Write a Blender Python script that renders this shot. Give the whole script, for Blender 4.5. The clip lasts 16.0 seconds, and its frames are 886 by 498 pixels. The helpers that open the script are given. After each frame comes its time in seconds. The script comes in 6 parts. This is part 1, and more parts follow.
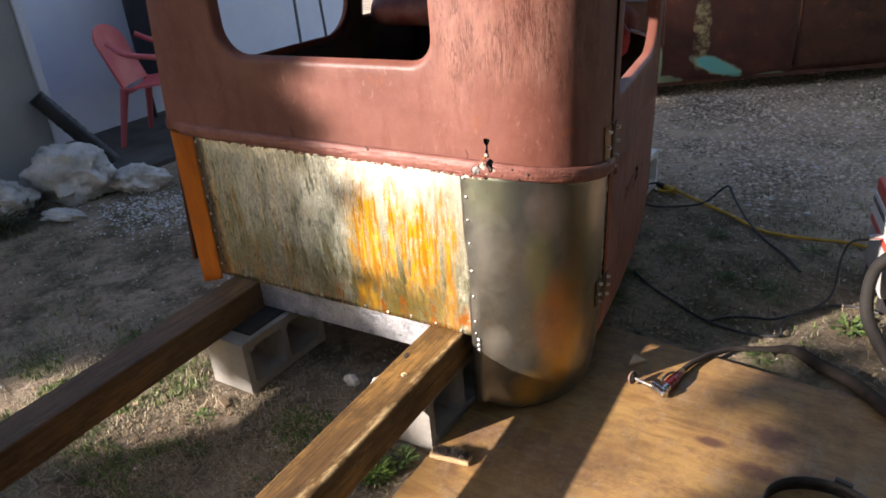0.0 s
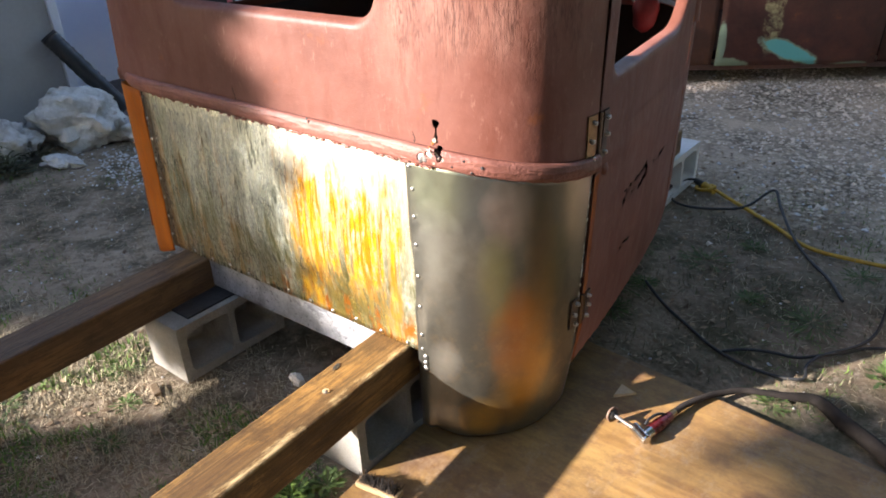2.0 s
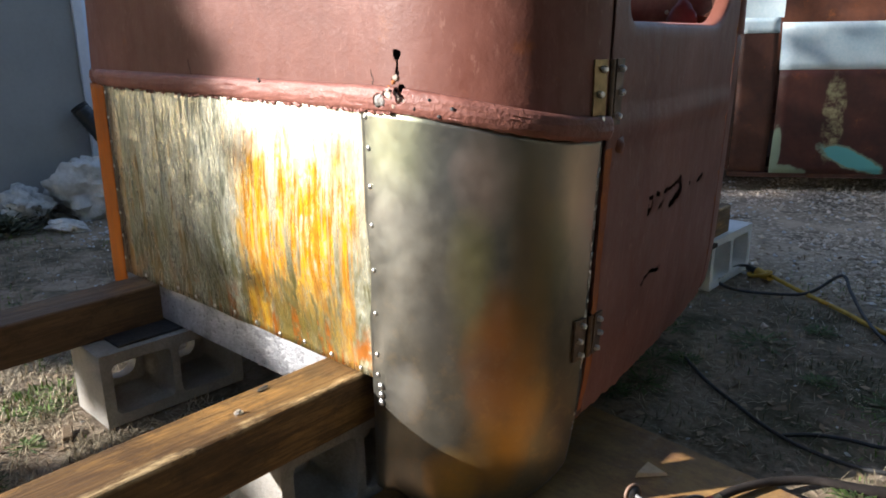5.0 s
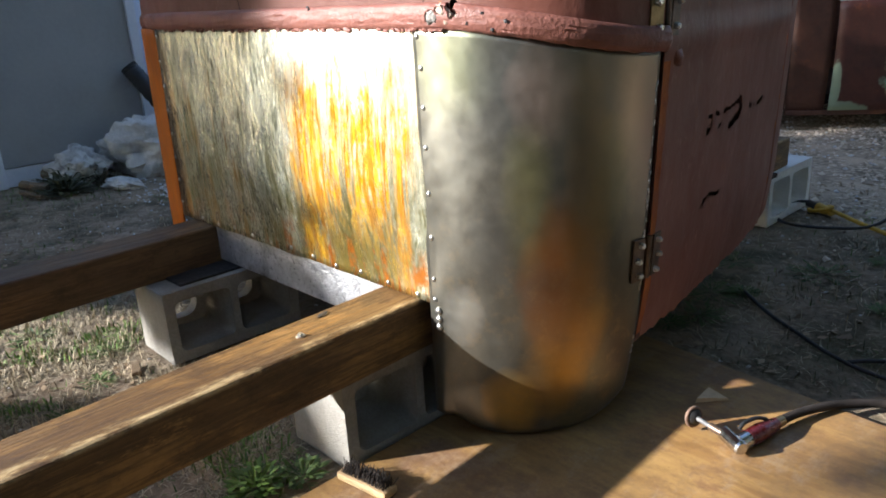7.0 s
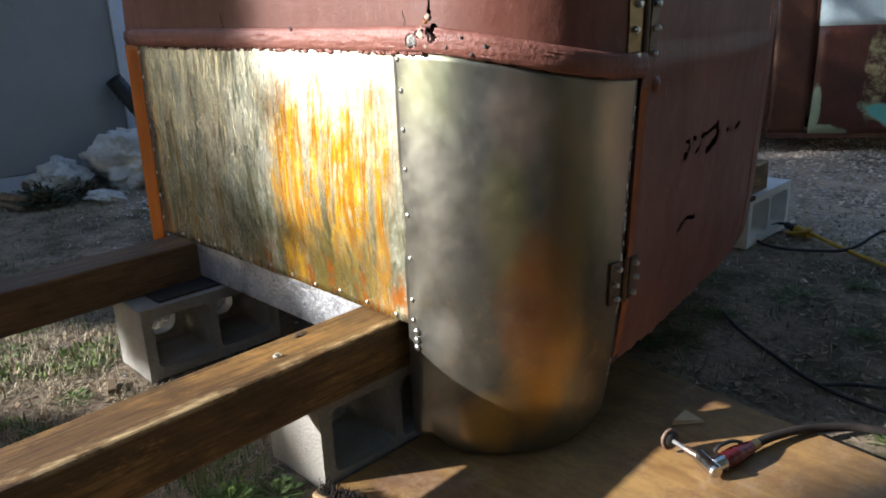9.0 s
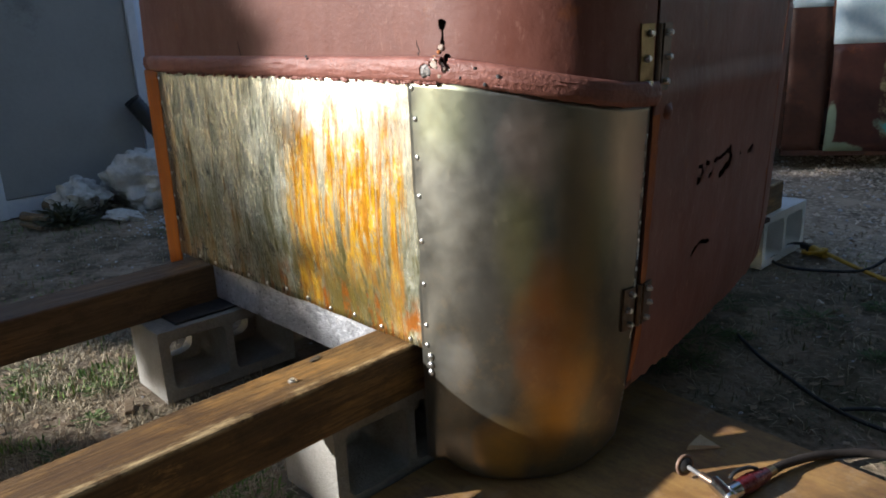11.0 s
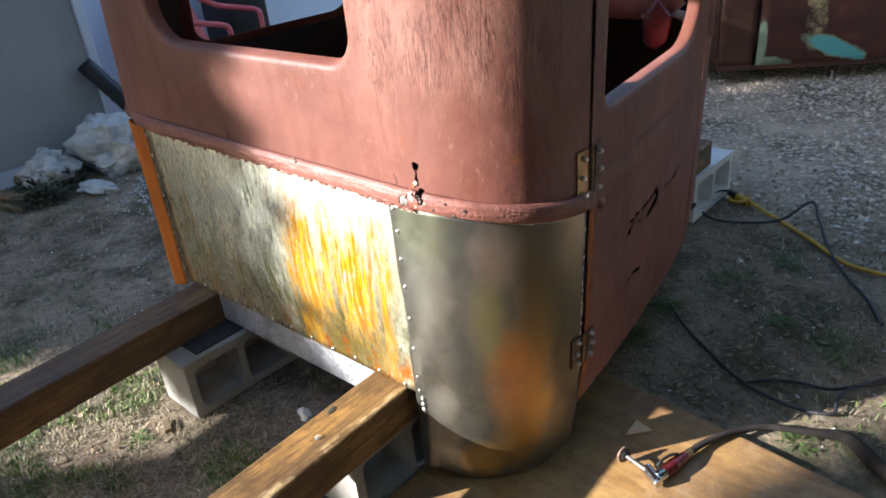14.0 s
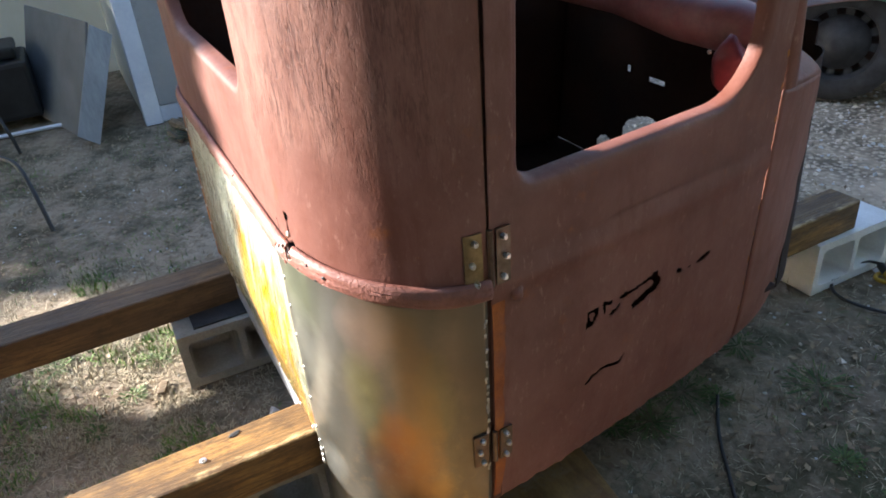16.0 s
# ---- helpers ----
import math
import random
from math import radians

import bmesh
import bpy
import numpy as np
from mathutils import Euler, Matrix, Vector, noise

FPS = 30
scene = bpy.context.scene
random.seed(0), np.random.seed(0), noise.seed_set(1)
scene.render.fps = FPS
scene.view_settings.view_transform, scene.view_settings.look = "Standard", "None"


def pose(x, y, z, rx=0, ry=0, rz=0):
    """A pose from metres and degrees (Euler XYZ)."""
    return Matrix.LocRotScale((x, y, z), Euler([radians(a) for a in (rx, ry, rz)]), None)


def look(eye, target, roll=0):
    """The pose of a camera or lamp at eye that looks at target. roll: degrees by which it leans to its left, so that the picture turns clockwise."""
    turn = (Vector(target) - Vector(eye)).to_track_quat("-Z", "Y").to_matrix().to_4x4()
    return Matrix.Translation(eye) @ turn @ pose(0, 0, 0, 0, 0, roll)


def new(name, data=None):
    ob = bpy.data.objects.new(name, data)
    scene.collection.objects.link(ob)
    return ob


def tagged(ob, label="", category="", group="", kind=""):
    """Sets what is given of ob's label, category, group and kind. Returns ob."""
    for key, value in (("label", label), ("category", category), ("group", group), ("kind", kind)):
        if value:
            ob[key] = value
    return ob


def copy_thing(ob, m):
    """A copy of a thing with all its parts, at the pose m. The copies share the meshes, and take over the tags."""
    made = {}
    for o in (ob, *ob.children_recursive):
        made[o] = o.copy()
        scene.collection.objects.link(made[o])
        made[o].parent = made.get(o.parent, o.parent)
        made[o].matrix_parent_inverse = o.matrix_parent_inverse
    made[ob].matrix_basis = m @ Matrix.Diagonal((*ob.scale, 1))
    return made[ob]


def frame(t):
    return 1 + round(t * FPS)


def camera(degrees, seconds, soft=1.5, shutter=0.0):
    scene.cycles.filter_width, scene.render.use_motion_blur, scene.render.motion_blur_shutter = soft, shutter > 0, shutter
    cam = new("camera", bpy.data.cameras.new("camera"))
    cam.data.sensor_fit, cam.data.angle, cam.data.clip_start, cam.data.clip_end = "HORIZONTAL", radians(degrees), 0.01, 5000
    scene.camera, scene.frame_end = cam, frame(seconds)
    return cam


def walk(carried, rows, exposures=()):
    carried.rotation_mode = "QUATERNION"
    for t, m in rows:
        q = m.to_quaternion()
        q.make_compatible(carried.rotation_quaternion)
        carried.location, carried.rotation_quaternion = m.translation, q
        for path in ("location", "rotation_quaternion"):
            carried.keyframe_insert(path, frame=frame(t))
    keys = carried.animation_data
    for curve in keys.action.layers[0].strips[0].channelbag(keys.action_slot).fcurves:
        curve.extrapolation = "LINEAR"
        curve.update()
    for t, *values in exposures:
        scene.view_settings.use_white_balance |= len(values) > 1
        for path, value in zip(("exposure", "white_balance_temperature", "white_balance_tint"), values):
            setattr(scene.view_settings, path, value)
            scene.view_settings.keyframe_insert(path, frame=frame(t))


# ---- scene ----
cam = camera(62.3, 16.0, soft=1.75)
PATH = [
    (0, (0.965, -1.604, 1.5), (-0.029, -0.097, 0.639), -5.2),
    (0.5, (1.131, -1.476, 1.508), (-0.019, -0.048, 0.707), -0.6),
    (1, (1.135, -1.409, 1.472), (-0.002, 0.003, 0.628), -1.6),
    (1.5, (1.072, -1.351, 1.45), (-0.021, 0.083, 0.584), -2.4),
    (2, (1.012, -1.153, 1.407), (-0.103, 0.222, 0.476), -2.7),
    (2.5, (0.995, -0.911, 1.366), (-0.254, 0.379, 0.485), 0.1),
    (3, (0.987, -0.878, 1.211), (-0.275, 0.443, 0.397), -0.6),
    (3.2, (0.966, -0.858, 1.176), (-0.294, 0.46, 0.355), 0.0),
    (5.3, (0.982, -0.878, 0.915), (-0.338, 0.529, 0.389), -1.2),
    (5.5, (0.977, -0.888, 0.9), (-0.347, 0.491, 0.314), -2.1),
    (6, (0.97, -0.901, 0.876), (-0.375, 0.437, 0.24), -2.7),
    (6.5, (0.973, -0.896, 0.87), (-0.376, 0.432, 0.226), -3.1),
    (7, (0.977, -0.897, 0.872), (-0.402, 0.401, 0.231), -3.3),
    (7.5, (0.979, -0.893, 0.871), (-0.375, 0.425, 0.216), -3.1),
    (8, (0.981, -0.886, 0.877), (-0.383, 0.436, 0.25), -2.6),
    (8.5, (0.986, -0.885, 0.88), (-0.384, 0.433, 0.258), -2.7),
    (8.7, (0.987, -0.887, 0.881), (-0.371, 0.448, 0.269), -2.3),
    (10.8, (0.989, -0.888, 0.91), (-0.404, 0.428, 0.341), -2.9),
    (11, (0.992, -0.89, 0.907), (-0.402, 0.428, 0.343), -2.6),
    (11.5, (0.995, -0.894, 0.907), (-0.402, 0.426, 0.354), -2.8),
    (12, (0.983, -0.879, 0.896), (-0.374, 0.475, 0.325), -2.5),
    (12.5, (0.941, -0.834, 0.874), (-0.439, 0.488, 0.283), -2.0),
    (13, (0.921, -0.787, 1.002), (-0.49, 0.424, 0.267), -6.1),
    (13.5, (0.965, -0.845, 1.242), (-0.32, 0.382, 0.324), -5.7),
    (14, (1.071, -0.981, 1.456), (-0.16, 0.297, 0.533), -6.2),
    (14.5, (1.193, -0.942, 1.49), (-0.143, 0.215, 0.554), -8.1),
    (15, (1.32, -0.73, 1.498), (-0.091, 0.338, 0.565), -8.3),
    (15.5, (1.319, -0.479, 1.501), (-0.195, 0.486, 0.618), -7.8),
    (16, (1.269, -0.247, 1.504), (-0.307, 0.485, 0.514), -5.1),
]
walk(cam, [(t, look(eye, target, roll)) for t, eye, target, roll in PATH],
     exposures=((0.0, 1.58, 6800, 20), (0.5, 1.58, 6775, 20), (1.0, 1.53, 6750, 20), (1.5, 2.03, 6550, 16), (2.0, 2.18, 6517, 16), (2.5, 1.98, 6483, 16),
                (3.0, 1.38, 6450, 16), (4.0, 1.43, 6290, 14), (5.5, 1.78, 6230, 14), (6.0, 1.93, 6180, 14), (6.5, 2.18, 6140, 14), (7.0, 1.73, 6080, 12),
                (8.0, 1.53, 6080, 12), (8.5, 1.48, 6080, 12), (10.0, 1.23, 6080, 12), (11.0, 1.08, 6080, 12), (12.0, 0.98, 6080, 12), (12.5, 1.63, 6080, 12),
                (13.0, 1.83, 6080, 12), (13.5, 2.03, 6080, 12), (14.0, 2.08, 6080, 12), (14.5, 1.93, 6118, 12), (15.0, 1.68, 6155, 12), (15.5, 1.88, 6192, 12),
                (16.0, 2.68, 6230, 12)))

# ---- world, sun, exposure ----
SUN = Vector((-1.0, -1.5, 0.737)).normalized()
world = bpy.data.worlds.new("world")
scene.world = world
world.use_nodes = True
wn, wl = world.node_tree.nodes, world.node_tree.links
sky = wn.new("ShaderNodeTexSky")
sky.sky_type = "NISHITA"
sky.sun_disc = False
sky.sun_elevation = math.asin(SUN.z)
sky.sun_rotation = math.atan2(SUN.x, SUN.y)
wl.new(sky.outputs[0], wn["Background"].inputs[0])
wn["Background"].inputs[1].default_value = 0.102
sun_data = bpy.data.lights.new("sun", "SUN")
sun_data.energy, sun_data.angle, sun_data.color = 4.9, radians(0.85), (1.0, 0.95, 0.87)
sun = new("sun", sun_data)
sun.matrix_world = look(SUN * 30, (0, 0, 0))

# ---- mesh helpers ----


def part(name, bm, material, parent=None, label="", smooth=False, local=False, solid=0.0, rim=True):
    """One mesh object from a bmesh given in world places (or local ones), under a thing or a part."""
    mesh = bpy.data.meshes.new(name)
    if parent is not None and not local:
        off, up = Vector((0, 0, 0)), parent
        while up is not None:
            off += up.location
            up = up.parent
        bmesh.ops.translate(bm, verts=bm.verts, vec=-off)
    bmesh.ops.recalc_face_normals(bm, faces=bm.faces)
    if smooth:
        for f in bm.faces:
            f.smooth = True
        for e in bm.edges:
            if len(e.link_faces) == 2 and e.calc_face_angle(0) > 0.9:
                e.smooth = False
    bm.to_mesh(mesh)
    bm.free()
    mesh.materials.append(material)
    ob = new(name, mesh)
    ob.parent = parent
    if label:
        ob["label"] = label
    if solid:
        mod = ob.modifiers.new("thickness", "SOLIDIFY")
        mod.thickness, mod.offset, mod.use_rim = solid, 0, rim
    return ob


def thing(name, at, label, category, group="", kind=""):
    ob = new(name)
    ob.location = at
    ob.empty_display_size = 0.05
    return tagged(ob, label, category, group, kind)


def single(name, bm, material, label, category, group="", kind="", smooth=False):
    """A thing that is one mesh, in world places."""
    return tagged(part(name, bm, material, smooth=smooth), label, category, group, kind)


def box(bm, x0, x1, y0, y1, z0, z1, bevel=0.0, m=None):
    made = bmesh.ops.create_cube(bm, size=1)["verts"]
    for v in made:
        v.co = Vector(((x0 + x1) / 2 + v.co.x * (x1 - x0), (y0 + y1) / 2 + v.co.y * (y1 - y0), (z0 + z1) / 2 + v.co.z * (z1 - z0)))
    if bevel:
        edges = list({e for v in made for e in v.link_edges})
        out = bmesh.ops.bevel(bm, geom=edges, offset=bevel, segments=2, profile=0.6, affect="EDGES")
        made = list({v for v in made if v.is_valid} | {v for f in out["faces"] for v in f.verts})
    if m is not None:
        bmesh.ops.transform(bm, matrix=m, verts=made)
    return bm


def rod(bm, p0, p1, r0, r1=None, seg=12):
    p0, p1 = Vector(p0), Vector(p1)
    r1 = r0 if r1 is None else r1
    q = (p1 - p0).to_track_quat("Z", "Y").to_matrix().to_4x4()
    bmesh.ops.create_cone(bm, cap_ends=True, segments=seg, radius1=r0, radius2=r1, depth=(p1 - p0).length,
                          matrix=Matrix.Translation((p0 + p1) / 2) @ q)
    return bm


def glide(pts, steps=6):
    """Points on a smooth curve through pts."""
    pts = [Vector(p) for p in pts]
    out = []
    for i in range(len(pts) - 1):
        a, b = pts[max(i - 1, 0)], pts[i]
        c, d = pts[i + 1], pts[min(i + 2, len(pts) - 1)]
        for k in range(steps):
            t = k / steps
            out.append(0.5 * (2 * b + (c - a) * t + (2 * a - 5 * b + 4 * c - d) * t * t + (3 * b - a - 3 * c + d) * t ** 3))
    return out + [pts[-1]]


def tube(bm, pts, r, seg=8, steps=6):
    """A round cord through pts; r is a number or a function of 0..1."""
    line = glide(pts, steps) if steps > 1 else [Vector(p) for p in pts]
    rows = []
    side = None
    for i, p in enumerate(line):
        d = (line[min(i + 1, len(line) - 1)] - line[max(i - 1, 0)]).normalized()
        if side is None:
            side = d.orthogonal().normalized()
        side = (side - d * side.dot(d)).normalized()
        other = d.cross(side)
        rad = r(i / (len(line) - 1)) if callable(r) else r
        rows.append([bm.verts.new(p + (side * math.cos(a) + other * math.sin(a)) * rad)
                     for a in (2 * math.pi * k / seg for k in range(seg))])
    for a, b in zip(rows, rows[1:]):
        for k in range(seg):
            bm.faces.new((a[k], a[(k + 1) % seg], b[(k + 1) % seg], b[k]))
    bm.faces.new(rows[0][::-1])
    bm.faces.new(rows[-1])
    return bm


def grid(bm, f, us, vs, cut=None):
    """A sheet f(u, v) over the given values; faces for which cut(u, v) holds are left out."""
    vert = [[bm.verts.new(f(u, v)) for v in vs] for u in us]
    for i in range(len(us) - 1):
        for j in range(len(vs) - 1):
            if cut and cut((us[i] + us[i + 1]) / 2, (vs[j] + vs[j + 1]) / 2):
                continue
            bm.faces.new((vert[i][j], vert[i + 1][j], vert[i + 1][j + 1], vert[i][j + 1]))
    loose = [v for v in bm.verts if not v.link_faces]
    bmesh.ops.delete(bm, geom=loose, context="VERTS")
    return bm


def rounded(u0, u1, v0, v1, r, n=10):
    """The outline of a rectangle with round corners; r is one radius or four (from the lower left, anticlockwise)."""
    rs = r if isinstance(r, tuple) else (r,) * 4
    out = []
    for (cu, cv, a0), rad in zip(((u0, v0, 180), (u1, v0, 270), (u1, v1, 0), (u0, v1, 90)), rs):
        su = 1 if cu == u0 else -1
        sv = 1 if cv == v0 else -1
        for k in range(n + 1):
            a = radians(a0 + 90 * k / n)
            out.append((cu + su * rad + rad * math.cos(a), cv + sv * rad + rad * math.sin(a)))
    return out


def rect_like(loop, u0, u1, v0, v1):
    """Each point of a loop pushed out to the rectangle round it, corner to corner."""
    n = len(loop) // 4
    corners = ((u0, v0), (u1, v0), (u1, v1), (u0, v1))
    out = []
    for q in range(4):
        c = corners[q]
        p, s = corners[q - 1], corners[(q + 1) % 4]
        for k in range(n):
            t = k / (n - 1) - 0.5
            out.append((c[0] + (p[0] - c[0]) * -t * 0.6, c[1] + (p[1] - c[1]) * -t * 0.6) if t < 0
                       else (c[0] + (s[0] - c[0]) * t * 0.6, c[1] + (s[1] - c[1]) * t * 0.6))
    return out


def holed(bm, f, outer, hole, r, rings=4, rim=None):
    """A sheet f(u, v, d) over the rectangle outer with a round-cornered hole; rim: list of (widening, depth) rows that fold into the hole."""
    inner = rounded(*hole, r)
    out = rect_like(inner, *outer)
    rows = []
    cu, cv = (hole[0] + hole[1]) / 2, (hole[2] + hole[3]) / 2
    for w, d in (rim or []):
        sc_u, sc_v = 1 - w / (hole[1] - hole[0]) * 2, 1 - w / (hole[3] - hole[2]) * 2
        rows.append([bm.verts.new(f(cu + (u - cu) * sc_u, cv + (v - cv) * sc_v, d)) for u, v in inner])
    for k in range(rings + 1):
        t = (k / rings) ** 1.5
        rows.append([bm.verts.new(f(a[0] + (b[0] - a[0]) * t, a[1] + (b[1] - a[1]) * t, 0)) for a, b in zip(inner, out)])
    n = len(inner)
    for a, b in zip(rows, rows[1:]):
        for k in range(n):
            bm.faces.new((a[k], a[(k + 1) % n], b[(k + 1) % n], b[k]))
    return bm


def span(a, b, n):
    return [a + (b - a) * i / n for i in range(n + 1)]


def stone(bm, at, size, seed, sub=3, rough=0.35, turn=0.0):
    made = bmesh.ops.create_icosphere(bm, subdivisions=sub, radius=1)["verts"]
    rot = Matrix.Rotation(turn, 3, "Z")
    off = Vector((seed * 3.7, seed * 1.3, seed * 5.1))
    for v in made:
        d = v.co.normalized()
        k = 1 + rough * noise.noise(d * 1.3 + off) + rough * 0.5 * noise.noise(d * 3.1 + off) + rough * 0.2 * noise.noise(d * 8 + off)
        q = rot @ Vector((d.x * size[0] * k, d.y * size[1] * k, d.z * size[2] * k))
        v.co = Vector(at) + q
    return bm


def quick(verts, faces, name, material, smooth=False):
    mesh = bpy.data.meshes.new(name)
    mesh.from_pydata(verts, [], faces)
    mesh.materials.append(material)
    if smooth:
        mesh.polygons.foreach_set("use_smooth", [True] * len(mesh.polygons))
    return new(name, mesh)


# ---- materials ----
KNOTS = ((0.812, 0.261, 0.06, 0.05), (0.80, 0.098, 0.065, 0.035), (0.66, 0.17, 0.04, 0.02))


CX, CY, CR = 0.02, 0.285, 0.285      # centre and radius of the cab's round rear corner
# patina and painted reflections on the corner sheet: degrees round the corner, height, half sizes, strength, tone
PATINA_SHEEN = (
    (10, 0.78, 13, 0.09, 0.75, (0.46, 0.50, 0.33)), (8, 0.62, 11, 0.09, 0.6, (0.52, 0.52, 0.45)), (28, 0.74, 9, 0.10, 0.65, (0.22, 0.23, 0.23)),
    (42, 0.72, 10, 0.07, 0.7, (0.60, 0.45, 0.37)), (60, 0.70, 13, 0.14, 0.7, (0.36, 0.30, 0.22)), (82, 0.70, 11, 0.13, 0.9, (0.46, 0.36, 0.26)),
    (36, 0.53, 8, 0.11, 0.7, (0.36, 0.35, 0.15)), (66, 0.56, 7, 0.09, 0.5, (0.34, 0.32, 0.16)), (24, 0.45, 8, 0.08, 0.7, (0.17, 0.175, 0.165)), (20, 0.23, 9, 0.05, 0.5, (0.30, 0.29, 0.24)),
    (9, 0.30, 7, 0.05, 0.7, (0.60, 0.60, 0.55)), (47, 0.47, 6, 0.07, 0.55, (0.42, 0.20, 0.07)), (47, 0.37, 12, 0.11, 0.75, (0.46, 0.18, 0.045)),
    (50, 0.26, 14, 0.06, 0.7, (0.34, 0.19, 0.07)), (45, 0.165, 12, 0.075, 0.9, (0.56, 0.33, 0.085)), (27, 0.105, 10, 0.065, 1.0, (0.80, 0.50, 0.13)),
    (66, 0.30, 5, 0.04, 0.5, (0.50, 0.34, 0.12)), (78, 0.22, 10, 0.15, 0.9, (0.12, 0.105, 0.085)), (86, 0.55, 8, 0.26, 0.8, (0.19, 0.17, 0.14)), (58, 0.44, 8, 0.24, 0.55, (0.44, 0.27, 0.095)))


def material(name):
    m = bpy.data.materials.new(name)
    m.use_nodes = True
    return m, m.node_tree.nodes, m.node_tree.links, m.node_tree.nodes["Principled BSDF"]


def coords(n, l, scale=(1, 1, 1)):
    tc, mp = n.new("ShaderNodeTexCoord"), n.new("ShaderNodeMapping")
    mp.inputs["Scale"].default_value = scale
    l.new(tc.outputs["Object"], mp.inputs[0])
    return mp.outputs[0]


def noisy(n, l, vec, scale, detail=5, rough=0.6, low=0.35, high=0.65):
    t, r = n.new("ShaderNodeTexNoise"), n.new("ShaderNodeMapRange")
    t.inputs["Scale"].default_value, t.inputs["Detail"].default_value, t.inputs["Roughness"].default_value = scale, detail, rough
    l.new(vec, t.inputs["Vector"])
    l.new(t.outputs[0], r.inputs[0])
    r.inputs[1].default_value, r.inputs[2].default_value = low, high
    return r.outputs[0]


def mix(n, l, fac, a, b, how="MIX"):
    m = n.new("ShaderNodeMix")
    m.data_type, m.blend_type = "RGBA", how
    for sock, v in ((m.inputs[0], fac), (m.inputs[6], a), (m.inputs[7], b)):
        if isinstance(v, (int, float)):
            sock.default_value = v
        elif isinstance(v, tuple):
            sock.default_value = (*v, 1)
        else:
            l.new(v, sock)
    return m.outputs[2]


def calc(n, l, how, a, b=0.0):
    m = n.new("ShaderNodeMath")
    m.operation = how
    for sock, v in ((m.inputs[0], a), (m.inputs[1], b)):
        if isinstance(v, (int, float)):
            sock.default_value = v
        else:
            l.new(v, sock)
    return m.outputs[0]


def ramp(n, l, v, a, b, to0=0.0, to1=1.0):
    r = n.new("ShaderNodeMapRange")
    r.inputs[1].default_value, r.inputs[2].default_value = a, b
    r.inputs[3].default_value, r.inputs[4].default_value = to0, to1
    l.new(v, r.inputs[0])
    return r.outputs[0]


def axes(n, l, vec):
    s = n.new("ShaderNodeSeparateXYZ")
    l.new(vec, s.inputs[0])
    return s.outputs


def relief(n, l, p, height, strength=0.3, distance=0.01, under=None):
    b = n.new("ShaderNodeBump")
    b.inputs["Strength"].default_value, b.inputs["Distance"].default_value = strength, distance
    l.new(height, b.inputs["Height"])
    if under is not None:
        l.new(under, b.inputs["Normal"])
    l.new(b.outputs[0], p.inputs["Normal"])
    return b.outputs[0]


def plain(name, a, b, scale=6.0, rough=0.7, metal=0.0, bump=0.2, fine=60.0, dist=0.004, dirt=None, dirt_low=0.55, stretch=(1, 1, 1), spread=0.12, spec=0.5, grit=0.35):
    """A surface of two tones at one scale, fine grain at another, and patches of dirt if given."""
    m, n, l, p = material(name)
    v = coords(n, l, stretch)
    col = mix(n, l, noisy(n, l, v, scale), a, b)
    grain = noisy(n, l, v, fine, 3, 0.7, 0.25, 0.75)
    col = mix(n, l, grit, col, mix(n, l, grain, (0.25, 0.25, 0.25), (0.8, 0.8, 0.8)), "OVERLAY")
    if dirt:
        col = mix(n, l, noisy(n, l, v, scale * 0.6, 7, 0.7, dirt_low, dirt_low + 0.15), col, dirt)
    l.new(col, p.inputs["Base Color"])
    l.new(ramp(n, l, grain, 0, 1, rough - spread, min(rough + spread, 1)), p.inputs["Roughness"])
    p.inputs["Metallic"].default_value = metal
    p.inputs["Specular IOR Level"].default_value = spec
    if bump:
        relief(n, l, p, grain, bump, dist)
    return m


def ridge(n, l, vec, scale, detail, rough, width, strength=0.05):
    """Thin wandering lines where a noise crosses its middle; 1 on the line."""
    t, w = n.new("ShaderNodeTexNoise"), n.new("ShaderNodeTexNoise")
    w.inputs["Scale"].default_value = scale * 0.4
    l.new(vec, w.inputs["Vector"])
    t.inputs["Scale"].default_value, t.inputs["Detail"].default_value, t.inputs["Roughness"].default_value = scale, detail, rough
    l.new(mix(n, l, strength, vec, w.outputs[1], "ADD"), t.inputs["Vector"])
    return ramp(n, l, calc(n, l, "ABSOLUTE", calc(n, l, "SUBTRACT", t.outputs[0], 0.5)), width, width * 0.15)


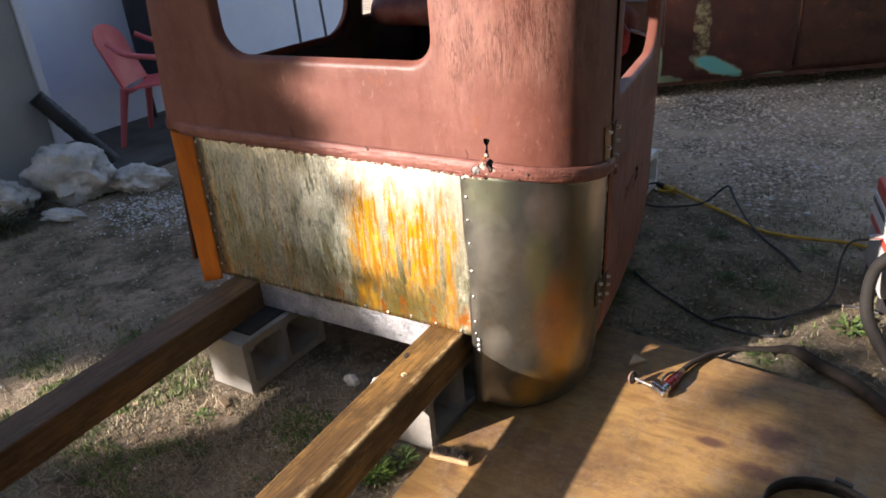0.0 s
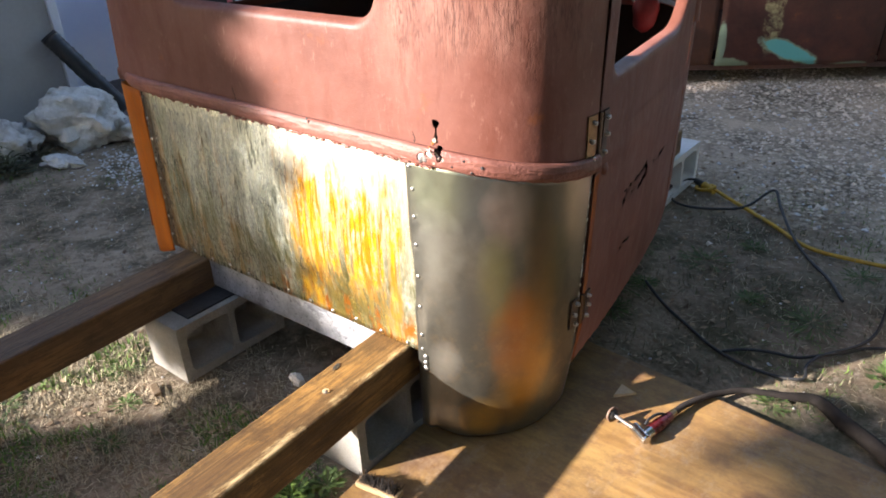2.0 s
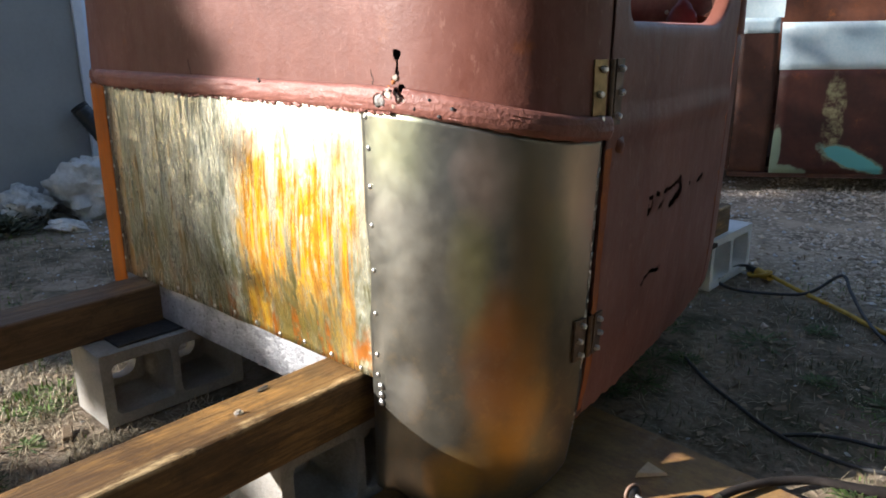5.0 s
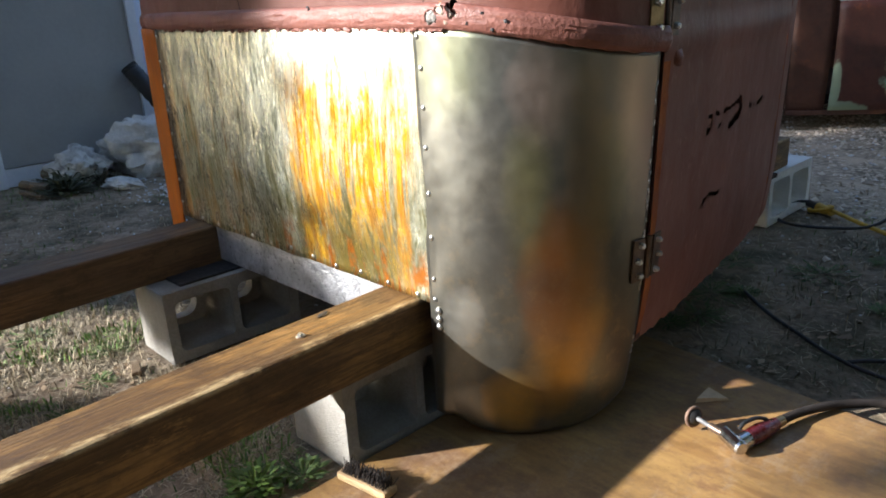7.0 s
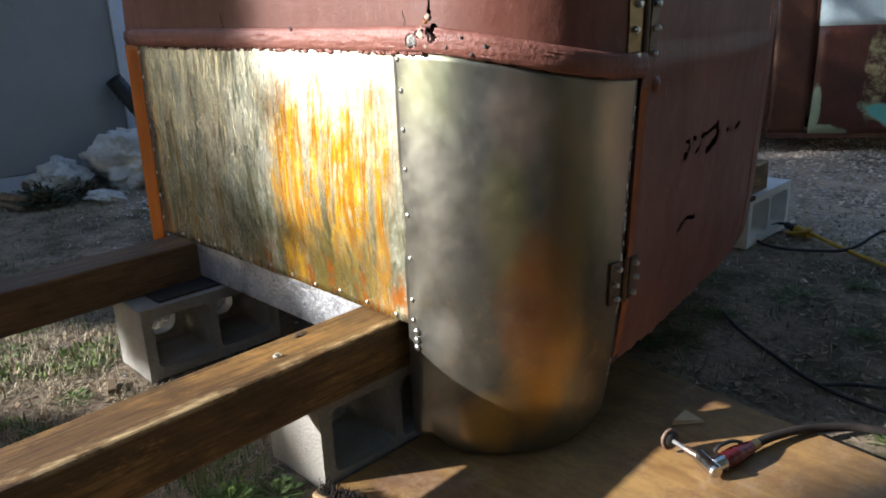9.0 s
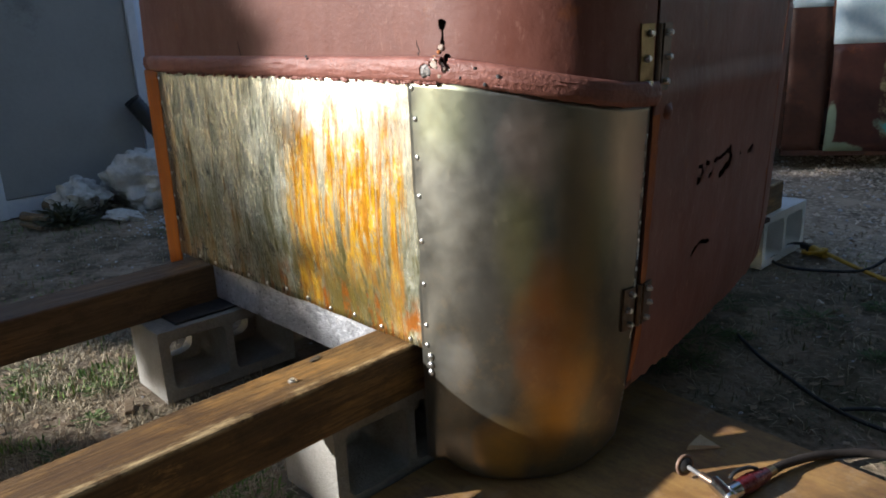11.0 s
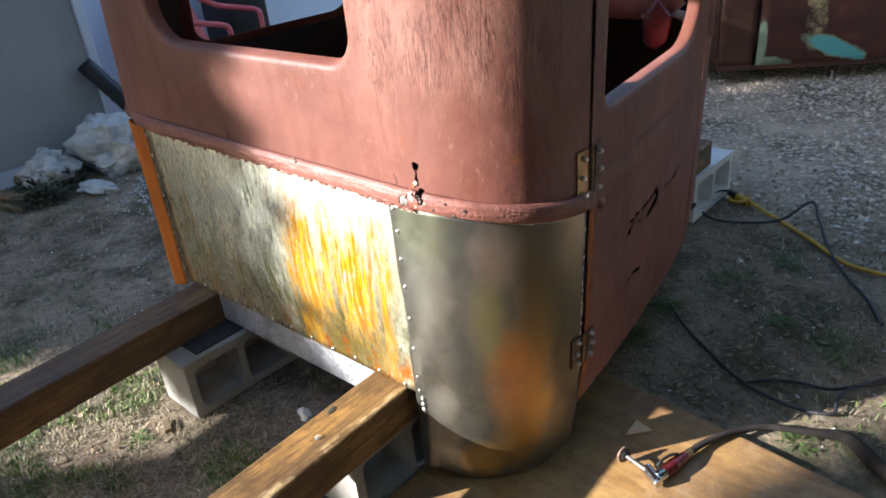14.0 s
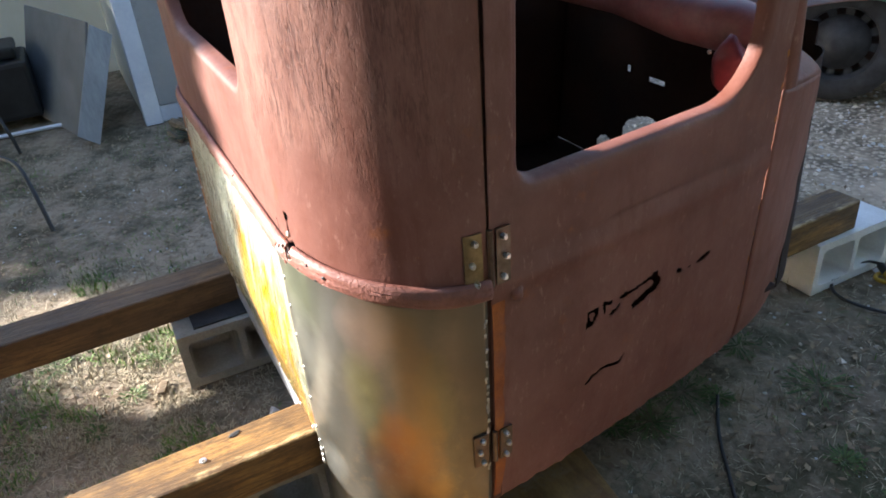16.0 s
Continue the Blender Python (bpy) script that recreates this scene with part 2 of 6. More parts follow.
def primer_paint():
    """Dull red primer over old flaking paint: fine cracks that run up and down on the upper corner, rust blooms, chalky sheen."""
    m, n, l, p = material("red primer over old paint")
    v = coords(n, l)
    ax = axes(n, l, v)
    col = mix(n, l, noisy(n, l, v, 3.5, 7, 0.65, 0.35, 0.68), (0.182, 0.063, 0.043), (0.280, 0.116, 0.086))
    col = mix(n, l, noisy(n, l, coords(n, l, (1, 1, 0.25)), 14, 6, 0.68, 0.52, 0.75), col, (0.18, 0.055, 0.034))
    col = mix(n, l, calc(n, l, "MULTIPLY", noisy(n, l, v, 9, 8, 0.75, 0.60, 0.76), 0.8), col, (0.33, 0.10, 0.025))
    flecks = noisy(n, l, coords(n, l, (1, 1, 0.35)), 85, 5, 0.75, 0.57, 0.67)
    col = mix(n, l, calc(n, l, "MULTIPLY", calc(n, l, "MULTIPLY", flecks, noisy(n, l, v, 6, 5, 0.65, 0.4, 0.6)), 0.5), col, (0.46, 0.25, 0.19))
    # cracks: thin broken lines, long up and down
    line = ridge(n, l, coords(n, l, (1, 1, 0.12)), 72, 3, 0.6, 0.05, 0.015)
    line2 = ridge(n, l, coords(n, l, (1, 1, 0.15)), 130, 3, 0.6, 0.06, 0.015)
    broken = noisy(n, l, coords(n, l, (1, 1, 0.35)), 22, 6, 0.75, 0.40, 0.56)
    up = calc(n, l, "ADD", ax[2], calc(n, l, "MULTIPLY", noisy(n, l, coords(n, l, (1, 1, 0.3)), 11, 5, 0.65, 0.2, 0.8), 0.26))
    zone = calc(n, l, "MULTIPLY", ramp(n, l, up, 1.12, 1.28), calc(n, l, "MULTIPLY", ramp(n, l, ax[0], -0.14, -0.02), ramp(n, l, ax[1], 0.30, 0.12)))
    faded = calc(n, l, "MULTIPLY", zone, noisy(n, l, coords(n, l, (1, 1, 0.3)), 16, 6, 0.7, 0.32, 0.62))
    col = mix(n, l, calc(n, l, "MULTIPLY", faded, 0.6), col, (0.46, 0.235, 0.175))
    crack = calc(n, l, "MULTIPLY", calc(n, l, "MULTIPLY", calc(n, l, "MAXIMUM", line, calc(n, l, "MULTIPLY", line2, 0.6)), broken), zone)
    col = mix(n, l, calc(n, l, "MULTIPLY", crack, 0.75), col, (0.075, 0.026, 0.018))
    l.new(col, p.inputs["Base Color"])
    grain = noisy(n, l, v, 160, 3, 0.7, 0.25, 0.75)
    l.new(ramp(n, l, noisy(n, l, coords(n, l, (1, 1, 0.3)), 30, 6, 0.7, 0.3, 0.7), 0, 1, 0.42, 0.58), p.inputs["Roughness"])
    p.inputs["Specular IOR Level"].default_value = 0.38
    p.inputs["Diffuse Roughness"].default_value = 0.8
    b1 = relief(n, l, p, ramp(n, l, crack, 0, 1, 1.0, 0.0), 0.32, 0.0018)
    b2 = relief(n, l, p, noisy(n, l, v, 24, 4, 0.6, 0.2, 0.8), 0.14, 0.006, b1)
    relief(n, l, p, grain, 0.12, 0.002, b2)
    return m


def stained_metal():
    """Bright crinkled sheet metal with a streaked wash that ran down it: gold and amber runs, olive clouds; sun glare
    and silver glints are painted in as well.
    """
    m, n, l, p = material("streaked amber and silver sheet metal")
    v = coords(n, l)
    ax = axes(n, l, v)
    run = noisy(n, l, coords(n, l, (1, 1, 0.032)), 32, 5, 0.62, 0.462, 0.515)
    fine_run = noisy(n, l, coords(n, l, (1, 1, 0.07)), 95, 5, 0.7, 0.45, 0.55)
    squig = ridge(n, l, coords(n, l, (1, 1, 0.27)), 25, 4, 0.66, 0.11, 0.025)
    squig2 = ridge(n, l, coords(n, l, (1, 1, 0.20)), 46, 4, 0.65, 0.08, 0.02)
    patchy = noisy(n, l, coords(n, l, (1, 1, 0.6)), 11, 6, 0.7, 0.42, 0.58)
    flakes = noisy(n, l, coords(n, l, (1, 1, 0.35)), 48, 8, 0.85, 0.48, 0.58)
    cloud = noisy(n, l, coords(n, l, (1, 1, 0.5)), 6.5, 8, 0.72, 0.36, 0.64)
    wob = calc(n, l, "MULTIPLY", calc(n, l, "SUBTRACT", cloud, 0.5), 0.10)
    xx = calc(n, l, "ADD", ax[0], wob)
    zz = calc(n, l, "ADD", ax[2], calc(n, l, "MULTIPLY", calc(n, l, "SUBTRACT", run, 0.5), 0.10))
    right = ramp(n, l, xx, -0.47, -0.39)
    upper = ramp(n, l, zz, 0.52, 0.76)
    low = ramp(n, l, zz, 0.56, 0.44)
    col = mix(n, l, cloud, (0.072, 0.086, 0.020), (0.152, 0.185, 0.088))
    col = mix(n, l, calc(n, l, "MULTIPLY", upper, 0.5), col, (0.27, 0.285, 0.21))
    # faint brown runs on the outer third, a silver middle
    outer = calc(n, l, "MULTIPLY", ramp(n, l, xx, -0.56, -0.74), ramp(n, l, zz, 0.80, 0.70))
    brown_run = noisy(n, l, coords(n, l, (1, 1, 0.06)), 26, 5, 0.65, 0.47, 0.57)
    col = mix(n, l, calc(n, l, "MULTIPLY", calc(n, l, "MULTIPLY", outer, brown_run), 0.9), col, (0.38, 0.21, 0.03))
    mid = calc(n, l, "MULTIPLY", ramp(n, l, calc(n, l, "ABSOLUTE", calc(n, l, "ADD", xx, 0.58)), 0.20, 0.08), ramp(n, l, zz, 0.40, 0.55))
    col = mix(n, l, calc(n, l, "MULTIPLY", mid, 0.6), col, (0.215, 0.24, 0.195))
    # glints on the crinkles painted pale, thick near the top
    glints = calc(n, l, "MULTIPLY", calc(n, l, "MAXIMUM", squig, calc(n, l, "MULTIPLY", squig2, 0.8)), ramp(n, l, calc(n, l, "ADD", upper, calc(n, l, "MULTIPLY", patchy, 0.7)), 0.15, 0.9, 0.35, 1.0))
    col = mix(n, l, calc(n, l, "MULTIPLY", glints, ramp(n, l, xx, -1.0, -0.7, 0.55, 1.0)), col, (0.93, 0.96, 0.80))
    # sun glare painted pale on the right side, with amber runs between bright lines
    glare = calc(n, l, "MULTIPLY", right, ramp(n, l, calc(n, l, "ADD", zz, calc(n, l, "MULTIPLY", ax[0], -0.10)), 0.44, 0.58))
    col = mix(n, l, calc(n, l, "MULTIPLY", glare, 0.9), col, mix(n, l, ramp(n, l, zz, 0.60, 0.74), (0.50, 0.46, 0.32), (0.64, 0.62, 0.51)))
    brown = calc(n, l, "MULTIPLY", calc(n, l, "MULTIPLY", low, cloud), ramp(n, l, xx, -0.9, -0.4, 0.4, 1.0))
    col = mix(n, l, calc(n, l, "MULTIPLY", brown, 0.8), col, (0.25, 0.175, 0.035))
    gold = mix(n, l, fine_run, (0.44, 0.178, 0.003), (0.66, 0.365, 0.010))
    top_clear = ramp(n, l, calc(n, l, "ADD", zz, calc(n, l, "MULTIPLY", patchy, 0.08)), 0.88, 0.79)
    spine = calc(n, l, "MULTIPLY", ramp(n, l, calc(n, l, "ABSOLUTE", calc(n, l, "ADD", xx, 0.375)), 0.055, 0.015), 0.95)
    inner = calc(n, l, "MULTIPLY", right, ramp(n, l, zz, 0.40, 0.56, 0.55, 1.0))
    edge = ramp(n, l, xx, -0.17, -0.08, 0.0, 0.85)
    band = calc(n, l, "MAXIMUM", calc(n, l, "MAXIMUM", inner, spine), edge)
    runs = calc(n, l, "MULTIPLY", calc(n, l, "MAXIMUM", run, calc(n, l, "MULTIPLY", spine, 0.8)), calc(n, l, "MULTIPLY", band, top_clear))
    runs = calc(n, l, "MULTIPLY", runs, ramp(n, l, calc(n, l, "MULTIPLY", fine_run, flakes), 0, 1, 1.0, 0.05))
    col = mix(n, l, runs, col, gold)
    # olive cloud low on the right, with the shade there painted in
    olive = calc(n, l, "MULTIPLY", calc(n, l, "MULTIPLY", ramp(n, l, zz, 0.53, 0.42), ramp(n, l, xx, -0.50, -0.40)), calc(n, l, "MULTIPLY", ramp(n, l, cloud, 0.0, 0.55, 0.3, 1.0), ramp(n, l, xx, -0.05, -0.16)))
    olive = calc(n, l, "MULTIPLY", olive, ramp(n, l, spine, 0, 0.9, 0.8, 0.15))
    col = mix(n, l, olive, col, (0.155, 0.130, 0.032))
    foot = calc(n, l, "MULTIPLY", calc(n, l, "MULTIPLY", ramp(n, l, zz, 0.38, 0.325), ramp(n, l, xx, -0.8, -0.35, 0.35, 1.0)), noisy(n, l, v, 13, 7, 0.75, 0.46, 0.56))
    col = mix(n, l, foot, col, (0.42, 0.14, 0.015))
    rim = calc(n, l, "MULTIPLY", ramp(n, l, ax[0], -1.015, -1.04), 0.8)
    col = mix(n, l, rim, col, (0.09, 0.045, 0.02))
    l.new(col, p.inputs["Base Color"])
    wash = calc(n, l, "MAXIMUM", calc(n, l, "MULTIPLY", runs, 0.45), calc(n, l, "MULTIPLY", glints, 0.35))
    l.new(ramp(n, l, wash, 0, 1, 0.72, 0.10), p.inputs["Metallic"])
    l.new(ramp(n, l, squig, 0, 1, 0.40, 0.26), p.inputs["Roughness"])
    b1 = relief(n, l, p, noisy(n, l, coords(n, l, (1, 1, 0.22)), 30, 5, 0.65, 0.25, 0.75), 0.38, 0.008)
    b2 = relief(n, l, p, calc(n, l, "ADD", calc(n, l, "MULTIPLY", squig, ramp(n, l, xx, -0.36, -0.50)), calc(n, l, "MULTIPLY", fine_run, 0.25)), 0.45, 0.0022, b1)
    b3 = relief(n, l, p, noisy(n, l, v, 6, 3, 0.5, 0.2, 0.8), 0.3, 0.02, b2)
    p.inputs["Coat Weight"].default_value, p.inputs["Coat Roughness"].default_value = 0.15, 0.15
    l.new(b3, p.inputs["Coat Normal"])
    return m


def satin_metal():
    """Bare sheet steel sanded by hand, with soft olive, tan and orange clouds, part patina, part painted reflections,
    placed by the angle round the corner and the height.
    """
    m, n, l, p = material("satin bare sheet steel")
    v = coords(n, l)
    ax = axes(n, l, v)
    soft = noisy(n, l, coords(n, l, (1, 1, 0.6)), 7, 6, 0.65, 0.25, 0.75)
    fine = noisy(n, l, v, 26, 7, 0.72, 0.3, 0.7)
    col = mix(n, l, soft, (0.150, 0.143, 0.117), (0.275, 0.270, 0.232))
    col = mix(n, l, 0.15, col, mix(n, l, fine, (0.25, 0.25, 0.25), (0.8, 0.8, 0.79)), "OVERLAY")
    wob = calc(n, l, "MULTIPLY", calc(n, l, "SUBTRACT", noisy(n, l, v, 10, 6, 0.62, 0.2, 0.8), 0.5), 1.6)
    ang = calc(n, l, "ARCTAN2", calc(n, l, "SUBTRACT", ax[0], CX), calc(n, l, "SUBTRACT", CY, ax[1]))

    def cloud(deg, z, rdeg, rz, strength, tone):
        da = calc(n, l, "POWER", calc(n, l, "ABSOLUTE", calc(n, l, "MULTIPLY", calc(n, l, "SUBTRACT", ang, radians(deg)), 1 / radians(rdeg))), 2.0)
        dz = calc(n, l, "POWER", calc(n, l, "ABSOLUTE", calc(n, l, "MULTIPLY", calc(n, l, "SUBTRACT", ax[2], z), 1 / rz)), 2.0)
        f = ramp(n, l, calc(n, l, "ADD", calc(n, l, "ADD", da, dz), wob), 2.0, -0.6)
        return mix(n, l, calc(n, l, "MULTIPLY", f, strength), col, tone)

    # clouds carry the sheet's reflections and dim edge in their colour, besides patina
    for deg, z, rdeg, rz, strength, tone in PATINA_SHEEN:
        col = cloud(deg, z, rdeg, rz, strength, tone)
    specks = calc(n, l, "MULTIPLY", noisy(n, l, v, 34, 6, 0.75, 0.52, 0.66), ramp(n, l, ax[2], 0.60, 0.35))
    col = mix(n, l, calc(n, l, "MULTIPLY", specks, 0.2), col, (0.50, 0.36, 0.18))
    l.new(col, p.inputs["Base Color"])
    p.inputs["Metallic"].default_value = 0.9
    l.new(ramp(n, l, fine, 0, 1, 0.30, 0.44), p.inputs["Roughness"])
    b1 = relief(n, l, p, noisy(n, l, v, 6, 3, 0.5, 0.2, 0.8), 0.09, 0.02)
    relief(n, l, p, fine, 0.04, 0.002, b1)
    return m


def timber(name, dark, light, along="y", ring=26.0, worn=None):
    m, n, l, p = material(name)
    st = {"y": (1, 0.035, 1), "x": (0.035, 1, 1), "z": (1, 1, 0.035)}[along]
    v = coords(n, l, st)
    w = n.new("ShaderNodeTexWave")
    w.wave_type, w.bands_direction = "BANDS", "X" if along != "x" else "Y"
    w.inputs["Scale"].default_value, w.inputs["Distortion"].default_value = ring, 14
    w.inputs["Detail"].default_value, w.inputs["Detail Scale"].default_value = 5, 0.7
    l.new(v, w.inputs["Vector"])
    g = noisy(n, l, v, 60, 7, 0.8, 0.3, 0.7)
    patchy = noisy(n, l, coords(n, l, tuple(q if q == 1 else 0.25 for q in st)), 5, 7, 0.7, 0.35, 0.65)
    tone = calc(n, l, "ADD", calc(n, l, "MULTIPLY", w.outputs[1], 0.18), calc(n, l, "MULTIPLY", noisy(n, l, v, 16, 7, 0.75, 0.32, 0.68), 0.42))
    tone = calc(n, l, "ADD", tone, calc(n, l, "MULTIPLY", patchy, 0.40))
    col = mix(n, l, tone, dark, light)
    col = mix(n, l, calc(n, l, "MULTIPLY", g, 0.3), col, tuple(c * 0.6 for c in dark))
    blot = noisy(n, l, coords(n, l), 4.5, 7, 0.72, 0.48, 0.7)
    col = mix(n, l, calc(n, l, "MULTIPLY", blot, 0.55), col, tuple(c * 0.7 for c in dark))
    scuff = noisy(n, l, coords(n, l, tuple(q if q == 1 else 0.3 for q in st)), 15, 8, 0.8, 0.60, 0.68)
    col = mix(n, l, calc(n, l, "MULTIPLY", scuff, 0.6), col, tuple(min(c * 1.9, 0.8) for c in light))
    amber = noisy(n, l, coords(n, l, tuple(q if q == 1 else 0.22 for q in st)), 9, 8, 0.75, 0.50, 0.64)
    col = mix(n, l, calc(n, l, "MULTIPLY", amber, 0.75), col, tuple(min(c * k, 0.6) for c, k in zip(light, (1.35, 1.25, 1.05))))
    grime = noisy(n, l, coords(n, l, tuple(q if q == 1 else 0.5 for q in st)), 17, 8, 0.8, 0.50, 0.60)
    col = mix(n, l, calc(n, l, "MULTIPLY", grime, 0.55), col, tuple(c * 0.4 for c in dark))
    pore = ridge(n, l, v, 70, 3, 0.6, 0.06, 0.02)
    col = mix(n, l, calc(n, l, "MULTIPLY", pore, 0.45), col, tuple(c * 0.45 for c in dark))
    if worn:
        ax = axes(n, l, coords(n, l))
        side = calc(n, l, "ADD", ax[0], calc(n, l, "MULTIPLY", ax[1], worn[1]))
        rub = noisy(n, l, coords(n, l, (1, 0.3, 1)), 16, 8, 0.8, 0.40, 0.60)
        reach = ramp(n, l, calc(n, l, "ADD", side, calc(n, l, "MULTIPLY", rub, 0.03)), worn[0] + 0.004, worn[0] + 0.022)
        top = ramp(n, l, ax[2], worn[2] - 0.010, worn[2] - 0.003)
        chip = noisy(n, l, coords(n, l, (1, 0.35, 1)), 30, 6, 0.75, 0.45, 0.58)
        col = mix(n, l, calc(n, l, "MULTIPLY", calc(n, l, "MULTIPLY", reach, top), calc(n, l, "MULTIPLY", chip, 0.9)), col, (0.46, 0.34, 0.17))
    l.new(col, p.inputs["Base Color"])
    l.new(ramp(n, l, g, 0, 1, 0.45, 0.7), p.inputs["Roughness"])
    b = relief(n, l, p, w.outputs[1], 0.12, 0.003)
    relief(n, l, p, g, 0.3, 0.003, b)
    return m


def plywood_face():
    """Yellowed plywood: broad wavy figure, purple-brown blots and knots, walked-in dirt."""
    m, n, l, p = material("weathered plywood face")
    v = coords(n, l)
    ax = axes(n, l, v)
    w = n.new("ShaderNodeTexWave")
    w.wave_type, w.bands_direction = "BANDS", "Y"
    w.inputs["Scale"].default_value, w.inputs["Distortion"].default_value = 4.5, 22
    w.inputs["Detail"].default_value, w.inputs["Detail Scale"].default_value = 4, 0.9
    w.inputs["Detail Roughness"].default_value = 0.6
    l.new(coords(n, l, (0.38, 1, 1)), w.inputs["Vector"])
    g = noisy(n, l, coords(n, l, (0.08, 1, 1)), 60, 7, 0.8, 0.3, 0.7)
    big = noisy(n, l, coords(n, l, (0.6, 1, 1)), 4, 8, 0.72, 0.35, 0.65)
    col = mix(n, l, big, (0.245, 0.130, 0.042), (0.43, 0.255, 0.086))
    col = mix(n, l, calc(n, l, "MULTIPLY", calc(n, l, "MULTIPLY", ramp(n, l, w.outputs[1], 0.5, 0.95), ramp(n, l, big, 0, 1, 0.9, 0.4)), 0.45), col, (0.16, 0.08, 0.025))
    col = mix(n, l, calc(n, l, "MULTIPLY", g, 0.22), col, (0.15, 0.085, 0.033))
    rays = ridge(n, l, coords(n, l, (0.16, 1, 1)), 17, 3, 0.55, 0.09, 0.10)
    col = mix(n, l, calc(n, l, "MULTIPLY", rays, 0.4), col, (0.42, 0.26, 0.09))
    dirt = noisy(n, l, v, 3.6, 10, 0.8, 0.46, 0.64)
    red = noisy(n, l, coords(n, l, (0.4, 1, 1)), 9, 8, 0.78, 0.52, 0.66)
    col = mix(n, l, calc(n, l, "MULTIPLY", red, 0.5), col, (0.20, 0.085, 0.035))
    col = mix(n, l, calc(n, l, "MULTIPLY", dirt, 0.75), col, (0.115, 0.070, 0.040))
    scuffs = noisy(n, l, coords(n, l, (1, 0.6, 1)), 12, 9, 0.8, 0.52, 0.62)
    col = mix(n, l, calc(n, l, "MULTIPLY", scuffs, 0.65), col, (0.33, 0.235, 0.145))
    stain = noisy(n, l, coords(n, l, (0.7, 1, 1)), 7, 9, 0.82, 0.50, 0.60)
    col = mix(n, l, calc(n, l, "MULTIPLY", stain, 0.55), col, (0.15, 0.070, 0.040))
    wob = calc(n, l, "MULTIPLY", calc(n, l, "SUBTRACT", noisy(n, l, v, 14, 6, 0.7, 0.2, 0.8), 0.5), 1.6)
    for cx, cy, rx, ry in KNOTS:
        dx = calc(n, l, "POWER", calc(n, l, "ABSOLUTE", calc(n, l, "MULTIPLY", calc(n, l, "SUBTRACT", ax[0], cx), 1 / rx)), 2.0)
        dy = calc(n, l, "POWER", calc(n, l, "ABSOLUTE", calc(n, l, "MULTIPLY", calc(n, l, "SUBTRACT", ax[1], cy), 1 / ry)), 2.0)
        q = ramp(n, l, calc(n, l, "ADD", calc(n, l, "ADD", dx, dy), wob), 1.6, 0.2)
        col = mix(n, l, calc(n, l, "MULTIPLY", q, 0.8), col, (0.075, 0.032, 0.026))
    specks = noisy(n, l, v, 55, 4, 0.7, 0.66, 0.72)
    col = mix(n, l, calc(n, l, "MULTIPLY", specks, 0.6), col, (0.05, 0.03, 0.02))
    l.new(col, p.inputs["Base Color"])
    l.new(ramp(n, l, big, 0, 1, 0.48, 0.66), p.inputs["Roughness"])
    b = relief(n, l, p, w.outputs[1], 0.10, 0.002)
    relief(n, l, p, g, 0.25, 0.002, b)
    return m


def earth():
    """Bare trodden soil with grit, straw litter and a grey stone driveway on the far side."""
    m, n, l, p = material("trodden soil and gravel")
    v = coords(n, l)
    ax = axes(n, l, v)
    big = noisy(n, l, v, 1.3, 8, 0.65, 0.38, 0.64)
    soil = mix(n, l, big, (0.175, 0.130, 0.090), (0.42, 0.327, 0.233))
    soil = mix(n, l, noisy(n, l, v, 26, 6, 0.75, 0.5, 0.72), soil, (0.40, 0.34, 0.26))
    soil = mix(n, l, calc(n, l, "MULTIPLY", noisy(n, l, v, 3.2, 9, 0.8, 0.45, 0.58), 0.85), soil, (0.070, 0.060, 0.034))
    moss = calc(n, l, "MULTIPLY", noisy(n, l, v, 2.6, 7, 0.72, 0.48, 0.60), ramp(n, l, calc(n, l, "ADD", ax[0], calc(n, l, "MULTIPLY", ax[1], 0.35)), 0.1, 0.6))
    soil = mix(n, l, calc(n, l, "MULTIPLY", moss, 0.75), soil, (0.050, 0.056, 0.026))
    grit = n.new("ShaderNodeTexVoronoi")
    grit.inputs["Scale"].default_value = 34
    l.new(v, grit.inputs["Vector"])
    gcol = mix(n, l, grit.outputs[1], (0.36, 0.285, 0.21), (0.72, 0.62, 0.49))
    gcol = mix(n, l, ramp(n, l, grit.outputs[0], 0.25, 0.6), gcol, (0.17, 0.14, 0.105))
    gcol = mix(n, l, noisy(n, l, v, 1.5, 7, 0.7, 0.40, 0.60), gcol, (0.53, 0.43, 0.325))
    # gravel dust tone reaches in on the right, part of it painted fill light
    where = calc(n, l, "ADD", calc(n, l, "ADD", ax[1], calc(n, l, "MULTIPLY", big, 0.9)), calc(n, l, "MULTIPLY", calc(n, l, "MAXIMUM", ax[0], 0.0), 0.55))
    where = ramp(n, l, where, 2.2, 2.9)
    col = mix(n, l, where, soil, gcol)
    l.new(col, p.inputs["Base Color"])
    p.inputs["Roughness"].default_value = 0.95
    p.inputs["Specular IOR Level"].default_value = 0.2
    b = relief(n, l, p, noisy(n, l, v, 45, 6, 0.75, 0.2, 0.8), 0.5, 0.010)
    relief(n, l, p, mix(n, l, where, (0, 0, 0), ramp(n, l, grit.outputs[0], 0.7, 0.0)), 0.7, 0.015, b)
    return m


